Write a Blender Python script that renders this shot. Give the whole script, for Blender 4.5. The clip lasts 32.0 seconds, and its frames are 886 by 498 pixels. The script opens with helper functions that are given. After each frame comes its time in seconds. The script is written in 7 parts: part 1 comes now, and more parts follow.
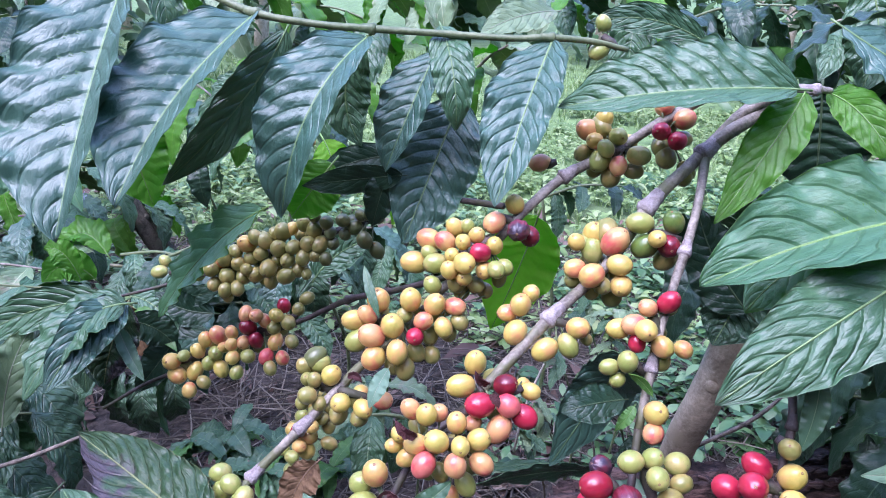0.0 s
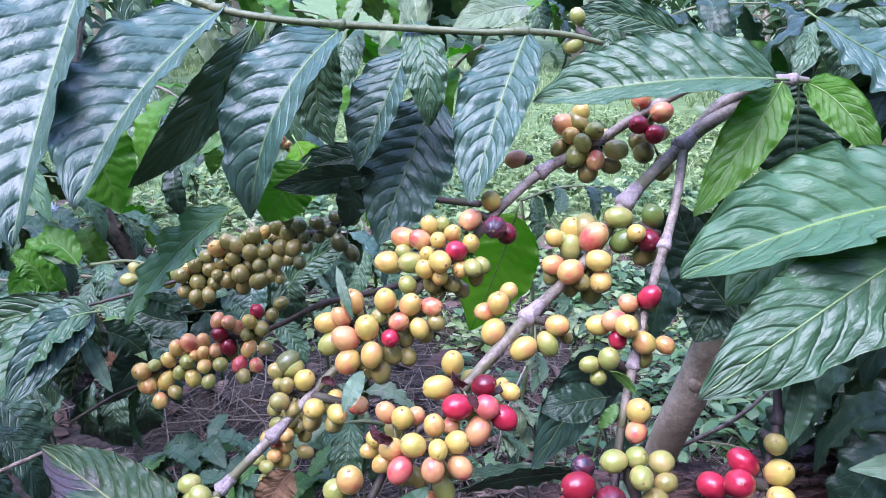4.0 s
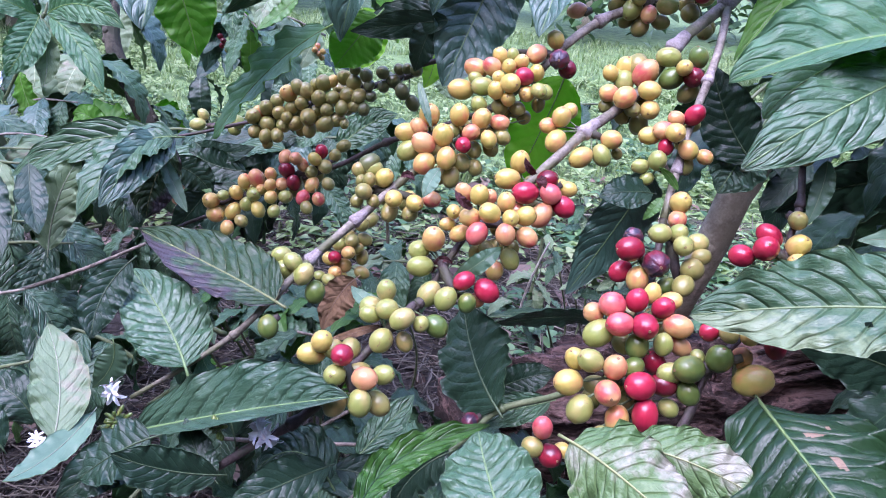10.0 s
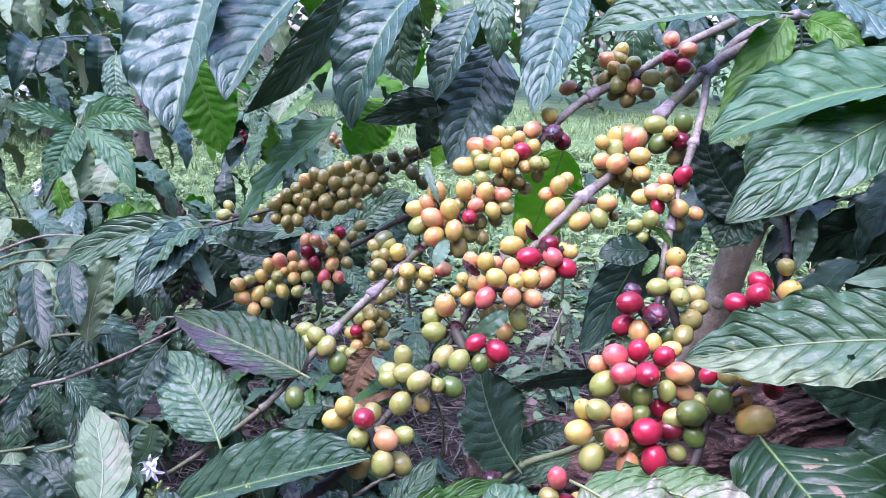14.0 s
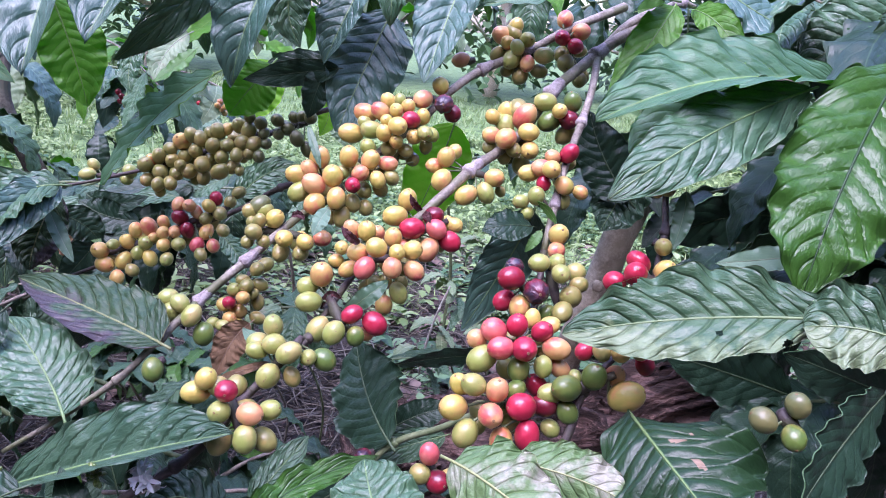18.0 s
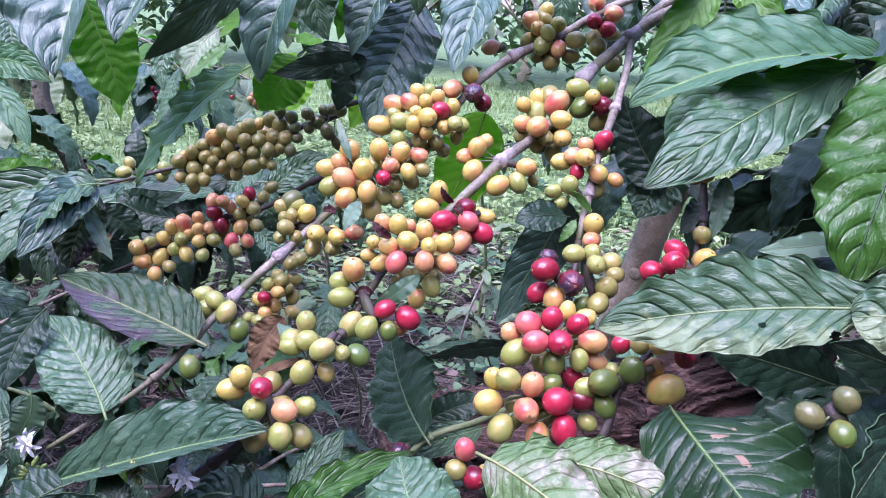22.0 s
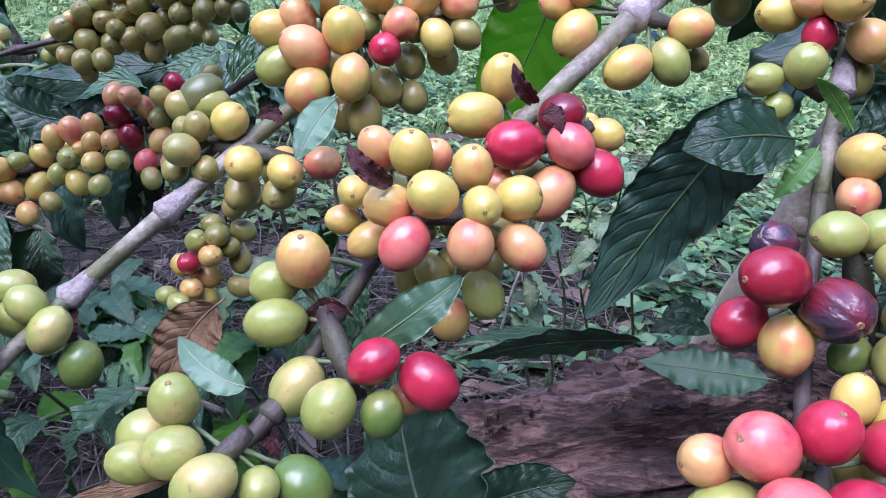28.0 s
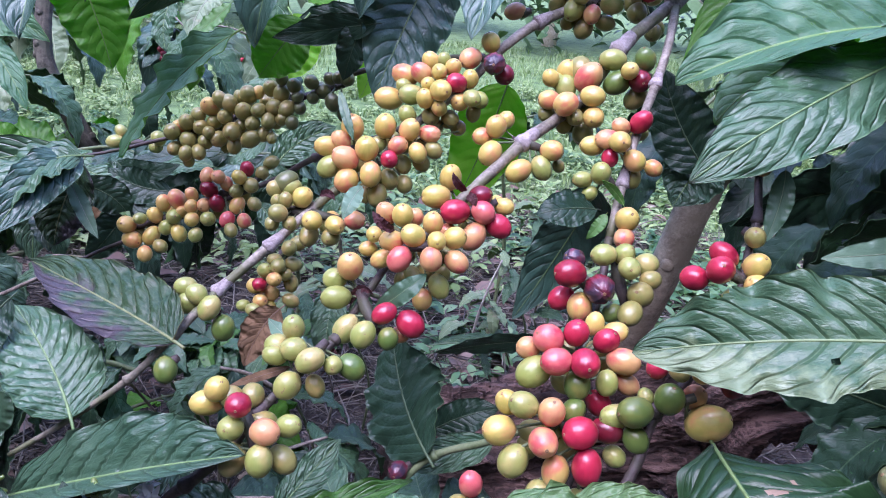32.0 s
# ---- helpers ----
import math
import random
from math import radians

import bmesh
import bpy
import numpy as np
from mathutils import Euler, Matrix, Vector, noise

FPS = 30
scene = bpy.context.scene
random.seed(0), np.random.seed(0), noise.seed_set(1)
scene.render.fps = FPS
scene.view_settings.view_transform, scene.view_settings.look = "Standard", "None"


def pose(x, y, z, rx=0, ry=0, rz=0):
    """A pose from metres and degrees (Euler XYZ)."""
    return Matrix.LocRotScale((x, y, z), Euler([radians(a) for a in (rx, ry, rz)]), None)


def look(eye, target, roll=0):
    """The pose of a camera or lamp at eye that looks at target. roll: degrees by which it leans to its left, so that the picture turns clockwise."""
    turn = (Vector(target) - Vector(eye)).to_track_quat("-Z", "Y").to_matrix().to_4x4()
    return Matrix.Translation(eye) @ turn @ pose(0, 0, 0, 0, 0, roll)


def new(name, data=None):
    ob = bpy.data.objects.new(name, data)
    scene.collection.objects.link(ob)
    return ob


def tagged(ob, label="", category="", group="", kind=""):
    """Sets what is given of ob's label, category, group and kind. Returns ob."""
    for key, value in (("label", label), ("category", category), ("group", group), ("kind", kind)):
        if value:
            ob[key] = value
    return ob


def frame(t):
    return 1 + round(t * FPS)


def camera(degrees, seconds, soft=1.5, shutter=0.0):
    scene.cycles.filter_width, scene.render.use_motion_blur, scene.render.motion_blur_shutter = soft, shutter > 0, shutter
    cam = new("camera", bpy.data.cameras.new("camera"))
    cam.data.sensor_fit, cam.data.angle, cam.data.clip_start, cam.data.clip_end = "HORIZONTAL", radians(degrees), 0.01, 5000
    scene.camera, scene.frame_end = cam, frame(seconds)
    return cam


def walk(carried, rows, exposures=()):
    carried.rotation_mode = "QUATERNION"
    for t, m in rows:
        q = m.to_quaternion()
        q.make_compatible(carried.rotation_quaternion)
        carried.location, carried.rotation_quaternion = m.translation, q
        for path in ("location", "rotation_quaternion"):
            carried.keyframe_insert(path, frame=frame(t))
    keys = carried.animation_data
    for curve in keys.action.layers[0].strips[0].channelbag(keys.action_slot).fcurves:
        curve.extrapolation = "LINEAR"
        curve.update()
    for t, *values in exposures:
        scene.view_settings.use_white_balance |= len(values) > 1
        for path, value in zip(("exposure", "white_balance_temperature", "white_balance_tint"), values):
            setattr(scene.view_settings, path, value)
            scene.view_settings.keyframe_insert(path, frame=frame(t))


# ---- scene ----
cam = camera(62.9, 32.0, 1.0)
PATH = [
    (0, (0.049, 0.032, 0.864), (-0.119, 1.885, 0.13), 1.5),
    (0.5, (0.058, 0.032, 0.868), (-0.092, 1.895, 0.156), 1.3),
    (1, (0.044, 0.027, 0.863), (-0.14, 1.886, 0.149), 2.5),
    (1.5, (0.043, 0.032, 0.855), (-0.106, 1.89, 0.131), 3.4),
    (2, (0.03, 0.025, 0.843), (-0.168, 1.883, 0.129), 4.2),
    (2.5, (0.025, 0.025, 0.841), (-0.189, 1.876, 0.114), 3.6),
    (3, (0.041, 0.034, 0.846), (-0.136, 1.887, 0.113), 1.3),
    (3.5, (0.054, 0.041, 0.855), (-0.069, 1.912, 0.159), 0.9),
    (5.5, (0.045, 0.041, 0.848), (-0.121, 1.874, 0.064), 2.7),
    (6, (0.059, 0.049, 0.846), (-0.082, 1.89, 0.077), 6.5),
    (6.5, (0.045, 0.062, 0.803), (-0.092, 1.917, 0.069), 8.9),
    (7, (0.049, 0.056, 0.783), (-0.064, 1.881, -0.028), 5.1),
    (7.5, (0.039, 0.035, 0.777), (0.017, 1.864, -0.032), 6.1),
    (8, (0.028, 0.0, 0.782), (0.026, 1.815, -0.059), 5.4),
    (8.5, (0.022, -0.048, 0.787), (0.005, 1.771, -0.044), 3.3),
    (9, (0.015, -0.056, 0.783), (-0.006, 1.779, -0.011), 4.7),
    (9.5, (0.015, -0.055, 0.782), (-0.035, 1.794, 0.021), 5.6),
    (10, (0.012, -0.056, 0.777), (-0.061, 1.79, 0.011), 5.8),
    (10.5, (0.014, -0.061, 0.776), (-0.074, 1.785, 0.012), 5.4),
    (11, (0.013, -0.063, 0.775), (-0.078, 1.784, 0.012), 5.4),
    (11.5, (0.015, -0.064, 0.775), (-0.073, 1.786, 0.019), 5.6),
    (12, (0.018, -0.064, 0.776), (-0.063, 1.786, 0.02), 5.4),
    (12.5, (0.019, -0.069, 0.775), (-0.068, 1.783, 0.024), 5.0),
    (13, (0.023, -0.069, 0.778), (-0.037, 1.825, 0.138), 2.9),
    (13.5, (0.023, -0.079, 0.779), (-0.121, 1.82, 0.169), 1.9),
    (14, (0.023, -0.085, 0.782), (-0.136, 1.825, 0.213), 1.5),
    (14.5, (0.018, -0.083, 0.785), (-0.017, 1.824, 0.182), 5.0),
    (16.5, (0.03, -0.077, 0.771), (0.119, 1.826, 0.161), 6.0),
    (17, (0.028, -0.073, 0.767), (0.136, 1.831, 0.164), 6.6),
    (17.5, (0.03, -0.072, 0.77), (0.155, 1.836, 0.184), 6.4),
    (18, (0.031, -0.07, 0.768), (0.166, 1.836, 0.18), 6.4),
    (18.5, (0.032, -0.066, 0.765), (0.157, 1.838, 0.168), 6.4),
    (19, (0.029, -0.069, 0.769), (0.17, 1.831, 0.162), 6.4),
    (19.5, (0.033, -0.066, 0.764), (0.188, 1.842, 0.182), 6.6),
    (20, (0.032, -0.064, 0.767), (0.178, 1.844, 0.184), 5.9),
    (20.5, (0.034, -0.064, 0.767), (0.185, 1.839, 0.171), 5.6),
    (21, (0.035, -0.064, 0.767), (0.164, 1.831, 0.139), 5.3),
    (21.5, (0.033, -0.065, 0.768), (0.097, 1.831, 0.135), 4.4),
    (22, (0.033, -0.064, 0.77), (0.073, 1.833, 0.138), 4.4),
    (22.5, (0.028, -0.066, 0.77), (0.04, 1.842, 0.17), 5.0),
    (23, (0.03, -0.071, 0.777), (0.049, 1.843, 0.195), 4.8),
    (23.5, (0.036, -0.071, 0.772), (0.061, 1.849, 0.212), 5.5),
    (24, (0.035, -0.069, 0.771), (0.063, 1.848, 0.202), 5.1),
    (24.5, (0.031, -0.059, 0.77), (0.066, 1.854, 0.186), 5.4),
    (25, (0.03, -0.024, 0.769), (0.026, 1.892, 0.194), 5.0),
    (25.5, (0.03, 0.018, 0.757), (-0.027, 1.912, 0.116), 3.9),
    (27.5, (0.021, 0.149, 0.707), (-0.127, 1.951, -0.15), 2.9),
    (28, (0.026, 0.171, 0.706), (0.009, 1.967, -0.173), 4.9),
    (28.5, (0.028, 0.176, 0.723), (0.036, 1.989, -0.122), 5.0),
    (29, (0.029, 0.173, 0.726), (0.011, 1.985, -0.122), 4.3),
    (29.5, (0.03, 0.149, 0.737), (-0.049, 1.976, -0.075), 4.8),
    (30, (0.034, 0.106, 0.747), (-0.12, 1.94, -0.036), 7.5),
    (30.5, (0.041, 0.067, 0.758), (-0.104, 1.914, 0.004), 7.1),
    (31, (0.041, 0.033, 0.764), (0.006, 1.896, 0.038), 7.1),
    (31.5, (0.04, 0.008, 0.768), (0.007, 1.869, 0.037), 5.4),
    (32, (0.038, -0.008, 0.768), (0.03, 1.856, 0.042), 5.3),
]
walk(cam, [(t, look(eye, target, roll)) for t, eye, target, roll in PATH],
     exposures=((0, 2.24, 5380, 35.5), (4, 2.25, 5460, 38.0), (8, 2.26, 5450, 41.5), (13.5, 2.32, 5460, 42.0), (18, 2.29, 5560, 44.5), (25, 2.29, 5480, 42.5), (28, 2.07, 5340, 31.0), (29.3, 1.91, 5340, 31.5), (31, 2.11, 5410, 36.5), (32, 2.14, 5430, 39.5)))


# ---- light ----
world = bpy.data.worlds.new("overcast_sky")
scene.world = world
world.use_nodes = True
wt = world.node_tree
sky = wt.nodes.new("ShaderNodeTexSky")
sky.sky_type, sky.sun_disc = "NISHITA", False
SUN_UP, SUN_TURN = 76, 200
sky.sun_elevation, sky.sun_rotation = radians(SUN_UP), radians(SUN_TURN)
sky.dust_density, sky.air_density, sky.ozone_density = 2.0, 1.3, 2.0
wt.links.new(sky.outputs[0], wt.nodes["Background"].inputs[0])
wt.nodes["Background"].inputs[1].default_value = 0.115
sun = new("sun", bpy.data.lights.new("sun", "SUN"))
sun.data.energy, sun.data.angle, sun.data.color = 1.5, radians(50), (1.0, 0.97, 0.93)
sun.matrix_world = look((-1.0, -0.75, 2.9), (0, 0.4, 0.6))
scene.view_settings.use_white_balance = True
scene.view_settings.white_balance_temperature, scene.view_settings.white_balance_tint = 5450, 21


# ---- materials ----
def material(name, rough=0.5):
    m = bpy.data.materials.new(name)
    m.use_nodes = True
    nt = m.node_tree
    b = nt.nodes["Principled BSDF"]
    b.inputs["Roughness"].default_value = rough
    return m, nt, b


def N(nt, kind, **values):
    n = nt.nodes.new(kind)
    for k, v in values.items():
        n.inputs[k.replace("_", " ")].default_value = v
    return n


def math_node(nt, op, a, b=None, clamp=False):
    n = nt.nodes.new("ShaderNodeMath")
    n.operation, n.use_clamp = op, clamp
    for i, v in enumerate((a, b)):
        if v is None:
            continue
        if isinstance(v, (int, float)):
            n.inputs[i].default_value = v
        else:
            nt.links.new(v, n.inputs[i])
    return n.outputs[0]


def mix_rgb(nt, fac, a, b, kind="MIX"):
    n = nt.nodes.new("ShaderNodeMix")
    n.data_type, n.blend_type = "RGBA", kind
    for i, v in ((0, fac), (6, a), (7, b)):
        if isinstance(v, (int, float)):
            n.inputs[i].default_value = v
        elif isinstance(v, tuple):
            n.inputs[i].default_value = (*v, 1)
        else:
            nt.links.new(v, n.inputs[i])
    return n.outputs[2]


def noise_out(nt, scale, detail=4.0, coords="Object", shift=None, rough=0.55):
    tc = nt.nodes.new("ShaderNodeTexCoord")
    n = N(nt, "ShaderNodeTexNoise", Scale=scale, Detail=detail, Roughness=rough)
    src = tc.outputs[coords]
    if shift is not None:
        add = nt.nodes.new("ShaderNodeVectorMath")
        add.operation = "ADD"
        nt.links.new(src, add.inputs[0])
        nt.links.new(shift, add.inputs[1])
        src = add.outputs[0]
    nt.links.new(src, n.inputs["Vector"])
    return n.outputs["Fac"]


def ramp(nt, fac, *stops):
    r = nt.nodes.new("ShaderNodeValToRGB")
    el = r.color_ramp.elements
    while len(el) < len(stops):
        el.new(0.5)
    for e, (p, c) in zip(el, stops):
        e.position, e.color = p, (*c, 1) if len(c) == 3 else c
    nt.links.new(fac, r.inputs[0])
    return r.outputs[0]


def bump(nt, b, height, strength=0.3, distance=0.001):
    n = N(nt, "ShaderNodeBump", Strength=strength, Distance=distance)
    nt.links.new(height, n.inputs["Height"])
    nt.links.new(n.outputs[0], b.inputs["Normal"])


def leaf_material(name, base, pale, vein, rough, glow, gloss=0.5, blotch=None, blotch_at=0.62, dull=0.0, pucker=0.5, relief=1.0):
    """A leaf: colour by its own length (u) and breadth (v), pale veins, mottling, blotches, light through the blade."""
    m, nt, b = material(name, rough)
    uv = nt.nodes.new("ShaderNodeUVMap")
    sep = nt.nodes.new("ShaderNodeSeparateXYZ")
    nt.links.new(uv.outputs[0], sep.inputs[0])
    u, v = sep.outputs[0], math_node(nt, "ABSOLUTE", math_node(nt, "SUBTRACT", sep.outputs[1], 0.5))
    bow = math_node(nt, "ADD", math_node(nt, "MULTIPLY", v, 3.2), math_node(nt, "MULTIPLY", math_node(nt, "MULTIPLY", v, v), 4.0))
    phase = math_node(nt, "SUBTRACT", math_node(nt, "MULTIPLY", u, 12.0), bow)
    saw = math_node(nt, "ABSOLUTE", math_node(nt, "SUBTRACT", math_node(nt, "FRACT", phase), 0.5))
    side = math_node(nt, "GREATER_THAN", saw, 0.468)
    rib = math_node(nt, "LESS_THAN", v, 0.012)
    edge = math_node(nt, "GREATER_THAN", v, 0.488)
    lines = math_node(nt, "MAXIMUM", math_node(nt, "MAXIMUM", math_node(nt, "MULTIPLY", side, 0.16), math_node(nt, "MULTIPLY", edge, 0.4)), rib)
    info = nt.nodes.new("ShaderNodeObjectInfo")
    big = noise_out(nt, 22, 3)
    fine = noise_out(nt, 320, 3)
    c = mix_rgb(nt, ramp(nt, big, (0.35, (0, 0, 0)), (0.7, (1, 1, 1))), base, pale)
    c = mix_rgb(nt, math_node(nt, "MULTIPLY", info.outputs["Random"], 0.45), c, pale)
    c = mix_rgb(nt, math_node(nt, "MULTIPLY", fine, 0.25), c, tuple(x * 0.6 for x in base))
    c = mix_rgb(nt, lines, c, vein)
    # the net of small veins between the side veins
    net_at = nt.nodes.new("ShaderNodeCombineXYZ")
    nt.links.new(math_node(nt, "MULTIPLY", phase, 3.1), net_at.inputs[0])
    nt.links.new(math_node(nt, "MULTIPLY", sep.outputs[1], 26.0), net_at.inputs[1])
    nt.links.new(math_node(nt, "MULTIPLY", info.outputs["Random"], 60.0), net_at.inputs[2])
    net = N(nt, "ShaderNodeTexVoronoi", Scale=1.0, Randomness=0.85)
    net.feature = "DISTANCE_TO_EDGE"
    nt.links.new(net_at.outputs[0], net.inputs["Vector"])
    cell = ramp(nt, net.outputs["Distance"], (0.0, (0, 0, 0)), (0.22, (1, 1, 1)))
    c = mix_rgb(nt, math_node(nt, "MULTIPLY", math_node(nt, "SUBTRACT", 1.0, cell), 0.1), c, vein)
    if blotch:
        spots = noise_out(nt, 34, 5, rough=0.65)
        spots = math_node(nt, "ADD", spots, math_node(nt, "MULTIPLY", math_node(nt, "SUBTRACT", sep.outputs[1], 0.5), dull * 0.6))
        spots = math_node(nt, "ADD", spots, math_node(nt, "MULTIPLY", math_node(nt, "SUBTRACT", u, 0.6), abs(dull) * 0.3))
        c = mix_rgb(nt, ramp(nt, spots, (blotch_at - 0.05, (0, 0, 0)), (blotch_at + 0.05, (1, 1, 1))), c, blotch)
    nt.links.new(c, b.inputs["Base Color"])
    r = math_node(nt, "ADD", math_node(nt, "MULTIPLY", noise_out(nt, 45, 4), 0.16), rough - 0.04)
    nt.links.new(r, b.inputs["Roughness"])
    b.inputs["Specular IOR Level"].default_value = gloss
    # the blade puckers between its side veins
    cells = nt.nodes.new("ShaderNodeCombineXYZ")
    nt.links.new(math_node(nt, "MULTIPLY", phase, 1.25), cells.inputs[0])
    nt.links.new(math_node(nt, "MULTIPLY", sep.outputs[1], 9.0), cells.inputs[1])
    nt.links.new(math_node(nt, "MULTIPLY", info.outputs["Random"], 40.0), cells.inputs[2])
    quilt = N(nt, "ShaderNodeTexVoronoi", Scale=1.0, Randomness=0.9)
    quilt.feature = "SMOOTH_F1"
    quilt.inputs["Smoothness"].default_value = 0.35
    nt.links.new(cells.outputs[0], quilt.inputs["Vector"])
    groove = ramp(nt, saw, (0.36, (1, 1, 1)), (0.5, (0, 0, 0)))
    h = math_node(nt, "ADD", math_node(nt, "MULTIPLY", noise_out(nt, 240, 5), 0.45), math_node(nt, "MULTIPLY", groove, 0.35 * relief * relief))
    h = math_node(nt, "ADD", h, math_node(nt, "MULTIPLY", cell, 0.07))
    h = math_node(nt, "SUBTRACT", h, math_node(nt, "MULTIPLY", quilt.outputs["Distance"], pucker))
    bump(nt, b, h, 0.6, 0.0016 * relief)
    tr = nt.nodes.new("ShaderNodeBsdfTranslucent")
    thin = mix_rgb(nt, 1.0, c, (1.6, 2.0, 0.5), "MULTIPLY")
    nt.links.new(thin, tr.inputs[0])
    mx = N(nt, "ShaderNodeMixShader", Fac=glow)
    nt.links.new(b.outputs[0], mx.inputs[1])
    nt.links.new(tr.outputs[0], mx.inputs[2])
    nt.links.new(mx.outputs[0], nt.nodes["Material Output"].inputs[0])
    return m


LEAF = {
    # dark glossy leaf, base darkened further for deep shade inside the shrub
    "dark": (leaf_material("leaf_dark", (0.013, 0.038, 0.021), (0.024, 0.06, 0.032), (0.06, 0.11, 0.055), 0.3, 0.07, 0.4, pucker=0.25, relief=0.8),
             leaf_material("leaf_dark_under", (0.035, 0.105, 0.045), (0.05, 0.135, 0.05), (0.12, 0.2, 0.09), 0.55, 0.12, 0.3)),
    "mid": (leaf_material("leaf_mid", (0.042, 0.122, 0.055), (0.072, 0.165, 0.078), (0.17, 0.26, 0.13), 0.38, 0.14, 0.75, pucker=1.1, relief=1.4),
            leaf_material("leaf_mid_under", (0.06, 0.16, 0.045), (0.09, 0.2, 0.055), (0.2, 0.3, 0.12), 0.55, 0.2, 0.3)),
    "young": (leaf_material("leaf_young", (0.085, 0.25, 0.026), (0.145, 0.35, 0.04), (0.2, 0.35, 0.08), 0.33, 0.55, 0.6),
              leaf_material("leaf_young_under", (0.09, 0.23, 0.03), (0.13, 0.29, 0.04), (0.25, 0.37, 0.12), 0.5, 0.4, 0.3)),
    "pale": (leaf_material("leaf_pale", (0.13, 0.225, 0.11), (0.22, 0.31, 0.165), (0.36, 0.43, 0.26), 0.4, 0.2, 0.45, (0.3, 0.29, 0.2), 0.63),
             leaf_material("leaf_pale_under", (0.18, 0.27, 0.14), (0.26, 0.33, 0.19), (0.36, 0.4, 0.26), 0.6, 0.2, 0.3)),
    "old": (leaf_material("leaf_old", (0.018, 0.054, 0.024), (0.036, 0.08, 0.032), (0.2, 0.24, 0.11), 0.36, 0.1, 0.4, (0.062, 0.05, 0.056), 0.62, -1.0, pucker=1.15, relief=1.6),
            leaf_material("leaf_old_under", (0.12, 0.13, 0.05), (0.2, 0.17, 0.08), (0.22, 0.22, 0.1), 0.6, 0.15, 0.3)),
    "scar": (leaf_material("leaf_scarred", (0.032, 0.095, 0.045), (0.062, 0.14, 0.065), (0.26, 0.34, 0.16), 0.38, 0.12, 0.6, (0.2, 0.27, 0.14), 0.57, -0.8, pucker=0.9, relief=1.5),
             leaf_material("leaf_scarred_under", (0.12, 0.19, 0.07), (0.18, 0.25, 0.1), (0.22, 0.3, 0.12), 0.6, 0.15, 0.3)),
    "scab": (leaf_material("leaf_scabbed", (0.07, 0.17, 0.055), (0.15, 0.25, 0.09), (0.3, 0.38, 0.13), 0.38, 0.15, 0.55, (0.36, 0.36, 0.27), 0.6, pucker=0.8, relief=1.4),
             leaf_material("leaf_scabbed_under", (0.2, 0.27, 0.15), (0.28, 0.33, 0.2), (0.36, 0.4, 0.26), 0.6, 0.2, 0.3)),
    "lush": (leaf_material("leaf_lush", (0.03, 0.105, 0.012), (0.048, 0.14, 0.018), (0.02, 0.07, 0.014), 0.28, 0.15, 0.5, pucker=0.4, relief=1.2),
             leaf_material("leaf_lush_under", (0.04, 0.13, 0.025), (0.06, 0.16, 0.03), (0.1, 0.19, 0.06), 0.5, 0.1, 0.4)),
    "husk": (leaf_material("husk", (0.05, 0.014, 0.018), (0.1, 0.035, 0.035), (0.12, 0.05, 0.045), 0.6, 0.05, 0.3),
             leaf_material("husk_under", (0.16, 0.08, 0.075), (0.24, 0.13, 0.12), (0.2, 0.1, 0.1), 0.7, 0.05, 0.3)),
    "patched": (leaf_material("leaf_patched", (0.01, 0.034, 0.011), (0.02, 0.058, 0.018), (0.05, 0.12, 0.045), 0.27, 0.08, 0.4, (0.2, 0.16, 0.09), 0.74, pucker=0.2),
                leaf_material("leaf_patched_under", (0.05, 0.11, 0.04), (0.07, 0.14, 0.05), (0.14, 0.2, 0.1), 0.6, 0.1, 0.3)),
    "dry": (leaf_material("leaf_dry", (0.16, 0.09, 0.045), (0.25, 0.16, 0.09), (0.3, 0.22, 0.13), 0.7, 0.15, 0.2, (0.08, 0.045, 0.03), 0.6),
            leaf_material("leaf_dry_under", (0.2, 0.13, 0.08), (0.26, 0.18, 0.11), (0.3, 0.22, 0.14), 0.75, 0.15, 0.2)),
}


LEAF["papery"] = (leaf_material("papery_patch", (0.26, 0.18, 0.12), (0.38, 0.27, 0.19), (0.25, 0.16, 0.1), 0.65, 0.2, 0.3, (0.2, 0.1, 0.06), 0.66), LEAF["dry"][1])
LEAF["smooth"] = (leaf_material("leaf_smooth", (0.038, 0.105, 0.052), (0.08, 0.16, 0.085), (0.15, 0.25, 0.12), 0.36, 0.15, 0.55, (0.3, 0.14, 0.11), 0.7, pucker=0.3, relief=0.3), LEAF["mid"][1])
LEAF["smooth_pale"] = (leaf_material("leaf_smooth_pale", (0.1, 0.21, 0.13), (0.17, 0.29, 0.18), (0.28, 0.37, 0.24), 0.4, 0.18, 0.5, pucker=0.3, relief=0.3), LEAF["pale"][1])
LEAF["smooth_young"] = (leaf_material("leaf_smooth_young", (0.05, 0.16, 0.03), (0.09, 0.22, 0.045), (0.18, 0.29, 0.1), 0.38, 0.3, 0.5, pucker=0.3, relief=0.3), LEAF["young"][1])
LEAF["fresh"] = (leaf_material("leaf_fresh", (0.07, 0.19, 0.098), (0.115, 0.255, 0.13), (0.22, 0.36, 0.16), 0.38, 0.35, 0.55, pucker=1.1, relief=1.45), LEAF["young"][1])
# young leaf with its colour raised to stand for light from behind
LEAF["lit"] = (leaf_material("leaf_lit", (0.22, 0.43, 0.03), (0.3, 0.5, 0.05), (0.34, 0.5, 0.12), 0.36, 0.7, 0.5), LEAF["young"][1])
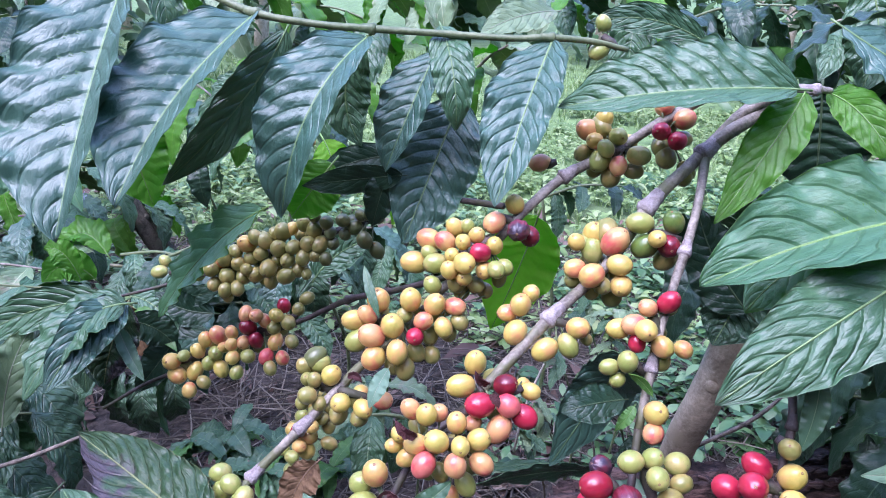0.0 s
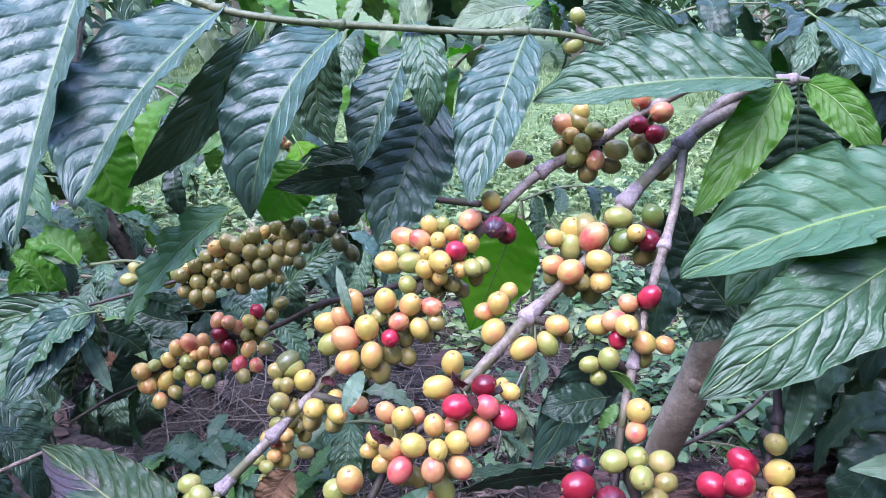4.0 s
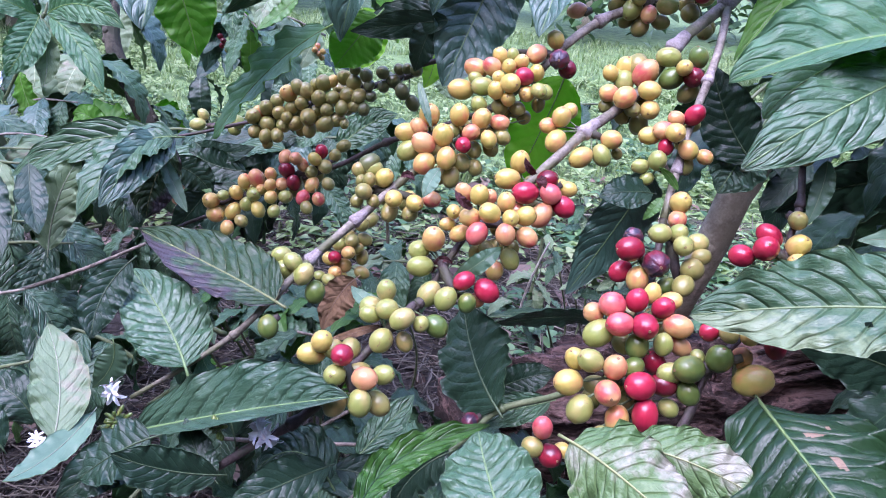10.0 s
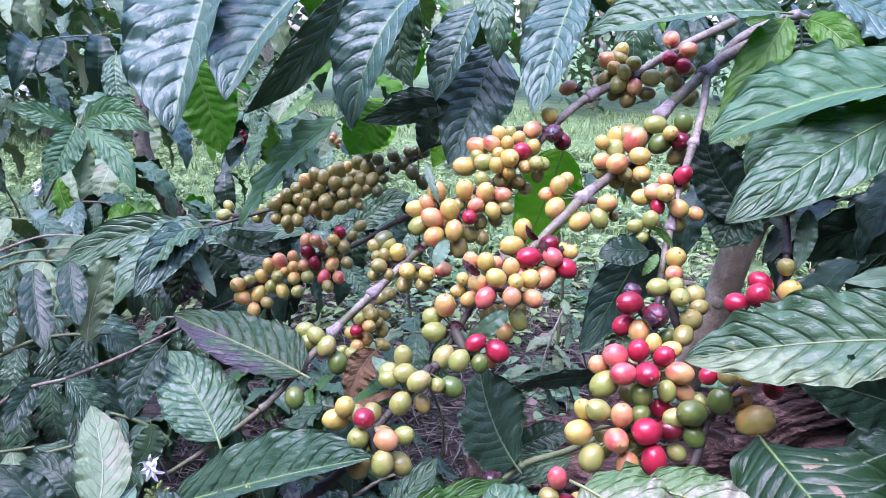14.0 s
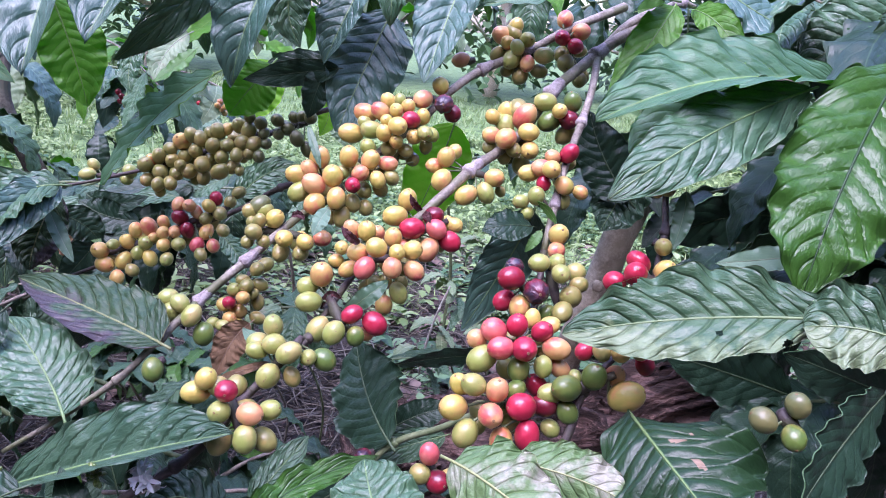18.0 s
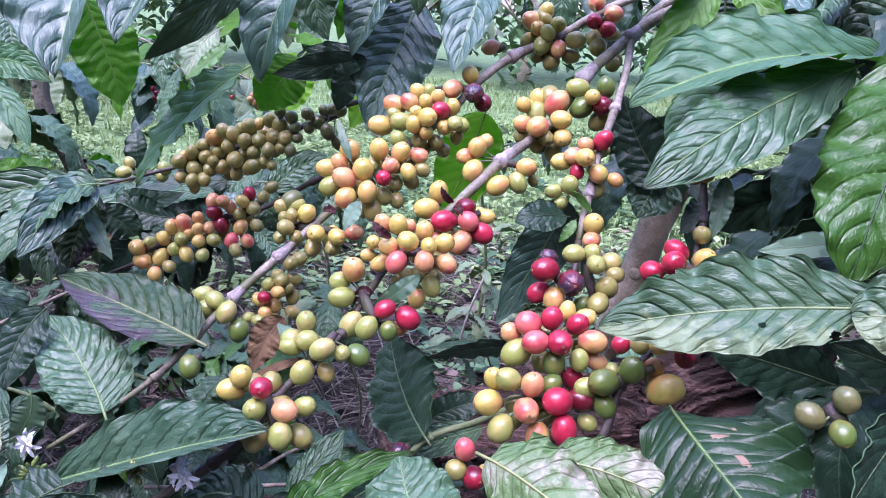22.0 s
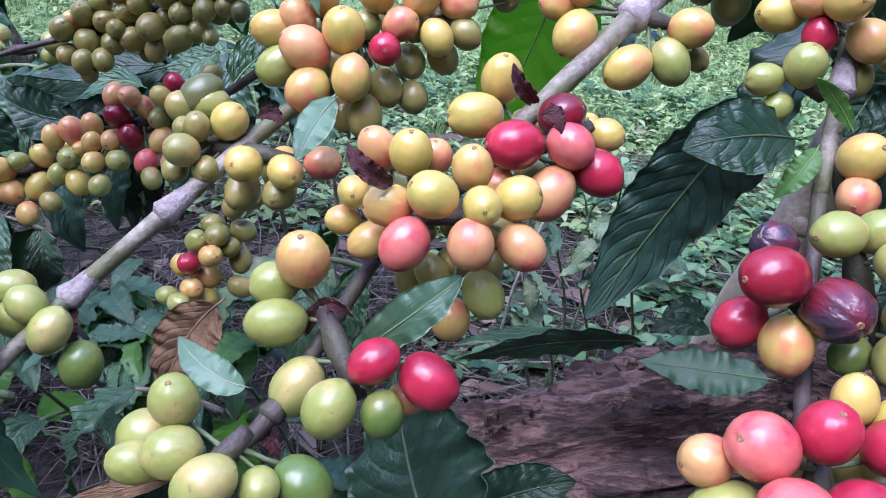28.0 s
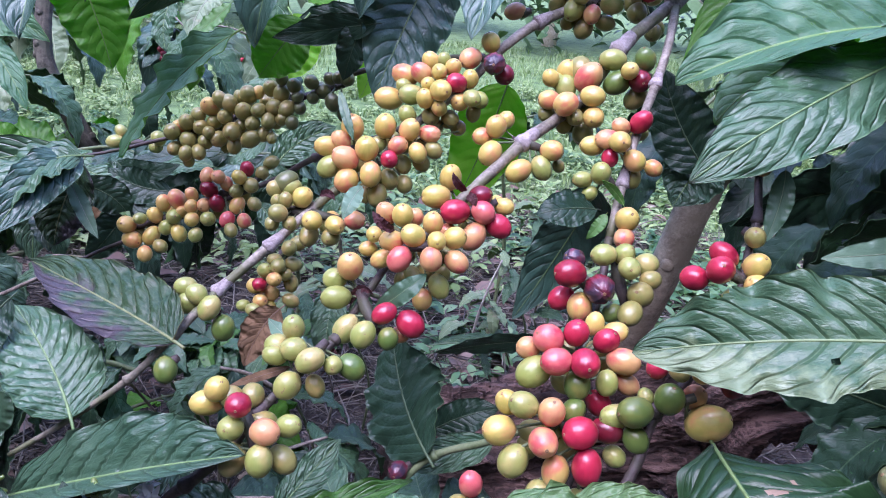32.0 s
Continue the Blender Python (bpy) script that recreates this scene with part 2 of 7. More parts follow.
LEAF["teal"] = (leaf_material("leaf_teal", (0.03, 0.095, 0.064), (0.056, 0.135, 0.09), (0.13, 0.22, 0.14), 0.4, 0.08, 0.8, pucker=0.8, relief=1.2), LEAF["dark"][1])
LEAF["ribbed"] = (leaf_material("leaf_ribbed", (0.03, 0.085, 0.045), (0.06, 0.125, 0.065), (0.12, 0.18, 0.095), 0.36, 0.07, 0.6, pucker=1.15, relief=1.6), LEAF["dark"][1])
# brighter copy of fresh; the colour replaces light that the upper leaves block
LEAF["light"] = (leaf_material("leaf_light", (0.12, 0.28, 0.15), (0.18, 0.35, 0.2), (0.26, 0.4, 0.2), 0.4, 0.4, 0.6, pucker=0.5, relief=1.0), LEAF["young"][1])


def skin_material(name, base, blush, amount, rough=0.3, spot=(0.16, 0.1, 0.05), spots=0.71, wrinkled=False, cast=None):
    """The skin of a coffee cherry, with a blush, fine freckles and a waxy gloss."""
    m, nt, b = material(name, rough)
    info = nt.nodes.new("ShaderNodeObjectInfo")
    comb = nt.nodes.new("ShaderNodeCombineXYZ")
    for i, k in enumerate((37.0, 91.0, 53.0)):
        nt.links.new(math_node(nt, "MULTIPLY", info.outputs["Random"], k), comb.inputs[i])
    n1 = noise_out(nt, 0.95, 2, shift=comb.outputs[0])
    n2 = noise_out(nt, 7, 4, shift=comb.outputs[0])
    tc = nt.nodes.new("ShaderNodeTexCoord")
    zed = nt.nodes.new("ShaderNodeSeparateXYZ")
    nt.links.new(tc.outputs["Object"], zed.inputs[0])
    # faint streaks run from stalk to calyx
    mp = nt.nodes.new("ShaderNodeMapping")
    mp.inputs["Scale"].default_value = (1.0, 1.0, 0.13)
    nt.links.new(tc.outputs["Object"], mp.inputs["Vector"])
    st = N(nt, "ShaderNodeTexNoise", Scale=9.0, Detail=3.0)
    nt.links.new(mp.outputs[0], st.inputs["Vector"])
    streak = st.outputs["Fac"]
    turned = nt.nodes.new("ShaderNodeVectorMath")
    turned.operation, turned.inputs[1].default_value = "MULTIPLY", (-1.7, 2.3, -1.1)
    nt.links.new(comb.outputs[0], turned.inputs[0])
    wide = nt.nodes.new("ShaderNodeMapping")
    wide.inputs["Scale"].default_value = (1.0, 1.0, 0.2)
    nt.links.new(tc.outputs["Object"], wide.inputs["Vector"])
    md = N(nt, "ShaderNodeTexNoise", Scale=4.5, Detail=4.0, Roughness=0.6)
    nt.links.new(wide.outputs[0], md.inputs["Vector"])
    meridian = md.outputs["Fac"]
    f = math_node(nt, "ADD", math_node(nt, "MULTIPLY", math_node(nt, "SUBTRACT", n1, 0.5), 1.65), math_node(nt, "MULTIPLY", streak, 0.22))
    f = math_node(nt, "ADD", math_node(nt, "SUBTRACT", f, math_node(nt, "MULTIPLY", zed.outputs[2], 0.16)), 0.46)
    lo = 0.78 - 0.4 * amount
    c = mix_rgb(nt, ramp(nt, f, (lo - 0.12, (0, 0, 0)), (lo + 0.14, (1, 1, 1))), base, blush)
    if cast:
        # the side away from the light stays green, and pale meridian streaks run over it
        green = math_node(nt, "ADD", noise_out(nt, 1.25, 3, shift=turned.outputs[0]), math_node(nt, "MULTIPLY", math_node(nt, "SUBTRACT", meridian, 0.5), 0.4))
        c = mix_rgb(nt, ramp(nt, green, (0.4, (0, 0, 0)), (0.6, (0.9, 0.9, 0.9))), c, cast)
    c = mix_rgb(nt, math_node(nt, "MULTIPLY", streak, 0.5), c, tuple(x * 0.62 for x in base))
    c = mix_rgb(nt, ramp(nt, meridian, (0.5, (0, 0, 0)), (0.72, (0.3, 0.3, 0.3))), c, tuple(min(0.8, x * 1.25 + 0.03) for x in base))
    fr = noise_out(nt, 5.5, 6, shift=comb.outputs[0], rough=0.7)
    c = mix_rgb(nt, ramp(nt, fr, (spots, (0, 0, 0)), (spots + 0.04, (0.8, 0.8, 0.8))), c, spot)
    nt.links.new(c, b.inputs["Base Color"])
    b.inputs["Subsurface Weight"].default_value = 0.08
    b.inputs["Subsurface Radius"].default_value = (0.004, 0.002, 0.001)
    b.inputs["Subsurface Scale"].default_value = 0.5
    b.inputs["Coat Weight"].default_value = 0.22
    b.inputs["Coat Roughness"].default_value = 0.3
    if wrinkled:
        bump(nt, b, streak, 0.15, 0.05)
    else:
        bump(nt, b, noise_out(nt, 2.0, 2, shift=comb.outputs[0]), 0.05, 0.03)
    return m


SKIN = {
    "y": skin_material("cherry_yellow", (0.62, 0.455, 0.115), (0.66, 0.31, 0.13), 0.3, 0.3, cast=(0.43, 0.4, 0.075)),
    "o": skin_material("cherry_peach", (0.63, 0.41, 0.125), (0.62, 0.17, 0.1), 0.44, 0.3, cast=(0.5, 0.4, 0.085)),
    "p": skin_material("cherry_coral", (0.64, 0.31, 0.14), (0.57, 0.08, 0.085), 0.58, 0.29, cast=(0.6, 0.38, 0.13)),
    "r": skin_material("cherry_crimson", (0.45, 0.025, 0.055), (0.24, 0.01, 0.03), 0.42, 0.24, (0.5, 0.2, 0.2), 0.78),
    "r2": skin_material("cherry_rose", (0.63, 0.12, 0.12), (0.53, 0.03, 0.065), 0.52, 0.26, (0.6, 0.3, 0.25), 0.76, cast=(0.64, 0.2, 0.14)),
    "d": skin_material("cherry_maroon", (0.14, 0.010, 0.02), (0.26, 0.012, 0.03), 0.4, 0.24, (0.2, 0.12, 0.12), 0.74),
    "d2": skin_material("cherry_dark_red", (0.28, 0.014, 0.03), (0.10, 0.012, 0.025), 0.5, 0.22, (0.3, 0.2, 0.2), 0.74),
    "l": skin_material("cherry_lime", (0.33, 0.35, 0.09), (0.48, 0.39, 0.14), 0.44, 0.3, (0.24, 0.14, 0.08), 0.625, cast=(0.25, 0.31, 0.065)),
    "v": skin_material("cherry_olive", (0.28, 0.255, 0.07), (0.43, 0.31, 0.1), 0.5, 0.33, cast=(0.23, 0.24, 0.06)),
    # shaded copy of the olive skin, with the shade put into its colour
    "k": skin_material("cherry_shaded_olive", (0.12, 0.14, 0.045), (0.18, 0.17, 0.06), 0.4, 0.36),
    "g": skin_material("cherry_green", (0.12, 0.18, 0.035), (0.21, 0.22, 0.05), 0.4, 0.28, cast=(0.09, 0.16, 0.03)),
    "b": skin_material("cherry_withered", (0.045, 0.03, 0.05), (0.21, 0.014, 0.028), 0.45, 0.27, (0.16, 0.12, 0.15), 0.72, wrinkled=True),
}
CALYX, nt, b = material("calyx_brown", 0.7)
b.inputs["Base Color"].default_value = (0.22, 0.125, 0.06, 1)


def bark_material(name, dark, light, scale, rough=0.75, mottle=None, strength=0.6, stretch=None):
    m, nt, b = material(name, rough)
    n1, n2 = noise_out(nt, scale, 6, rough=0.65), noise_out(nt, scale * 7, 4)
    if stretch:
        for n in [n for n in nt.nodes if n.type == "TEX_NOISE"]:
            mp = nt.nodes.new("ShaderNodeMapping")
            mp.inputs["Scale"].default_value = stretch
            nt.links.new(n.inputs["Vector"].links[0].from_socket, mp.inputs["Vector"])
            nt.links.new(mp.outputs[0], n.inputs["Vector"])
    f = math_node(nt, "ADD", math_node(nt, "MULTIPLY", n1, 0.7), math_node(nt, "MULTIPLY", n2, 0.3))
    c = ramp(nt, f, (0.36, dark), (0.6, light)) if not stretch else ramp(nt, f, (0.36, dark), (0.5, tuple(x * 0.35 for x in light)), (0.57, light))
    # broad noise patches of a second bark tone
    if mottle:
        c = mix_rgb(nt, ramp(nt, noise_out(nt, scale * 0.4, 3), (0.5, (0, 0, 0)), (0.6, (1, 1, 1))), c, mottle)
    nt.links.new(c, b.inputs["Base Color"])
    bump(nt, b, f, strength, 0.009 if stretch else 0.003)
    return m


# the olive patches put the bark's tone in shade into its colour
BARK = bark_material("coffee_bark", (0.085, 0.072, 0.052), (0.34, 0.3, 0.245), 90, 0.55, mottle=(0.12, 0.125, 0.06), strength=0.5)
NODEBARK = bark_material("node_bark", (0.15, 0.12, 0.115), (0.40, 0.355, 0.345), 130, 0.65, strength=0.7)
TWIG = bark_material("twig_bark", (0.026, 0.02, 0.018), (0.082, 0.06, 0.055), 110, 0.6, mottle=(0.055, 0.055, 0.03), strength=0.4)
GREENSTEM = bark_material("green_stem", (0.06, 0.10, 0.035), (0.17, 0.2, 0.1), 70, 0.5, strength=0.25)
DARKBARK = bark_material("dark_bark", (0.02, 0.018, 0.013), (0.13, 0.12, 0.09), 70, 0.9, mottle=(0.07, 0.075, 0.05), strength=1.0)
TRUNK = bark_material("trunk_bark", (0.28, 0.23, 0.16), (0.62, 0.53, 0.39), 60, 0.85, mottle=(0.42, 0.35, 0.24))
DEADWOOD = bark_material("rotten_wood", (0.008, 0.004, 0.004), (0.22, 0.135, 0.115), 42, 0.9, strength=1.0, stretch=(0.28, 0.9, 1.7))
YOUNGBARK = bark_material("young_bark", (0.075, 0.07, 0.045), (0.24, 0.215, 0.16), 90, 0.6, mottle=(0.11, 0.12, 0.055), strength=0.5)
LOOKS = {"bark": BARK, "young": YOUNGBARK, "green": GREENSTEM, "twig": TWIG}
PETAL, nt, b = material("petal_white", 0.5)
b.inputs["Base Color"].default_value = (0.78, 0.80, 0.82, 1)
b.inputs["Subsurface Weight"].default_value = 0.1
b.inputs["Subsurface Scale"].default_value = 0.003


# ---- builders ----
def mesh_of(name, verts, faces, mats, slots=None, uvs=None, smooth=True):
    me = bpy.data.meshes.new(name)
    me.from_pydata([tuple(v) for v in verts], [], faces)
    for m in mats:
        me.materials.append(m)
    if slots is not None:
        me.polygons.foreach_set("material_index", slots)
    if smooth:
        me.polygons.foreach_set("use_smooth", [True] * len(me.polygons))
    if uvs is not None:
        layer = me.uv_layers.new(name="UVMap")
        idx = np.zeros(len(me.loops), dtype=np.int32)
        me.loops.foreach_get("vertex_index", idx)
        layer.data.foreach_set("uv", np.asarray(uvs, dtype=np.float32)[idx].ravel())
    me.update()
    return me


def part(name, me, parent, label="", at=None):
    ob = new(name, me)
    ob.parent = parent
    if at is not None:
        ob.matrix_basis = at
    return tagged(ob, label)


def thing(name, at, label, category, group="", kind=""):
    ob = new(name)
    ob.empty_display_size = 0.01
    ob.location = at
    return tagged(ob, label, category, group, kind)


def smooth_line(pts, steps):
    """Catmull-Rom through the points; each is a tuple of any length."""
    a = np.array(pts, float)
    a = np.vstack([2 * a[0] - a[1], a, 2 * a[-1] - a[-2]])
    out = []
    for i in range(1, len(a) - 2):
        for s in range(steps):
            t = s / steps
            p0, p1, p2, p3 = a[i - 1], a[i], a[i + 1], a[i + 2]
            out.append(0.5 * (2 * p1 + (p2 - p0) * t + (2 * p0 - 5 * p1 + 4 * p2 - p3) * t * t + (3 * p1 - p0 - 3 * p2 + p3) * t ** 3))
    out.append(a[-2])
    return np.array(out)


def tube(line, radii, sides=9, rough=0.0, seed=0):
    """Verts and faces of a closed tube along a line."""
    rng = np.random.default_rng(seed)
    n = len(line)
    tan = np.gradient(line, axis=0)
    tan /= np.linalg.norm(tan, axis=1)[:, None] + 1e-9
    ref = np.array([0.0, 0.0, 1.0]) if abs(tan[0][2]) < 0.9 else np.array([1.0, 0, 0])
    verts = []
    for i in range(n):
        s = np.cross(tan[i], ref)
        s /= np.linalg.norm(s) + 1e-9
        q = np.cross(s, tan[i])
        ref = q
        for k in range(sides):
            a = 2 * math.pi * k / sides
            r = radii[i] * (1 + rough * rng.uniform(-1, 1))
            verts.append(line[i] + r * (math.cos(a) * s + math.sin(a) * q))
    faces = [(i * sides + k, i * sides + (k + 1) % sides, (i + 1) * sides + (k + 1) % sides, (i + 1) * sides + k) for i in range(n - 1) for k in range(sides)]
    faces.append(tuple(range(sides))[::-1])
    faces.append(tuple((n - 1) * sides + k for k in range(sides)))
    return verts, faces


def join(*pieces):
    vs, fs = [], []
    for v, f in pieces:
        o = len(vs)
        vs += list(v)
        fs += [tuple(i + o for i in q) for q in f]
    return vs, fs


def branch(label, look_of, pts, nodes=()):
    """A branch: a woody stem, a swollen node mesh at each leaf pair. pts: x, y, z in metres and the radius in millimetres."""
    base = Vector(pts[0][:3])
    ob = thing("coffee_branch", base, label, "branch", "coffee branches")
    line = smooth_line(pts, 7)
    xyz, rad = line[:, :3] - np.array(base), line[:, 3] / 1000
    for i in nodes:
        d = np.linalg.norm(xyz - (np.array(pts[i][:3]) - np.array(base)), axis=1)
        rad = rad * (1 + 0.12 * np.exp(-(d / 0.008) ** 2))
    v, f = tube(xyz, rad, 10, 0.06, len(pts))
    part("stem", mesh_of("stem", v, f, [LOOKS[look_of]]), ob)
    rng = np.random.default_rng(int(abs(pts[0][0]) * 1e4))
    for i in nodes:
        c, r = np.array(pts[i][:3]) - np.array(base), pts[i][3] / 1000
        tan = np.array(pts[min(i + 1, len(pts) - 1)][:3]) - np.array(pts[i - 1][:3])
        tan /= np.linalg.norm(tan)
        ring = [c + tan * k * 0.001 * max(0.6, r / 0.003) for k in (-8, -5, -2, 1, 3, 4.2, 5.2)]
        v, f = tube(np.array(ring), [r * k for k in (1.04, 1.16, 1.28, 1.5, 1.62, 1.4, 1.05)], 13, 0.07, i)
        part("node", mesh_of("node", v, f, [NODEBARK if look_of == "bark" else LOOKS[look_of]]), ob, "knobbly node scar")
    return ob


LEAVES_MADE = [0]
RIBBED = {"smooth": 0.3, "smooth_pale": 0.3, "smooth_young": 0.35, "dark": 0.9, "ribbed": 1.3, "teal": 0.85, "light": 1.0, "fresh": 1.0, "mid": 1.1, "young": 0.8, "lush": 1.2, "lit": 0.7, "pale": 0.5, "scab": 0.7, "old": 1.4, "scar": 0.48, "patched": 0.6, "dry": 0.35, "husk": 0.2}


def leaf_blade(base, mid, tip, normal, width, fold, ruffle, seed, nu=22, nv=6, corrugated=1.0, fold2=None, peak=0.44, holes=(), patches=()):
    """The blade of a leaf: verts, faces, slots, uvs and its rib line, in metres from the base."""
    rng = np.random.default_rng(seed)
    b, m, t = (np.array(p, float) for p in (base, mid, tip))
    ctrl = 2 * m - (b + t) / 2
    us = np.linspace(0, 1, nu + 1)[:, None]
    rib = (1 - us) ** 2 * b + 2 * us * (1 - us) * ctrl + us ** 2 * t
    tan = 2 * (1 - us) * (ctrl - b) + 2 * us * (t - ctrl)
    tan /= np.linalg.norm(tan, axis=1)[:, None]
    nrm = np.array(normal, float)
    side = np.cross(tan, nrm)
    side /= np.linalg.norm(side, axis=1)[:, None]
    up = np.cross(side, tan)
    length = np.linalg.norm(rib[1:] - rib[:-1], axis=1).sum()
    u = us[:, 0]
    prof = u ** (1.4 * peak) * (1 - u) ** (1.4 * (1 - peak))
    prof = prof / prof.max()
    prof = prof * (1 - 0.25 * np.clip((u - 0.8) / 0.2, 0, 1))
    count = 11 if width > 0.04 else 9 if width > 0.022 else 7
    warp = rng.uniform(0, 6.28, 3)
    uw = u + 0.010 * np.sin(9 * u + warp[0]) + 0.005 * np.sin(21 * u + warp[1])
    plump = rng.uniform(0.75, 1.12, (2, 40))
    sway = width * 0.035 * np.sin(2 * math.pi * u * rng.uniform(0.9, 1.6) + warp[2])
    folds = [math.radians(fold if fold2 is None else fold2), math.radians(fold)]
    ph = rng.uniform(0, 6.28, 4)
    top, under, uv = [], [], []
    for i in range(nu + 1):
        for k in range(-nv, nv + 1):
            v = k / nv
            a = abs(v)
            half = width / 2 * prof[i] * (1 + 0.035 * math.sin(9 * u[i] + ph[0 if v < 0 else 1]) + 0.02 * ruffle * math.sin(27 * u[i] + ph[2 if v < 0 else 3]) + 0.012 * ruffle * math.sin(61 * u[i] + ph[1 if v < 0 else 0]))
            f = folds[v > 0]
            # the blade swells between its side veins
            phase = uw[i] * count - 1.6 * a - a * a
            cell = plump[0 if v < 0 else 1][int(phase) + 6]
            swell = corrugated * 0.0034 * (width / 0.06) * (abs(math.sin(math.pi * phase)) ** 0.75 * cell - 0.45) * min(1, 6 * a) * (1.12 - a) * prof[i] + sway[i] * v
            wave = ruffle * 0.0032 * (width / 0.06) * a ** 2.5 * (math.sin(2 * math.pi * u[i] * 4.3 + ph[2 if v < 0 else 3]) + 0.5 * math.sin(2 * math.pi * u[i] * 9.7 + ph[0 if v < 0 else 1])) * prof[i]
            droop = -0.12 * half * a * a
            p = rib[i] + side[i] * (v * half * math.cos(f)) + up[i] * (a * half * math.sin(f) + swell + wave + droop)
            top.append(p - b)
            under.append(p - b - up[i] * 0.0006)
            uv.append((uw[i] * count / 12, 0.5 + v / 2))
    w = 2 * nv + 1
    quads = [(i * w + k, i * w + k + 1, (i + 1) * w + k + 1, (i + 1) * w + k) for i in range(nu) for k in range(2 * nv)]
    n = len(top)

    def within(q, spots):
        i, k = q[0] // w + 0.5, q[0] % w + 0.5
        x, y = i / nu, k / nv - 1
        ragged = 0.35 * noise.noise(Vector((x * 60, y * 14, seed)))
        return any(((x - a) / ra) ** 2 + ((y - c) / rc) ** 2 < 1 + ragged for a, c, ra, rc in spots)

    quads = [q for q in quads if not within(q, holes)]
    faces = quads + [tuple(n + j for j in q[::-1]) for q in quads]
    rim = [i * w for i in range(nu + 1)] + [nu * w + k for k in range(1, w)] + [i * w + w - 1 for i in range(nu - 1, -1, -1)]
    faces += [(rim[j + 1], rim[j], n + rim[j], n + rim[j + 1]) for j in range(len(rim) - 1)]
    slots = [2 if within(q, patches) else 0 for q in quads] + [1] * (len(faces) - len(quads))
    return top + under, faces, slots, uv + uv, rib - b, up, length


def leaf(owner, base, mid, tip, normal, width, kind, fold, ruffle, fold2=None, peak=0.44, holes=(), patches=()):
    """One leaf of a branch: the blade, and its rib with the stalk as a part of the blade."""
    LEAVES_MADE[0] += 1
    if width < 0.022 and kind in ("mid", "pale", "young"):
        kind = {"mid": "smooth", "pale": "smooth_pale", "young": "smooth_young"}[kind]
    verts, faces, slots, uv, rib, up, length = leaf_blade(base, mid, tip, normal, width, fold, ruffle, LEAVES_MADE[0], 112, 24 if holes or patches else 8, RIBBED.get(kind, 0.7) * min(1, max(0.35, width / 0.045)), fold2, peak, holes, patches)
    ob = part("leaf", mesh_of("leaf", verts, faces, (*LEAF[kind], LEAF["papery"][0]), slots, uv), owner, at=Matrix.Translation(Vector(base) - owner.location))
    tan = rib[1] - rib[0]
    tan /= np.linalg.norm(tan)
    thick = min(1.0, width / 0.05)
    line = np.vstack([rib[0] - tan * 0.009 * (thick if kind != "husk" else 0.05), rib[::8][:-1] + up[::8][:-1] * 0.0002, rib[-3]])
    v, f = tube(line, np.linspace(0.0009, 0.00025, len(line)) * max(0.2, thick if kind != "husk" else 0.2), 6)
    part("midrib", mesh_of("midrib", v, f, [RIB[kind]]), ob)
    return ob


RIB = {}
for key, col in (("dark", (0.07, 0.115, 0.05)), ("patched", (0.2, 0.3, 0.1)), ("lush", (0.016, 0.055, 0.012)), ("husk", (0.08, 0.03, 0.03)), ("mid", (0.2, 0.32, 0.12)), ("young", (0.2, 0.36, 0.08)), ("pale", (0.38, 0.44, 0.28)), ("old", (0.24, 0.27, 0.11)), ("scar", (0.2, 0.29, 0.12)), ("scab", (0.36, 0.4, 0.16)), ("dry", (0.26, 0.17, 0.1))):
    RIB[key], nt, b = material("rib_" + key, 0.5)
    nt.links.new(mix_rgb(nt, noise_out(nt, 200), col, tuple(x * 0.6 for x in col)), b.inputs["Base Color"])
RIB["teal"], RIB["fresh"], RIB["light"], RIB["lit"] = RIB["mid"], RIB["young"], RIB["young"], RIB["young"]
RIB["ribbed"], RIB["smooth"], RIB["smooth_pale"], RIB["smooth_young"] = RIB["mid"], RIB["mid"], RIB["pale"], RIB["young"]


def cherry_mesh(kind, variant):
    """A unit cherry, long axis z, its calyx end at +z."""
    rng = np.random.default_rng(variant)
    nu, nv = (18, 13) if kind != "b" else (44, 20)
    long = (1.12, 1.2, 1.29)[variant % 3]
    verts, faces = [], []
    dents = rng.uniform(-1, 1, (3, 3))
    for j in range(nv + 1):
        th = math.pi * j / nv
        for i in range(nu):
            ph = 2 * math.pi * i / nu
            d = np.array([math.sin(th) * math.cos(ph), math.sin(th) * math.sin(ph), math.cos(th)])
            r = 0.5 * (1 + 0.018 * math.sin(2 * ph + dents[0][0] * 3))
            r *= 1 + 0.007 * math.sin(5 * ph + dents[1][1] * 4) * math.sin(th) + 0.006 * math.sin(3 * ph + 4 * d[2] + dents[2][0] * 3)
            if kind == "b":
                r *= 1 + (0.03 * math.sin(7 * ph + 2 * d[2]) + 0.02 * math.sin(11 * ph + dents[1][0] * 5)) * math.sin(th)
            r *= 1 + sum(0.02 * max(0, d @ q) ** 3 for q in dents)
            p = d * r
            p[2] *= long
            if th < 0.3:
                p[2] -= 0.018 * (1 - th / 0.3)
            verts.append(p)
    for j in range(nv):
        for i in range(nu):
            a, c = j * nu + i, j * nu + (i + 1) % nu
            faces.append((a, a + nu, c + nu, c))
    return mesh_of("cherry_" + kind, verts, faces, [SKIN[kind]]), 0.5 * long


CHERRIES = {}
cal_v, cal_f = [], []
for j, (r, z) in enumerate(((0.0, 0.008), (0.022, 0.009), (0.042, 0.024), (0.056, 0.018), (0.066, -0.006))):
    for i in range(12):
        cal_v.append((r * math.cos(i * math.pi / 6), r * math.sin(i * math.pi / 6), z))
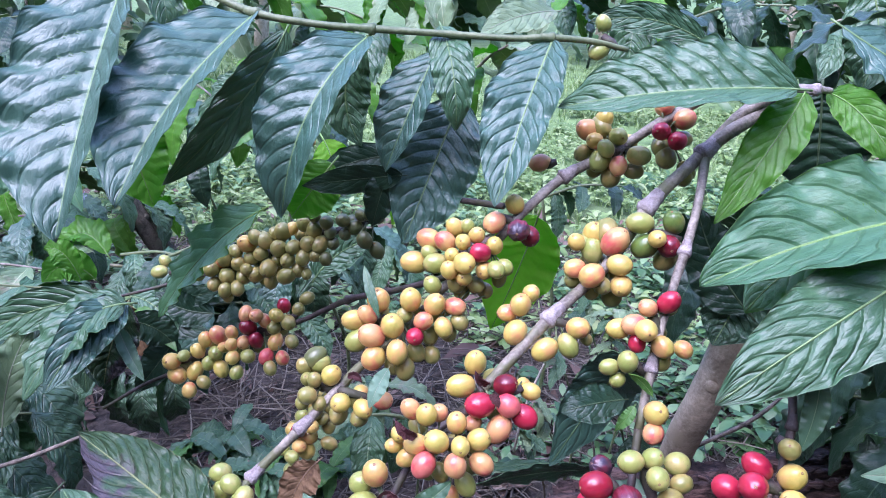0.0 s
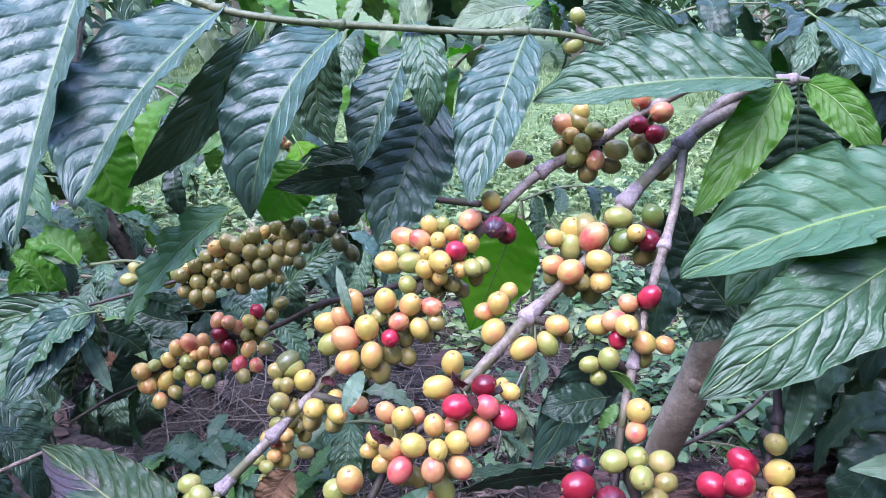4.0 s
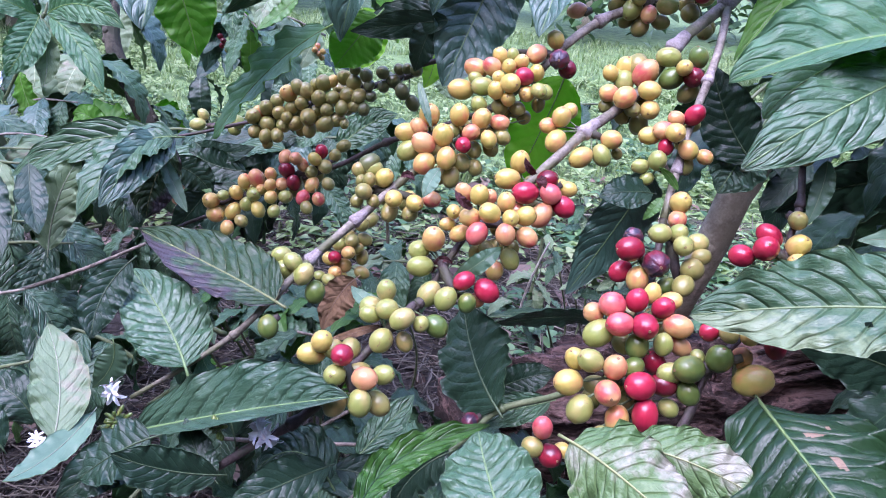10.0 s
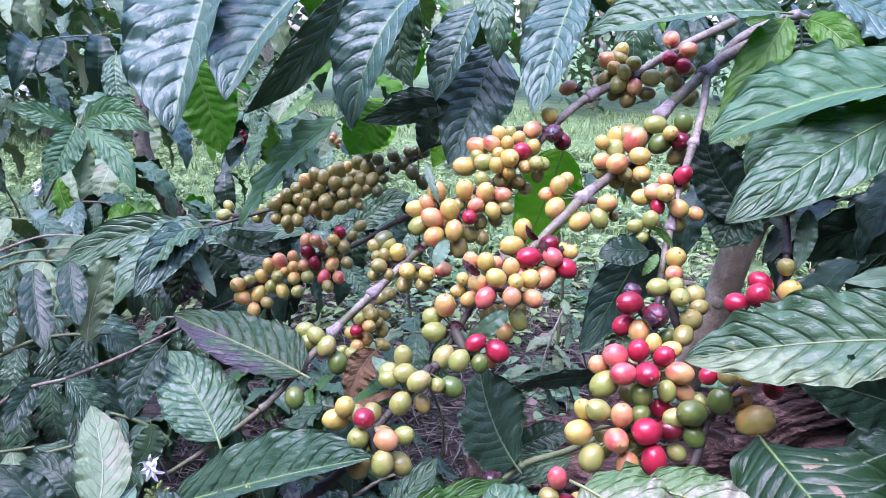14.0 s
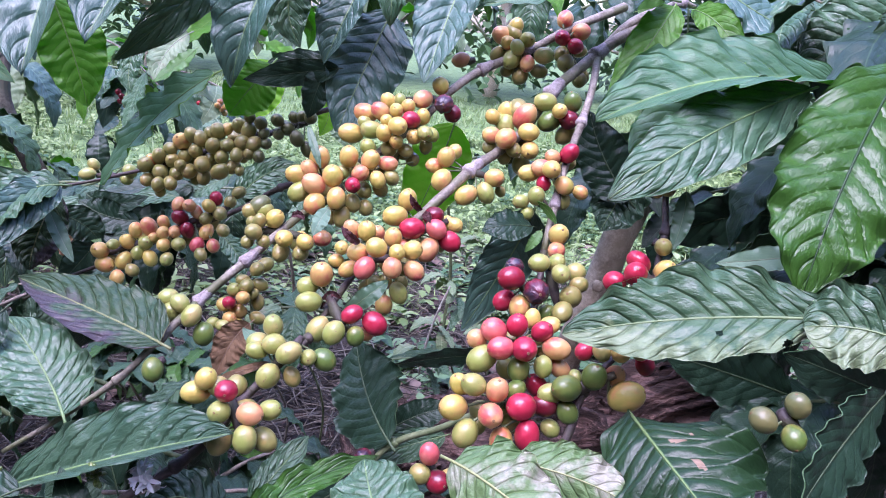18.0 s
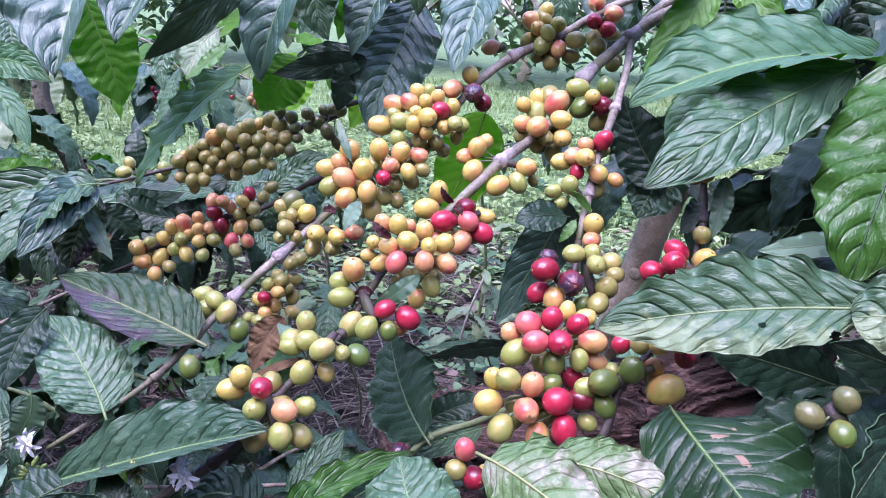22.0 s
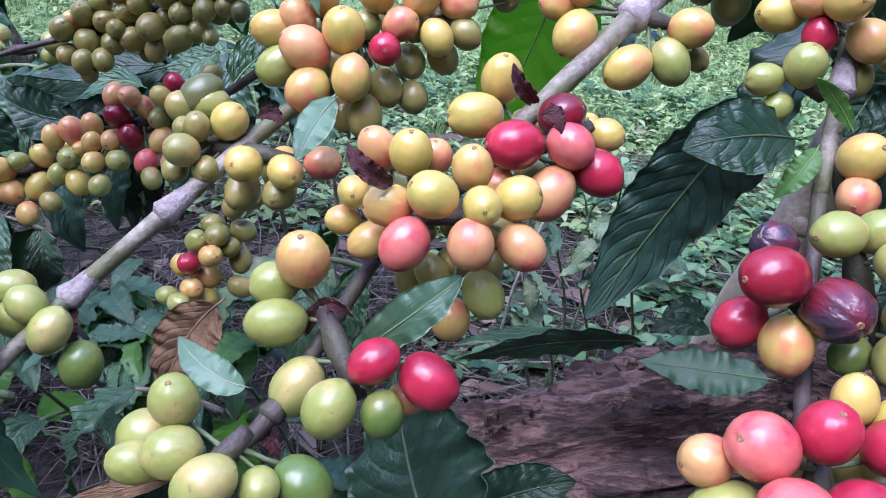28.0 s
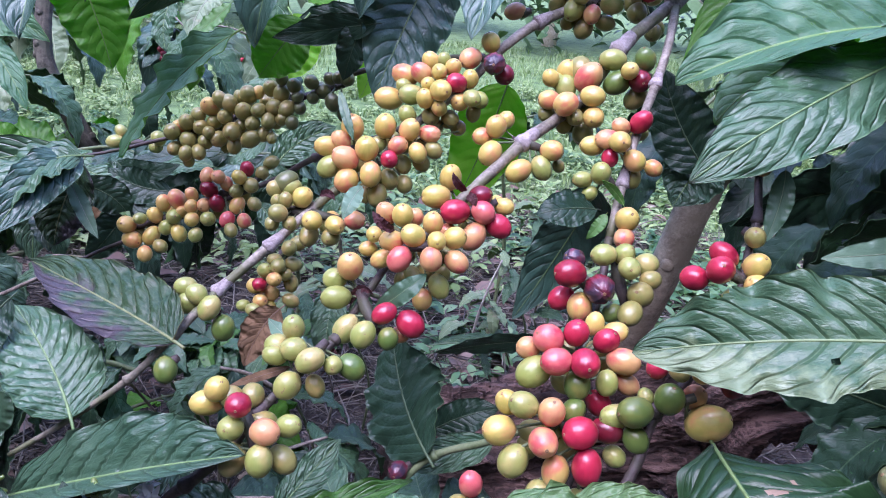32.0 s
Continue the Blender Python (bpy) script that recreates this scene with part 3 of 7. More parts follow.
for j in range(4):
    for i in range(12):
        cal_f.append((j * 12 + i, (j + 1) * 12 + i, (j + 1) * 12 + (i + 1) % 12, j * 12 + (i + 1) % 12))
CALYX_MESH = mesh_of("calyx", cal_v, cal_f, [CALYX])
sv, sf = tube(np.array([(0, 0, -0.02), (0.02, 0, 0.3), (0.02, 0.01, 0.7), (0, 0, 1.0)]), [0.07, 0.05, 0.055, 0.08], 7, 0.1, 2)
STALK_MESH = mesh_of("stalk", sv, sf, [GREENSTEM])


def cherry_cluster(label, a, b, rows):
    """Coffee cherries round a piece of stem from a to b. rows: millimetres from a, the diameter in millimetres, the ripeness and, where it is known, the hour of the clock to which the calyx points (0: to the front)."""
    rng = np.random.default_rng(len(rows) * 7 + int(abs(a[0]) * 1e4))
    A, B = np.array(a), np.array(b)
    ob = thing("coffee_cherry_cluster" if len(rows) > 1 else "coffee_cherry", a, label, "fruit", "coffee cherries")
    stalks = []
    axis = (B - A) / (np.linalg.norm(B - A) + 1e-9)
    core = np.array([-axis * 0.004, (B - A) * 0.33, (B - A) * 0.66, (B - A) + axis * 0.004])
    stalks.append(tube(core, [0.002, 0.0032, 0.0032, 0.002], 8, 0.2, 3))
    for x, y, z, d, kind, *clock in rows:
        p = np.array((x, y, z)) / 1000
        s = min(1, max(0, (p @ axis) / (np.linalg.norm(B - A) + 1e-9)))
        root = (B - A) * s
        out = p - root
        out = out / (np.linalg.norm(out) + 1e-9) + rng.normal(0, 0.42, 3)
        if clock:
            c = radians(clock[0] * 30)
            out = np.array((math.sin(c), -0.35, math.cos(c))) if clock[0] else np.array((0.1, -1.0, 0.15))
        q = Vector(out).to_track_quat("Z", "Y")
        variant = int(rng.integers(0, 3))
        if (kind, variant) not in CHERRIES:
            CHERRIES[kind, variant] = cherry_mesh(kind, variant)
        me, tip = CHERRIES[kind, variant]
        size = d / 1000 * 0.9
        m = Matrix.Translation(p) @ q.to_matrix().to_4x4() @ Matrix.Rotation(rng.uniform(0, 6.28), 4, "Z") @ Matrix.Diagonal((size, size, size, 1))
        berry = part("cherry", me, ob, at=m)
        part("calyx", CALYX_MESH, berry, at=Matrix.Translation((0, 0, tip - 0.02)))
        end = m @ Vector((0, 0, -tip * 0.94))
        away = m.inverted() @ Vector(root) - Vector((0, 0, -tip * 0.94))
        part("stalk", STALK_MESH, berry, at=Matrix.Translation((0, 0, -tip * 0.94)) @ away.to_track_quat("Z", "Y").to_matrix().to_4x4() @ Matrix.Diagonal((1, 1, max(0.1, away.length), 1)))
    v, f = join(*stalks)
    part("peduncle", mesh_of("peduncle", v, f, [TWIG]), ob)
    return ob


# ---- ground ----
GROUND_Z = 0.19


def ground_height(x, y):
    far = max(0.0, y - 1.5)
    return GROUND_Z + 0.02 * noise.noise(Vector((x * 2.2, y * 2.2, 0))) + 0.008 * noise.noise(Vector((x * 9, y * 9, 3))) + 0.012 * far


soil, nt, b = material("soil_and_grass", 0.95)
grassy = noise_out(nt, 1.6, 5)
n1, n2 = noise_out(nt, 14, 6), noise_out(nt, 90, 5)
earth = ramp(nt, n2, (0.3, (0.02, 0.016, 0.013)), (0.65, (0.08, 0.065, 0.055)))
green = ramp(nt, n1, (0.3, (0.05, 0.1, 0.03)), (0.7, (0.15, 0.24, 0.08)))
geo = nt.nodes.new("ShaderNodeNewGeometry")
sepg = nt.nodes.new("ShaderNodeSeparateXYZ")
nt.links.new(geo.outputs["Position"], sepg.inputs[0])
away = math_node(nt, "MULTIPLY", math_node(nt, "SUBTRACT", sepg.outputs[1], 1.1), 0.9)
mixf = math_node(nt, "ADD", away, math_node(nt, "MULTIPLY", math_node(nt, "SUBTRACT", grassy, 0.5), 2.0), True)
nt.links.new(mix_rgb(nt, mixf, earth, green), b.inputs["Base Color"])
bump(nt, b, n2, 0.8, 0.01)
xs = np.concatenate([np.linspace(-60, -4, 12), np.linspace(-3.6, 3.6, 73), np.linspace(4, 60, 12)])
ys = np.concatenate([np.linspace(-60, -1, 12), np.linspace(-0.8, 5.6, 65), np.linspace(6, 90, 16)])
gv = [(x, y, ground_height(x, y) if abs(x) < 12 and -3 < y < 12 else GROUND_Z + 0.012 * max(0, min(y, 12) - 1.5)) for y in ys for x in xs]
gf = [(j * len(xs) + i, j * len(xs) + i + 1, (j + 1) * len(xs) + i + 1, (j + 1) * len(xs) + i) for j in range(len(ys) - 1) for i in range(len(xs) - 1)]
ground = tagged(new("ground", mesh_of("ground", gv, gf, [soil])), "earthy ground with litter, weeds and grass", "ground", kind="structure")

# ---- the coffee shrub ----
b_upper = branch('grey-brown woody coffee branch with swollen nodes, bearing leaves and cherries', 'bark', [
    (0.197, 0.533, 0.797, 3.7), (0.151, 0.513, 0.775, 3.3), (0.119, 0.502, 0.755, 3.3), (0.086, 0.486, 0.740, 3.2),
    (0.062, 0.466, 0.723, 3.0), (0.040, 0.458, 0.698, 2.9), (0.010, 0.441, 0.673, 2.8), (-0.011, 0.427, 0.649, 2.8),
    (-0.035, 0.408, 0.634, 2.8), (-0.062, 0.377, 0.611, 2.8), (-0.086, 0.358, 0.589, 2.7)], (2, 3, 9, 10))
b_upper2 = branch('young green-brown end of a coffee branch bearing broad leaves', 'young', [
    (-0.086, 0.358, 0.589, 2.6), (-0.102, 0.333, 0.573, 2.3), (-0.123, 0.320, 0.550, 1.9), (-0.152, 0.310, 0.528, 1.7),
    (-0.181, 0.300, 0.509, 1.4)], (1, 2))
b_main = branch('long woody coffee branch with grey nodes running into the fruit', 'bark', [
    (0.222, 0.508, 0.791, 4.8), (0.190, 0.494, 0.775, 4.4), (0.170, 0.486, 0.760, 4.0), (0.135, 0.460, 0.731, 3.9),
    (0.115, 0.443, 0.703, 3.4), (0.099, 0.429, 0.690, 3.4), (0.078, 0.407, 0.678, 3.4), (0.054, 0.386, 0.657, 3.3),
    (0.042, 0.377, 0.646, 3.0)], (2, 3, 6))
b_tip = branch('dark green-brown outer end of a fruiting coffee branch', 'twig', [
    (0.042, 0.377, 0.646, 2.8), (0.031, 0.379, 0.629, 2.5), (0.011, 0.363, 0.617, 2.1), (0.000, 0.336, 0.607, 2.1),
    (-0.012, 0.309, 0.592, 2.1), (-0.024, 0.296, 0.582, 2.1), (-0.041, 0.275, 0.569, 2.3), (-0.053, 0.266, 0.553, 2.5),
    (-0.070, 0.259, 0.537, 2.5), (-0.095, 0.252, 0.520, 2.3), (-0.129, 0.246, 0.492, 2.1)], (4, 6, 7, 8))
b_down = branch('thin woody coffee branch hanging down from the fork', 'bark', [
    (0.170, 0.486, 0.760, 3.0), (0.161, 0.452, 0.735, 2.6), (0.152, 0.429, 0.715, 2.6), (0.138, 0.397, 0.688, 2.5),
    (0.131, 0.378, 0.667, 2.5), (0.124, 0.357, 0.641, 2.3)], (2, 4))
b_down2 = branch('dark thin coffee branch end weighed down by fruit', 'twig', [
    (0.124, 0.357, 0.641, 2.3), (0.119, 0.335, 0.617, 2.0), (0.108, 0.301, 0.602, 1.9), (0.106, 0.283, 0.583, 1.9),
    (0.107, 0.269, 0.567, 1.8), (0.099, 0.252, 0.550, 1.8)], (1,))
b_mid = branch('dark thin coffee branch in shade carrying coloured cherries', 'twig', [
    (0.025, 0.465, 0.678, 2.3), (-0.017, 0.487, 0.653, 2.3), (-0.064, 0.514, 0.628, 2.3), (-0.104, 0.531, 0.600, 2.1),
    (-0.162, 0.536, 0.570, 1.9), (-0.215, 0.537, 0.541, 1.8), (-0.249, 0.536, 0.524, 1.6), (-0.281, 0.523, 0.506, 1.4)], (2,))
b_back = branch('dark thin coffee branch carrying olive cherries', 'twig', [
    (0.047, 0.501, 0.712, 2.3), (0.002, 0.543, 0.701, 2.3), (-0.047, 0.572, 0.683, 2.3), (-0.084, 0.567, 0.662, 2.1),
    (-0.123, 0.571, 0.643, 1.9), (-0.167, 0.572, 0.626, 1.8), (-0.202, 0.562, 0.617, 1.6), (-0.240, 0.559, 0.605, 1.4),
    (-0.285, 0.542, 0.596, 1.2)], ())
b_right = branch('thin greenish-brown coffee stem with cherries at its nodes', 'twig', [
    (0.204, 0.382, 0.707, 1.9), (0.191, 0.351, 0.687, 1.9), (0.188, 0.333, 0.667, 1.9), (0.184, 0.324, 0.649, 1.8),
    (0.179, 0.312, 0.628, 1.8), (0.158, 0.278, 0.617, 1.8), (0.135, 0.260, 0.598, 2.1), (0.127, 0.248, 0.579, 2.3),
    (0.118, 0.240, 0.563, 2.3)], (2, 6))
b_low = branch('green leafy coffee shoot low in the shrub', 'green', [
    (-0.001, 0.286, 0.490, 2.1), (0.023, 0.301, 0.510, 1.9), (0.041, 0.306, 0.529, 1.9), (0.069, 0.299, 0.547, 1.9),
    (0.100, 0.285, 0.575, 1.8)], (2,))
b_top = branch('horizontal coffee branch with hanging glossy leaves', 'green', [
    (-0.239, 0.544, 0.860, 2.6), (-0.175, 0.533, 0.846, 2.6), (-0.123, 0.515, 0.831, 2.5), (-0.082, 0.516, 0.825, 2.4),
    (-0.047, 0.519, 0.823, 2.5), (0.007, 0.521, 0.821, 2.3), (0.046, 0.519, 0.820, 2.2), (0.070, 0.521, 0.821, 2.3),
    (0.099, 0.526, 0.819, 2.0), (0.122, 0.532, 0.814, 1.8)], (2, 4, 7))
b_shoot = branch('woody shoot with a crown of striped leaves', 'bark', [
    (0.172, 0.493, 0.759, 4.4), (0.195, 0.499, 0.784, 4.2), (0.217, 0.496, 0.797, 3.2), (0.222, 0.476, 0.801, 2.4),
    (0.234, 0.482, 0.800, 1.8)], (3,))
b_far = branch('leafy coffee shoot with a fan of drooping leaves', 'green', [
    (-0.648, 0.895, 0.527, 2.2), (-0.601, 0.891, 0.603, 1.9), (-0.572, 0.887, 0.648, 1.6), (-0.569, 0.892, 0.663, 1.1)], (2,))
leaf(b_top, (-0.206, 0.511, 0.851), (-0.204, 0.440, 0.779), (-0.204, 0.391, 0.712), (0.38, -0.70, 0.61), 0.101, 'teal', 6, 1.0, 70)
leaf(b_top, (-0.123, 0.513, 0.829), (-0.149, 0.442, 0.786), (-0.165, 0.390, 0.735), (0.43, -0.63, 0.64), 0.078, 'teal', 6, 1.0, 68)
leaf(b_top, (-0.110, 0.539, 0.818), (-0.140, 0.517, 0.768), (-0.189, 0.492, 0.716), (0.56, -0.83, -0.04), 0.036, 'mid', 16, 1.0)
leaf(b_top, (-0.048, 0.518, 0.818), (-0.076, 0.466, 0.776), (-0.094, 0.460, 0.710), (0.14, -0.90, 0.42), 0.066, 'teal', 6, 1.0, 60)
leaf(b_top, (-0.006, 0.544, 0.806), (-0.020, 0.518, 0.771), (-0.036, 0.510, 0.729), (0.03, -0.92, 0.39), 0.048, 'teal', 6, 1.0, 58)
leaf(b_top, (-0.002, 0.536, 0.825), (0.010, 0.504, 0.798), (0.013, 0.501, 0.762), (0.01, -0.88, 0.48), 0.029, 'mid', 14, 1.0)
leaf(b_top, (0.072, 0.520, 0.819), (0.056, 0.484, 0.777), (0.042, 0.449, 0.728), (0.11, -0.80, 0.59), 0.053, 'teal', 8, 1.0, 50)
leaf(b_top, (0.011, 0.559, 0.773), (-0.005, 0.529, 0.728), (-0.023, 0.508, 0.678), (0.20, -0.89, 0.41), 0.064, 'teal', 14, 1.0)
leaf(b_top, (-0.032, 0.558, 0.729), (-0.069, 0.562, 0.721), (-0.102, 0.557, 0.705), (0.02, -0.92, 0.40), 0.026, 'dark', 14, 1)
leaf(b_top, (0.076, 0.584, 0.834), (0.050, 0.559, 0.831), (0.024, 0.541, 0.820), (0.35, -0.65, 0.68), 0.027, 'pale', 14, 1.0)
leaf(b_top, (-0.057, 0.541, 0.812), (-0.071, 0.547, 0.774), (-0.059, 0.544, 0.738), (0.22, -0.97, -0.04), 0.037, 'mid', 14, 1.0)
leaf(b_shoot, (0.210, 0.467, 0.802), (0.143, 0.463, 0.799), (0.076, 0.483, 0.783), (-0.17, -0.87, 0.46), 0.064, 'mid', 6, 1.0, 58)
leaf(b_shoot, (0.217, 0.475, 0.799), (0.198, 0.457, 0.771), (0.169, 0.442, 0.727), (-0.16, -0.85, 0.50), 0.031, 'young', 16, 1.0)
leaf(b_shoot, (0.240, 0.508, 0.795), (0.244, 0.508, 0.768), (0.247, 0.502, 0.725), (-0.36, -0.93, 0.03), 0.068, 'dark', 6, 1.0)
leaf(b_shoot, (0.235, 0.487, 0.798), (0.248, 0.462, 0.788), (0.266, 0.443, 0.761), (-0.60, -0.72, 0.35), 0.024, 'young', 14, 1.0)
leaf(b_shoot, (0.205, 0.672, 0.808), (0.158, 0.674, 0.825), (0.107, 0.668, 0.821), (0.04, -1.00, 0.03), 0.028, 'mid', 14, 1.0)
leaf(b_shoot, (0.311, 0.649, 0.862), (0.322, 0.634, 0.822), (0.315, 0.627, 0.778), (-0.42, -0.88, 0.21), 0.051, 'mid', 14, 1.0)
leaf(b_shoot, (0.235, 0.628, 0.799), (0.253, 0.619, 0.801), (0.275, 0.617, 0.789), (-0.25, -0.97, 0.08), 0.021, 'young', 14, 1.0)
leaf(b_right, (0.308, 0.396, 0.757), (0.221, 0.369, 0.755), (0.143, 0.359, 0.723), (-0.03, -0.93, 0.37), 0.066, 'fresh', -6, 1.6, 70, peak=0.54)
leaf(b_right, (0.280, 0.381, 0.754), (0.203, 0.335, 0.725), (0.145, 0.314, 0.686), (0.07, -0.77, 0.63), 0.047, 'mid', 4, 1.3)
leaf(b_right, (0.239, 0.399, 0.750), (0.197, 0.385, 0.728), (0.172, 0.375, 0.703), (-0.20, -0.80, 0.56), 0.034, 'light', 8, 1)
leaf(b_right, (0.308, 0.343, 0.773), (0.251, 0.276, 0.716), (0.229, 0.250, 0.661), (-0.08, -0.74, 0.67), 0.067, 'lush', 6, 1.5)
leaf(b_right, (0.226, 0.214, 0.664), (0.169, 0.226, 0.655), (0.113, 0.240, 0.636), (-0.30, -0.85, 0.42), 0.048, 'scar', 6, 2.2, 40, peak=0.50, holes=((0.43, -0.4, 0.014, 0.08), (0.2, -0.9, 0.02, 0.14), (0.72, 0.96, 0.03, 0.12)))
leaf(b_right, (0.255, 0.185, 0.660), (0.233, 0.199, 0.666), (0.209, 0.211, 0.661), (-0.46, -0.81, 0.36), 0.039, 'scar', 6, 2.2, 25, peak=0.66)
leaf(b_right, (0.153, 0.237, 0.598), (0.153, 0.190, 0.604), (0.165, 0.150, 0.597), (-0.50, -0.58, 0.64), 0.086, 'patched', -6, 1.6, -30, patches=((0.36, -0.27, 0.028, 0.09), (0.58, -0.30, 0.06, 0.05), (0.28, -0.48, 0.02, 0.03)), holes=((0.9, -0.6, 0.04, 0.2),))
leaf(b_right, (0.238, 0.191, 0.642), (0.212, 0.172, 0.626), (0.188, 0.152, 0.608), (0.46, -0.84, 0.28), 0.033, 'dark', 16, 1.0)
leaf(b_right, (0.328, 0.451, 0.655), (0.281, 0.454, 0.652), (0.223, 0.449, 0.625), (0.07, -0.98, -0.18), 0.047, 'dark', 14, 1.0)
leaf(b_right, (0.215, 0.490, 0.650), (0.192, 0.501, 0.680), (0.177, 0.513, 0.715), (-0.29, -0.94, 0.17), 0.045, 'dark', 14, 1.0)
leaf(b_shoot, (0.423, 0.551, 0.832), (0.387, 0.547, 0.810), (0.357, 0.539, 0.778), (-0.29, -0.73, 0.62), 0.050, 'mid', 8, 1.2)
leaf(b_shoot, (0.265, 0.562, 0.831), (0.315, 0.550, 0.804), (0.361, 0.543, 0.789), (-0.01, -0.53, 0.85), 0.060, 'teal', 8, 1.2)
leaf(b_right, (0.225, 0.513, 0.675), (0.210, 0.501, 0.648), (0.196, 0.490, 0.623), (0.16, -0.75, 0.64), 0.050, 'ribbed', 10, 1.2)
leaf(b_right, (0.272, 0.306, 0.581), (0.234, 0.311, 0.590), (0.196, 0.316, 0.597), (-0.16, -0.98, -0.09), 0.040, 'dark', 14, 1.0)
leaf(b_right, (0.316, 0.266, 0.600), (0.279, 0.272, 0.611), (0.244, 0.278, 0.620), (-0.20, -0.97, -0.16), 0.033, 'dark', 14, 1.0)
leaf(b_right, (0.273, 0.312, 0.668), (0.244, 0.312, 0.662), (0.213, 0.313, 0.656), (-0.14, -0.75, 0.64), 0.016, 'pale', 14, 1.0)
leaf(b_right, (0.410, 0.508, 0.820), (0.369, 0.503, 0.792), (0.333, 0.506, 0.763), (-0.26, -0.88, 0.39), 0.070, 'mid', 14, 1.0)
leaf(b_right, (0.364, 0.437, 0.782), (0.346, 0.433, 0.767), (0.325, 0.428, 0.746), (-0.18, -0.89, 0.41), 0.027, 'pale', 14, 1.0)
leaf(b_right, (0.197, 0.336, 0.691), (0.196, 0.331, 0.675), (0.191, 0.325, 0.657), (-0.36, -0.87, 0.33), 0.012, 'mid', 14, 1.0)
leaf(b_right, (0.319, 0.511, 0.676), (0.354, 0.501, 0.653), (0.376, 0.489, 0.620), (-0.34, -0.94, 0.02), 0.051, 'dark', 14, 1.0)
leaf(b_low, (0.065, 0.204, 0.587), (0.084, 0.184, 0.587), (0.112, 0.155, 0.581), (-0.49, -0.56, 0.67), 0.041, 'scab', -8, 2.0)
leaf(b_low, (0.093, 0.215, 0.582), (0.119, 0.201, 0.585), (0.143, 0.189, 0.581), (-0.36, -0.74, 0.56), 0.030, 'scab', -10, 2.0)
leaf(b_low, (0.042, 0.174, 0.556), (0.032, 0.204, 0.563), (0.026, 0.228, 0.569), (-0.27, -0.29, 0.92), 0.044, 'mid', 10, 1.0)
leaf(b_low, (-0.024, 0.197, 0.539), (-0.010, 0.232, 0.544), (0.033, 0.259, 0.551), (0.28, -0.43, 0.86), 0.021, 'lush', 30, 2.8)
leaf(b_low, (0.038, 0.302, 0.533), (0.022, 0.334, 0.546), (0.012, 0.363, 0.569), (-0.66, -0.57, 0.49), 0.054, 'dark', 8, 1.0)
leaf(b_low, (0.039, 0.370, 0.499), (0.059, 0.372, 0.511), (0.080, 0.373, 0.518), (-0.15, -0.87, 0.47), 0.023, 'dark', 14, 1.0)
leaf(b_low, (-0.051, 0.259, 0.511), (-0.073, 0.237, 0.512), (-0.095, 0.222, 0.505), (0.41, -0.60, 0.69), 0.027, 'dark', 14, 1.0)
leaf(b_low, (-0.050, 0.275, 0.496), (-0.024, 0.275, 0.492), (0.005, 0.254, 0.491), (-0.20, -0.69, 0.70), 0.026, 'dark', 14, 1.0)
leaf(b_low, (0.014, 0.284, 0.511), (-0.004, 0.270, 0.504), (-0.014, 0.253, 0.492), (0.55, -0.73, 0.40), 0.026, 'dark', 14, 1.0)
leaf(b_low, (-0.043, 0.311, 0.477), (-0.028, 0.328, 0.491), (-0.013, 0.346, 0.505), (0.18, -0.71, 0.68), 0.022, 'mid', 14, 1.0)
leaf(b_low, (0.076, 0.350, 0.510), (0.050, 0.340, 0.506), (0.022, 0.330, 0.502), (0.19, -0.78, 0.59), 0.022, 'mid', 14, 1.0)
leaf(b_tip, (-0.170, 0.281, 0.500), (-0.096, 0.259, 0.541), (-0.039, 0.245, 0.567), (-0.44, -0.77, 0.46), 0.052, 'ribbed', 73, 1.0, 6)
leaf(b_upper, (-0.098, 0.320, 0.575), (-0.143, 0.351, 0.576), (-0.218, 0.398, 0.577), (-0.34, -0.59, 0.73), 0.05, 'old', 6, 1.0, 45)
leaf(b_upper, (-0.148, 0.304, 0.533), (-0.170, 0.328, 0.549), (-0.205, 0.358, 0.567), (0.06, -0.50, 0.87), 0.05, 'mid', 12, 1.0)
leaf(b_upper, (-0.198, 0.345, 0.578), (-0.209, 0.328, 0.560), (-0.209, 0.311, 0.539), (0.47, -0.72, 0.51), 0.027, 'dark', 14, 1.0)
leaf(b_upper, (-0.194, 0.243, 0.520), (-0.204, 0.269, 0.539), (-0.224, 0.294, 0.557), (0.30, -0.43, 0.85), 0.031, 'pale', 12, 1.0)
leaf(b_upper, (-0.232, 0.284, 0.494), (-0.248, 0.288, 0.511), (-0.278, 0.296, 0.511), (0.09, -0.66, 0.75), 0.026, 'dark', 14, 1.0)
leaf(b_upper, (-0.208, 0.223, 0.527), (-0.223, 0.227, 0.543), (-0.242, 0.229, 0.555), (0.41, -0.65, 0.64), 0.022, 'dark', 14, 1.0)
leaf(b_tip, (-0.184, 0.265, 0.523), (-0.188, 0.231, 0.520), (-0.200, 0.209, 0.519), (0.22, -0.13, 0.97), 0.017, 'pale', 14, 1.0)
leaf(b_tip, (-0.153, 0.260, 0.510), (-0.166, 0.238, 0.510), (-0.183, 0.222, 0.499), (0.49, -0.57, 0.66), 0.028, 'dark', 14, 1.0)
leaf(b_tip, (-0.104, 0.237, 0.515), (-0.129, 0.228, 0.522), (-0.151, 0.221, 0.534), (0.41, -0.86, 0.29), 0.026, 'dark', 14, 1.0)
leaf(b_tip, (-0.105, 0.236, 0.512), (-0.119, 0.248, 0.518), (-0.131, 0.263, 0.528), (0.04, -0.48, 0.87), 0.018, 'dark', 14, 1.0)
leaf(b_down, (0.125, 0.413, 0.652), (0.117, 0.450, 0.601), (0.089, 0.450, 0.542), (-0.22, -0.94, -0.25), 0.041, 'teal', 6, 1.0)
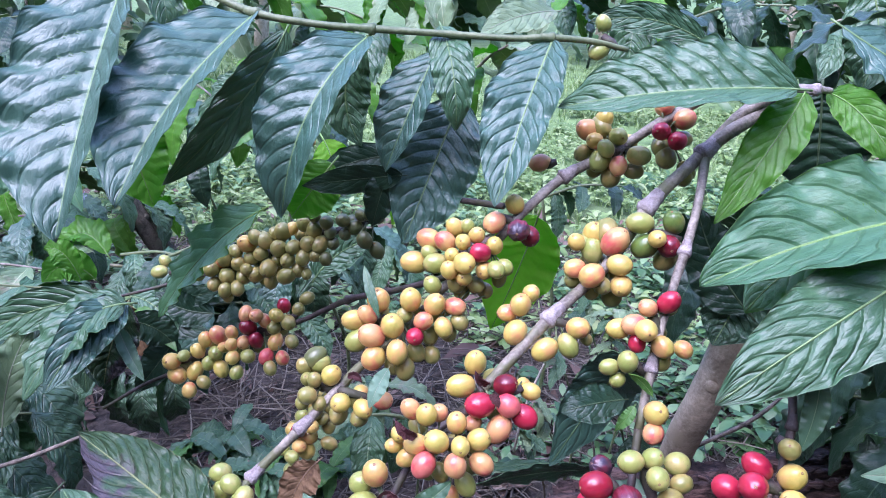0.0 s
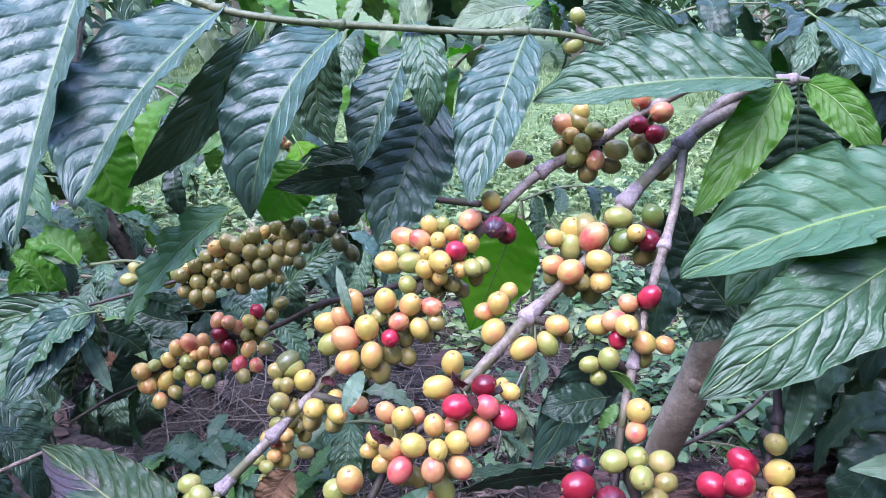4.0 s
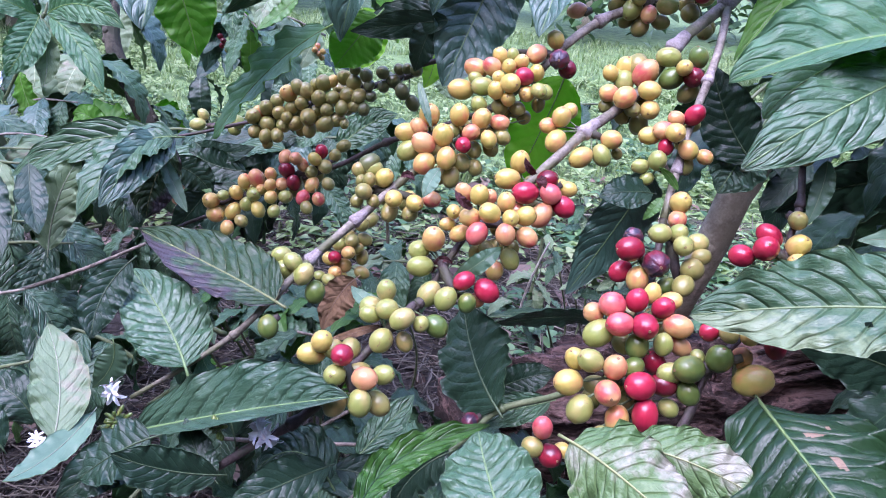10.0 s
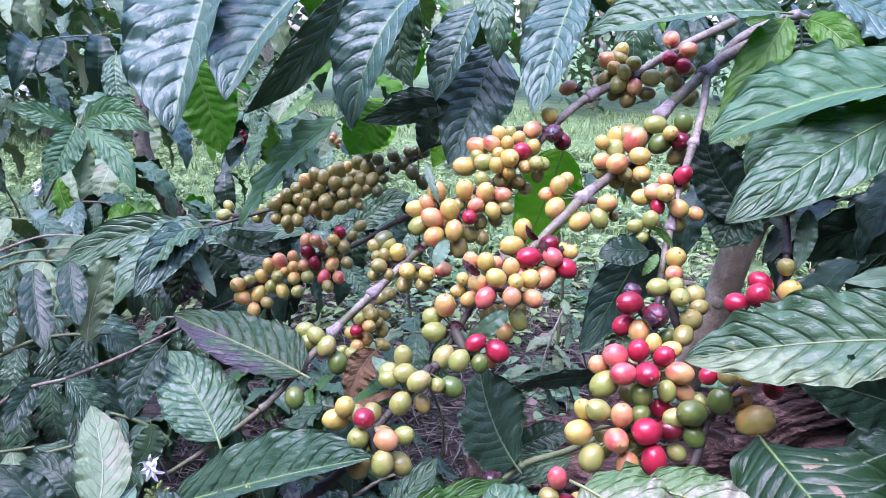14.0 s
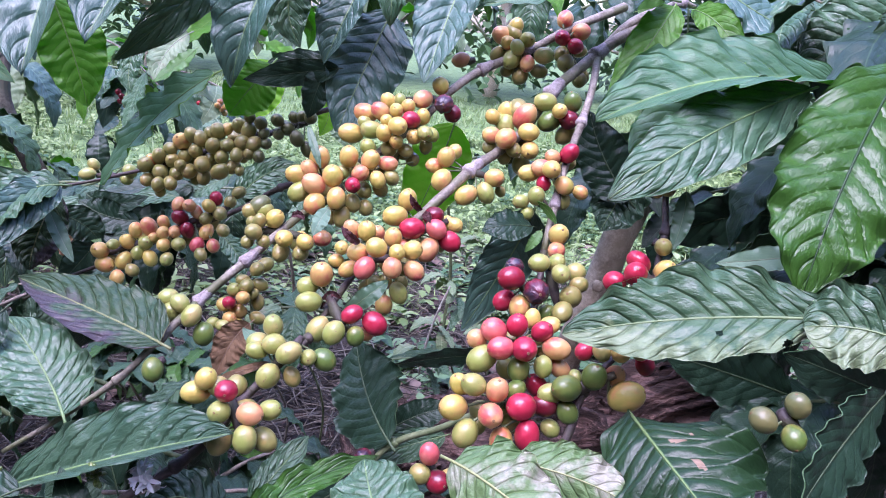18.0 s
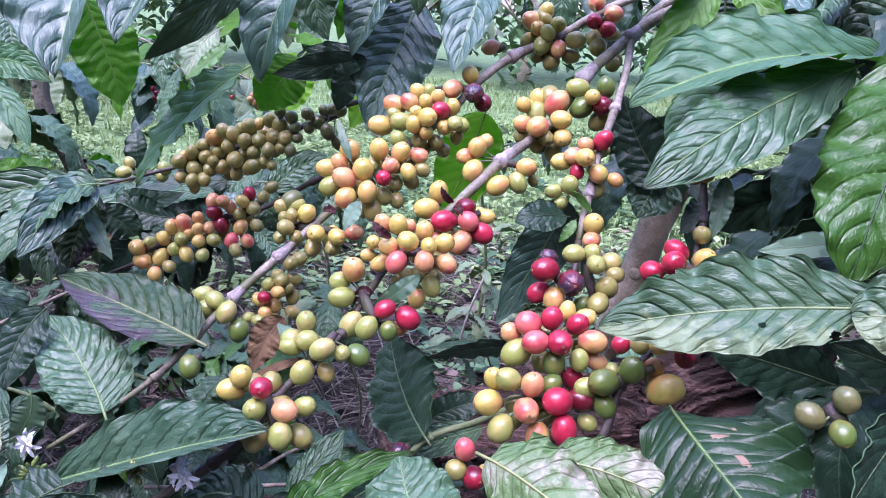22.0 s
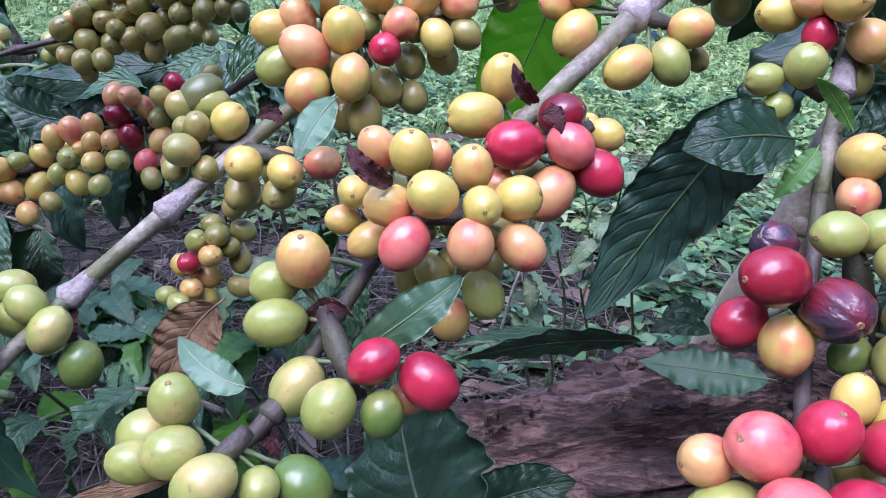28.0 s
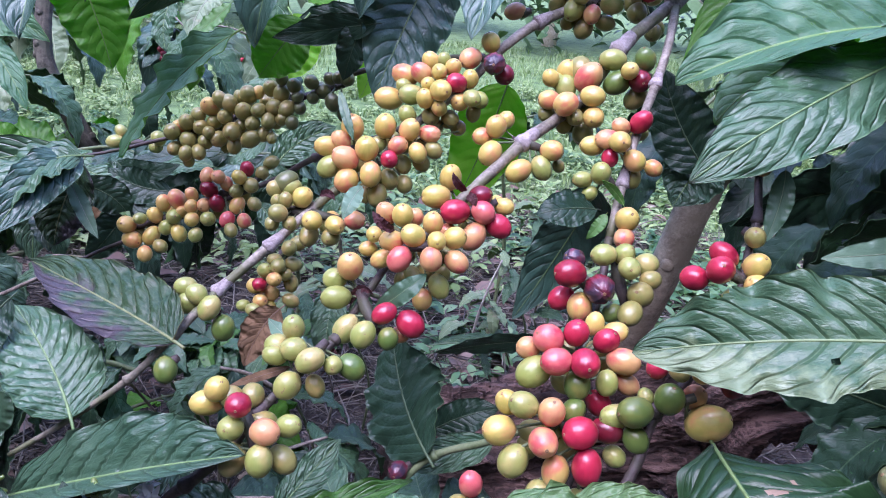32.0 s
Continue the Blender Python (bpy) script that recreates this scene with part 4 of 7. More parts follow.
leaf(b_down, (0.116, 0.364, 0.654), (0.098, 0.354, 0.656), (0.083, 0.351, 0.652), (0.25, -0.75, 0.61), 0.020, 'dark', 8, 1.0)
leaf(b_down, (0.121, 0.360, 0.653), (0.117, 0.357, 0.647), (0.112, 0.357, 0.639), (-0.37, -0.83, 0.42), 0.007, 'young', 14, 1.0)
leaf(b_down, (0.130, 0.363, 0.658), (0.124, 0.364, 0.665), (0.116, 0.361, 0.671), (0.01, -0.99, -0.15), 0.005, 'young', 14, 1.0)
leaf(b_tip, (0.004, 0.318, 0.602), (0.019, 0.317, 0.617), (0.030, 0.325, 0.624), (-0.04, -0.94, 0.33), 0.011, 'mid', 10, 1.0)
leaf(b_upper, (-0.013, 0.389, 0.647), (-0.017, 0.376, 0.642), (-0.020, 0.367, 0.634), (0.39, -0.54, 0.75), 0.010, 'pale', 8, 1.0)
leaf(b_upper, (-0.034, 0.427, 0.693), (-0.028, 0.416, 0.681), (-0.022, 0.410, 0.668), (0.06, -0.81, 0.59), 0.006, 'mid', 14, 1.0)
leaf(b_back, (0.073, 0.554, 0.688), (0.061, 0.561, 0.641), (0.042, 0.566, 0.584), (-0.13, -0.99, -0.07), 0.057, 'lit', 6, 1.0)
leaf(b_top, (-0.102, 0.445, 0.719), (-0.149, 0.458, 0.680), (-0.189, 0.466, 0.628), (-0.34, -0.74, 0.57), 0.038, 'light', 16, 1.6, 30)
leaf(b_upper, (-0.071, 0.434, 0.541), (-0.083, 0.427, 0.526), (-0.091, 0.416, 0.504), (0.20, -0.92, 0.33), 0.027, 'dry', 20, 2.0)
leaf(b_tip, (-0.037, 0.363, 0.555), (-0.050, 0.365, 0.559), (-0.064, 0.377, 0.563), (-0.09, -0.58, 0.81), 0.012, 'pale', 14, 1.0)
leaf(b_tip, (-0.032, 0.296, 0.581), (-0.047, 0.296, 0.574), (-0.063, 0.297, 0.566), (-0.27, -0.84, 0.47), 0.005, 'dry', 14, 1.0)
leaf(b_top, (-0.271, 0.580, 0.755), (-0.259, 0.587, 0.712), (-0.250, 0.592, 0.665), (0.41, -0.91, 0.08), 0.056, 'young', 10, 1.0)
leaf(b_top, (-0.024, 0.511, 0.727), (-0.060, 0.522, 0.719), (-0.102, 0.532, 0.709), (-0.26, -0.96, -0.00), 0.022, 'dark', 14, 1.0)
leaf(b_top, (-0.034, 0.522, 0.728), (-0.041, 0.517, 0.708), (-0.047, 0.520, 0.685), (0.09, -1.00, 0.02), 0.024, 'dark', 14, 1.0)
leaf(b_top, (-0.084, 0.555, 0.721), (-0.101, 0.550, 0.699), (-0.118, 0.554, 0.676), (0.09, -0.99, -0.04), 0.042, 'young', 14, 1.0)
leaf(b_back, (-0.240, 0.511, 0.613), (-0.272, 0.486, 0.601), (-0.294, 0.451, 0.559), (-0.28, -0.64, 0.72), 0.05, 'mid', 14, 1.0, 14)
leaf(b_back, (-0.245, 0.520, 0.611), (-0.258, 0.483, 0.600), (-0.274, 0.448, 0.569), (0.50, -0.57, 0.65), 0.038, 'teal', 16, 1.0)
leaf(b_back, (-0.250, 0.520, 0.608), (-0.318, 0.515, 0.600), (-0.378, 0.500, 0.566), (0.03, -0.94, 0.34), 0.034, 'mid', 20, 1.0)
leaf(b_back, (-0.254, 0.537, 0.599), (-0.265, 0.522, 0.566), (-0.268, 0.510, 0.538), (0.41, -0.87, 0.29), 0.041, 'old', 14, 1.0)
leaf(b_back, (-0.251, 0.513, 0.593), (-0.239, 0.504, 0.574), (-0.225, 0.496, 0.554), (0.27, -0.81, 0.53), 0.013, 'pale', 14, 1.0)
leaf(b_back, (-0.338, 0.477, 0.513), (-0.335, 0.495, 0.554), (-0.320, 0.510, 0.588), (0.49, -0.84, 0.25), 0.035, 'pale', 12, 2.0)
leaf(b_mid, (-0.264, 0.549, 0.578), (-0.242, 0.556, 0.567), (-0.229, 0.559, 0.549), (0.44, -0.86, 0.25), 0.030, 'dark', 14, 1.0)
leaf(b_mid, (-0.213, 0.607, 0.559), (-0.246, 0.608, 0.562), (-0.270, 0.613, 0.574), (0.01, -0.91, 0.41), 0.033, 'dark', 14, 1.0)
leaf(b_mid, (-0.178, 0.662, 0.585), (-0.223, 0.655, 0.568), (-0.267, 0.643, 0.543), (0.04, -0.94, 0.34), 0.035, 'dark', 14, 1.0)
leaf(b_mid, (-0.131, 0.660, 0.578), (-0.110, 0.670, 0.600), (-0.077, 0.677, 0.616), (0.04, -0.93, 0.36), 0.035, 'mid', 14, 1.0)
leaf(b_mid, (-0.230, 0.562, 0.556), (-0.243, 0.553, 0.536), (-0.262, 0.542, 0.511), (0.27, -0.94, 0.22), 0.031, 'dark', 14, 1.0)
leaf(b_back, (-0.582, 1.020, 0.739), (-0.569, 0.988, 0.699), (-0.558, 0.976, 0.659), (0.41, -0.73, 0.54), 0.042, 'mid', 14, 1.0)
leaf(b_upper, (-0.380, 0.478, 0.577), (-0.363, 0.451, 0.554), (-0.340, 0.423, 0.528), (0.35, -0.47, 0.81), 0.029, 'dark', 16, 1.0)
leaf(b_upper, (-0.349, 0.483, 0.585), (-0.333, 0.457, 0.564), (-0.314, 0.432, 0.548), (0.28, -0.43, 0.86), 0.024, 'dark', 16, 1.0)
leaf(b_upper, (-0.352, 0.434, 0.497), (-0.357, 0.410, 0.488), (-0.355, 0.384, 0.473), (0.64, -0.36, 0.68), 0.024, 'dark', 16, 1.0)
leaf(b_upper, (-0.334, 0.434, 0.493), (-0.311, 0.409, 0.477), (-0.302, 0.383, 0.458), (0.31, -0.40, 0.86), 0.022, 'dark', 16, 1.0)
leaf(b_upper, (-0.214, 0.345, 0.516), (-0.215, 0.340, 0.501), (-0.226, 0.335, 0.486), (0.33, -0.92, 0.20), 0.020, 'mid', 12, 1.0)
leaf(b_upper, (-0.197, 0.402, 0.524), (-0.186, 0.399, 0.512), (-0.180, 0.393, 0.492), (0.37, -0.82, 0.43), 0.017, 'dark', 12, 1.0)
leaf(b_back, (-0.307, 0.563, 0.562), (-0.291, 0.539, 0.548), (-0.280, 0.523, 0.527), (0.21, -0.56, 0.81), 0.024, 'dark', 12, 1.0)
leaf(b_back, (-0.268, 0.624, 0.577), (-0.241, 0.614, 0.572), (-0.204, 0.610, 0.584), (-0.23, -0.94, 0.25), 0.023, 'dark', 12, 1.0)
leaf(b_back, (-0.274, 0.620, 0.565), (-0.251, 0.605, 0.547), (-0.213, 0.597, 0.546), (-0.14, -0.83, 0.54), 0.026, 'dark', 12, 1.0)
leaf(b_main, (0.046, 0.363, 0.658), (0.041, 0.357, 0.663), (0.038, 0.357, 0.669), (0.33, -0.92, -0.21), 0.005, 'husk', 30, 2.0)
leaf(b_tip, (0.011, 0.335, 0.642), (0.005, 0.330, 0.647), (0.000, 0.333, 0.652), (0.39, -0.89, 0.24), 0.006, 'husk', 30, 2.0)
leaf(b_main, (0.046, 0.351, 0.658), (0.049, 0.347, 0.659), (0.051, 0.345, 0.655), (-0.43, -0.70, 0.57), 0.005, 'husk', 10, 2.0)
leaf(b_tip, (-0.019, 0.310, 0.585), (-0.013, 0.305, 0.586), (-0.010, 0.303, 0.581), (-0.11, -0.62, 0.77), 0.005, 'husk', 40, 2.0)
leaf(b_tip, (-0.008, 0.325, 0.603), (-0.003, 0.324, 0.613), (0.004, 0.324, 0.610), (-0.27, -0.91, 0.30), 0.005, 'husk', 40, 2.0)
leaf(b_upper, (-0.086, 0.357, 0.584), (-0.086, 0.352, 0.580), (-0.084, 0.349, 0.573), (0.45, -0.70, 0.55), 0.005, 'husk', 40, 2.0)
leaf(b_upper, (-0.037, 0.389, 0.639), (-0.032, 0.388, 0.641), (-0.028, 0.386, 0.638), (-0.19, -0.86, 0.48), 0.006, 'husk', 40, 2.0)
leaf(b_back, (-0.286, 0.832, 0.718), (-0.298, 0.822, 0.683), (-0.293, 0.813, 0.653), (-0.15, -0.94, 0.31), 0.030, 'mid', 14, 1.0)
leaf(b_back, (-0.232, 0.831, 0.726), (-0.253, 0.815, 0.703), (-0.260, 0.795, 0.671), (0.14, -0.86, 0.50), 0.038, 'pale', 14, 1.0)
leaf(b_back, (-0.283, 0.894, 0.746), (-0.263, 0.890, 0.737), (-0.245, 0.883, 0.721), (0.14, -0.82, 0.55), 0.031, 'young', 14, 1.0)
leaf(b_back, (-0.264, 0.868, 0.734), (-0.289, 0.867, 0.724), (-0.303, 0.862, 0.709), (-0.12, -0.92, 0.37), 0.027, 'mid', 14, 1.0)
leaf(b_back, (-0.207, 0.773, 0.713), (-0.227, 0.768, 0.693), (-0.252, 0.763, 0.673), (-0.26, -0.83, 0.49), 0.019, 'young', 14, 1.0)
leaf(b_back, (-0.179, 0.623, 0.581), (-0.212, 0.625, 0.579), (-0.244, 0.620, 0.555), (-0.24, -0.68, 0.69), 0.022, 'mid', 14, 1.0)
leaf(b_back, (-0.275, 0.585, 0.570), (-0.251, 0.570, 0.564), (-0.225, 0.553, 0.549), (0.03, -0.53, 0.85), 0.018, 'young', 14, 1.0)
leaf(b_back, (-0.180, 0.647, 0.589), (-0.224, 0.648, 0.582), (-0.279, 0.646, 0.564), (-0.17, -0.71, 0.68), 0.024, 'dark', 14, 1.0)
leaf(b_back, (-0.143, 0.668, 0.598), (-0.163, 0.666, 0.586), (-0.185, 0.663, 0.574), (-0.26, -0.77, 0.59), 0.025, 'mid', 14, 1.0)
leaf(b_back, (-0.151, 0.669, 0.534), (-0.132, 0.662, 0.516), (-0.118, 0.654, 0.495), (0.43, -0.66, 0.62), 0.026, 'mid', 14, 1.0)
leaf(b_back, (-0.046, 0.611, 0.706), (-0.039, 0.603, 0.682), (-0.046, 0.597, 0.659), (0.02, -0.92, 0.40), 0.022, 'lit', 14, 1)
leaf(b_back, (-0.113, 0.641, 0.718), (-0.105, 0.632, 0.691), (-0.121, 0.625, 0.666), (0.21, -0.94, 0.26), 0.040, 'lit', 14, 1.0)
leaf(b_back, (-0.020, 0.632, 0.646), (-0.033, 0.639, 0.665), (-0.048, 0.646, 0.682), (-0.05, -0.95, 0.32), 0.022, 'pale', 14, 1.0)
leaf(b_right, (0.267, 0.561, 0.675), (0.232, 0.540, 0.654), (0.202, 0.523, 0.629), (-0.02, -0.76, 0.65), 0.034, 'dark', 14, 1.0)
leaf(b_right, (0.296, 0.575, 0.635), (0.273, 0.556, 0.617), (0.251, 0.541, 0.597), (-0.14, -0.65, 0.75), 0.027, 'dark', 14, 1.0)
leaf(b_far, (-0.578, 0.886, 0.646), (-0.581, 0.854, 0.613), (-0.597, 0.830, 0.575), (0.62, -0.69, 0.37), 0.047, 'fresh', 14, 1.0)
leaf(b_far, (-0.564, 0.887, 0.647), (-0.512, 0.860, 0.616), (-0.474, 0.836, 0.566), (0.11, -0.78, 0.62), 0.038, 'fresh', 14, 1.0)
leaf(b_far, (-0.567, 0.888, 0.650), (-0.512, 0.876, 0.667), (-0.452, 0.863, 0.644), (-0.20, -0.96, 0.18), 0.046, 'fresh', 14, 1.0)
leaf(b_far, (-0.582, 0.885, 0.646), (-0.611, 0.868, 0.663), (-0.658, 0.857, 0.674), (0.40, -0.90, 0.16), 0.034, 'fresh', 14, 1.0)
leaf(b_far, (-0.576, 0.885, 0.644), (-0.565, 0.871, 0.596), (-0.567, 0.860, 0.562), (0.51, -0.80, 0.31), 0.031, 'pale', 14, 1.0)
leaf(b_far, (-0.417, 0.751, 0.517), (-0.439, 0.736, 0.539), (-0.465, 0.727, 0.517), (0.44, -0.86, 0.25), 0.038, 'young', 14, 1.0)
leaf(b_far, (-0.406, 0.707, 0.540), (-0.419, 0.704, 0.568), (-0.438, 0.703, 0.570), (0.38, -0.87, 0.32), 0.029, 'young', 14, 1.0)
leaf(b_far, (-0.649, 0.959, 0.530), (-0.614, 0.967, 0.548), (-0.580, 0.979, 0.574), (-0.22, -0.69, 0.69), 0.040, 'pale', 8, 1.6)
leaf(b_far, (-0.637, 0.919, 0.563), (-0.622, 0.905, 0.528), (-0.589, 0.886, 0.479), (-0.31, -0.80, 0.52), 0.034, 'young', 10, 1.4)
leaf(b_far, (-0.457, 0.847, 0.507), (-0.495, 0.855, 0.530), (-0.527, 0.841, 0.497), (0.07, -0.57, 0.82), 0.050, 'young', 14, 1.6, 40)
leaf(b_far, (-0.471, 0.838, 0.513), (-0.494, 0.840, 0.520), (-0.509, 0.836, 0.512), (0.15, -0.30, 0.94), 0.026, 'pale', 10, 1.6)
leaf(b_mid, (-0.291, 0.607, 0.571), (-0.265, 0.604, 0.561), (-0.246, 0.594, 0.537), (0.17, -0.56, 0.81), 0.030, 'mid', 14, 1.2)
leaf(b_mid, (-0.286, 0.586, 0.572), (-0.274, 0.579, 0.553), (-0.260, 0.568, 0.527), (-0.31, -0.74, 0.59), 0.026, 'dry', 20, 2)
leaf(b_back, (-0.206, 0.695, 0.568), (-0.260, 0.689, 0.559), (-0.306, 0.679, 0.538), (-0.04, -0.51, 0.86), 0.045, 'ribbed', 10, 1.2)
leaf(b_back, (-0.282, 0.563, 0.568), (-0.303, 0.554, 0.547), (-0.304, 0.538, 0.509), (0.29, -0.70, 0.65), 0.040, 'ribbed', 12, 1.2)
leaf(b_tip, (-0.117, 0.298, 0.492), (-0.130, 0.306, 0.513), (-0.141, 0.299, 0.496), (-0.02, -0.69, 0.72), 0.030, 'dark', 12, 1.2)
leaf(b_tip, (-0.139, 0.238, 0.532), (-0.157, 0.234, 0.522), (-0.174, 0.228, 0.508), (-0.24, -0.52, 0.82), 0.035, 'dark', 10, 1.2)
leaf(b_tip, (-0.050, 0.260, 0.500), (-0.070, 0.265, 0.513), (-0.091, 0.260, 0.502), (0.05, -0.51, 0.86), 0.035, 'ribbed', 10, 1.2)
cherry_cluster('crowded cluster of unripe olive-tan coffee cherries on a stem', (-0.190, 0.569, 0.622), (-0.164, 0.570, 0.631), [
    (1, -11, 4, 15.1, 'v'), (12, -8, 12, 14.0, 'v'), (21, -6, 19, 12.5, 'v'), (24, -8, 9, 14.6, 'v'), (14, -12, -1, 14.6, 'v'),
    (3, -12, -9, 13.0, 'v'), (15, -21, -10, 12.4, 'v'), (24, -17, -9, 13.0, 'v'), (28, -11, -1, 14.1, 'v'), (16, -18, -17, 10.4, 'v'),
    (6, -7, 8, 11.5, 'o'), (4, 2, -1, 12.5, 'v'), (12, 5, 2, 12.5, 'v'), (17, 1, -5, 12.5, 'v'), (8, 2, -9, 11.5, 'v')])
cherry_cluster('crowded cluster of unripe olive-tan coffee cherries on a stem', (-0.156, 0.570, 0.633), (-0.124, 0.571, 0.646), [
    (-3, -7, 15, 16.1, 'o'), (6, -10, 22, 12.9, 'v'), (13, -10, 20, 13.9, 'v'), (10, -12, 9, 12.9, 'v'), (0, -8, 3, 13.0, 'v'),
    (5, -13, -9, 14.6, 'v'), (17, -17, -1, 15.5, 'v'), (18, -15, -13, 13.0, 'v'), (25, -13, 15, 15.0, 'v'), (27, -5, 27, 15.6, 'v'),
    (33, -16, 7, 12.9, 'v'), (33, -21, -5, 14.9, 'v'), (34, -3, 29, 11.5, 'o'), (37, -13, 17, 12.9, 'v'), (-2, -16, -4, 11.4, 'v'),
    (22, -9, 3, 11.5, 'v'), (20, -4, 24, 11.5, 'v'), (2, 3, -2, 13.0, 'v'), (13, 8, 3, 13.1, 'v'), (22, 3, -3, 13.0, 'v'),
    (8, 9, 10, 13.1, 'v'), (21, 7, 18, 12.5, 'v'), (20, 3, -12, 11.5, 'v'), (6, 1, -18, 10.4, 'v')])
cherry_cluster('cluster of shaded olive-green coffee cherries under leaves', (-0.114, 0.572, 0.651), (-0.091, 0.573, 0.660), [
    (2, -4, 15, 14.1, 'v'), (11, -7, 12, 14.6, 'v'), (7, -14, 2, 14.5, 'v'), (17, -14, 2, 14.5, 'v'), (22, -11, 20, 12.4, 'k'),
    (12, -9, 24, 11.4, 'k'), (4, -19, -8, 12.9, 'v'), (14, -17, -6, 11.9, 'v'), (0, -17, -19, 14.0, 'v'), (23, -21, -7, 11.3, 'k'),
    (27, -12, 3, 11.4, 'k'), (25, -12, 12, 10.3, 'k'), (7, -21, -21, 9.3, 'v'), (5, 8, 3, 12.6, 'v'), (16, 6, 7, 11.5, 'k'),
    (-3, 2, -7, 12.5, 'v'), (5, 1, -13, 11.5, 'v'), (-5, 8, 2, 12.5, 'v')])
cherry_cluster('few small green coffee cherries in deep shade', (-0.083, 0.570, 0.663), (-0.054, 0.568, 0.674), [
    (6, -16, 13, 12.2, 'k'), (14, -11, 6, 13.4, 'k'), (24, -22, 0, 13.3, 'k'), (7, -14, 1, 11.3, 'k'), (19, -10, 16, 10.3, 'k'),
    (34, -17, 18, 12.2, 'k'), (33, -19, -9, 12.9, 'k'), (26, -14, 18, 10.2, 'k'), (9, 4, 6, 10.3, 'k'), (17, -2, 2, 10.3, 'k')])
cherry_cluster('elongated cluster of ripening peach and lime coffee cherries', (-0.219, 0.536, 0.548), (-0.168, 0.534, 0.569), [
    (3, -11, 8, 15.8, 'o'), (7, -12, -4, 15.9, 'o'), (22, -10, 0, 14.4, 'y'), (21, -22, -11, 13.3, 'o'), (32, -18, -5, 11.9, 'v'),
    (14, -11, 14, 10.5, 'l'), (23, -3, 15, 13.5, 'y'), (30, -3, 26, 12.4, 'o'), (40, 0, 29, 15.3, 'p'), (40, -8, 17, 13.3, 'l'),
    (34, -10, 8, 12.4, 'l'), (45, -12, 5, 13.4, 'y'), (46, -5, 21, 10.5, 'o'), (8, 1, -4, 12.7, 'v'), (20, 6, 3, 12.7, 'v'),
    (31, 12, 16, 12.7, 'v'), (31, 9, 3, 12.8, 'v')])
cherry_cluster('cluster of maroon, coral and tan coffee cherries on a stem', (-0.157, 0.536, 0.578), (-0.114, 0.535, 0.600), [
    (-4, -18, -10, 12.2, 'y'), (0, -22, -21, 12.2, 'l'), (-7, -8, 7, 11.3, 'o'), (-6, -13, -1, 11.3, 'o'), (3, -10, 0, 11.8, 'p'),
    (6, -6, 12, 14.6, 'd'), (13, -9, 2, 13.7, 'd'), (4, -3, 22, 12.2, 'p'), (14, -7, 23, 12.1, 'p'), (19, -3, 17, 11.3, 'p'),
    (27, -4, 12, 12.2, 'v'), (29, -9, 2, 13.2, 'o'), (23, -16, -8, 13.1, 'r2'), (8, -16, -9, 13.1, 'l'), (30, -6, 24, 11.7, 'y'),
    (34, 2, 29, 12.2, 'r'), (39, -5, 18, 13.1, 'v'), (37, -18, -7, 12.1, 'p'), (44, -14, 6, 12.1, 'v'), (46, 1, 27, 11.3, 'v'),
    (52, 6, 35, 11.3, 'v'), (28, -23, -14, 11.2, 'v'), (-2, -1, -11, 12.4, 'v'), (12, 2, -8, 12.5, 'v'), (21, 7, 2, 12.5, 'v'),
    (30, 8, 5, 12.5, 'v')])
cherry_cluster('rounded cluster of peach, yellow and coral coffee cherries', (-0.033, 0.429, 0.657), (-0.012, 0.428, 0.659), [
    (-6, -10, 4, 13.9, 'o', 9), (2, -10, 8, 12.3, 'p', 11), (7, -23, 1, 15.9, 'p', 10), (8, -5, 16, 15.5, 'o', 12), (19, -20, 7, 15.9, 'y', 12),
    (-3, -15, -7, 14.7, 'l', 8), (9, -28, -11, 15.2, 'o', 7), (23, -28, -6, 14.3, 'y', 6), (24, -5, 7, 10.9, 'l'), (33, -17, -11, 12.4, 'v', 5),
    (27, -22, -20, 13.2, 'v', 6), (19, -17, -21, 12.2, 'v'), (42, -14, -14, 11.4, 'v', 5), (5, -3, -9, 13.4, 'v'), (13, 2, -8, 13.6, 'v'),
    (-4, 3, -5, 12.4, 'v'), (23, -8, -18, 12.2, 'v'), (7, 7, 3, 12.4, 'l')])
cherry_cluster('rounded cluster of orange and yellow coffee cherries', (0.001, 0.430, 0.666), (0.022, 0.429, 0.670), [
    (-1, -25, -6, 11.7, 'r', 0), (3, -18, 1, 12.3, 'p', 2), (-6, -9, 10, 14.8, 'y', 12), (9, -13, 10, 13.8, 'o', 1), (21, -10, 8, 11.8, 'p', 3),
    (15, -19, -2, 12.0, 'y', 5), (24, -12, -1, 11.5, 'v', 4), (17, -9, -10, 11.8, 'v', 5), (6, 1, 16, 12.1, 'l', 11), (6, -10, -12, 11.8, 'v'),
    (7, -1, -1, 12.4, 'l'), (14, 2, 1, 12.1, 'v'), (-2, 4, -1, 12.2, 'v'), (23, 12, 8, 11.5, 'v'), (31, 14, 12, 11.1, 'v'),
    (38, 15, 8, 10.4, 'v')])
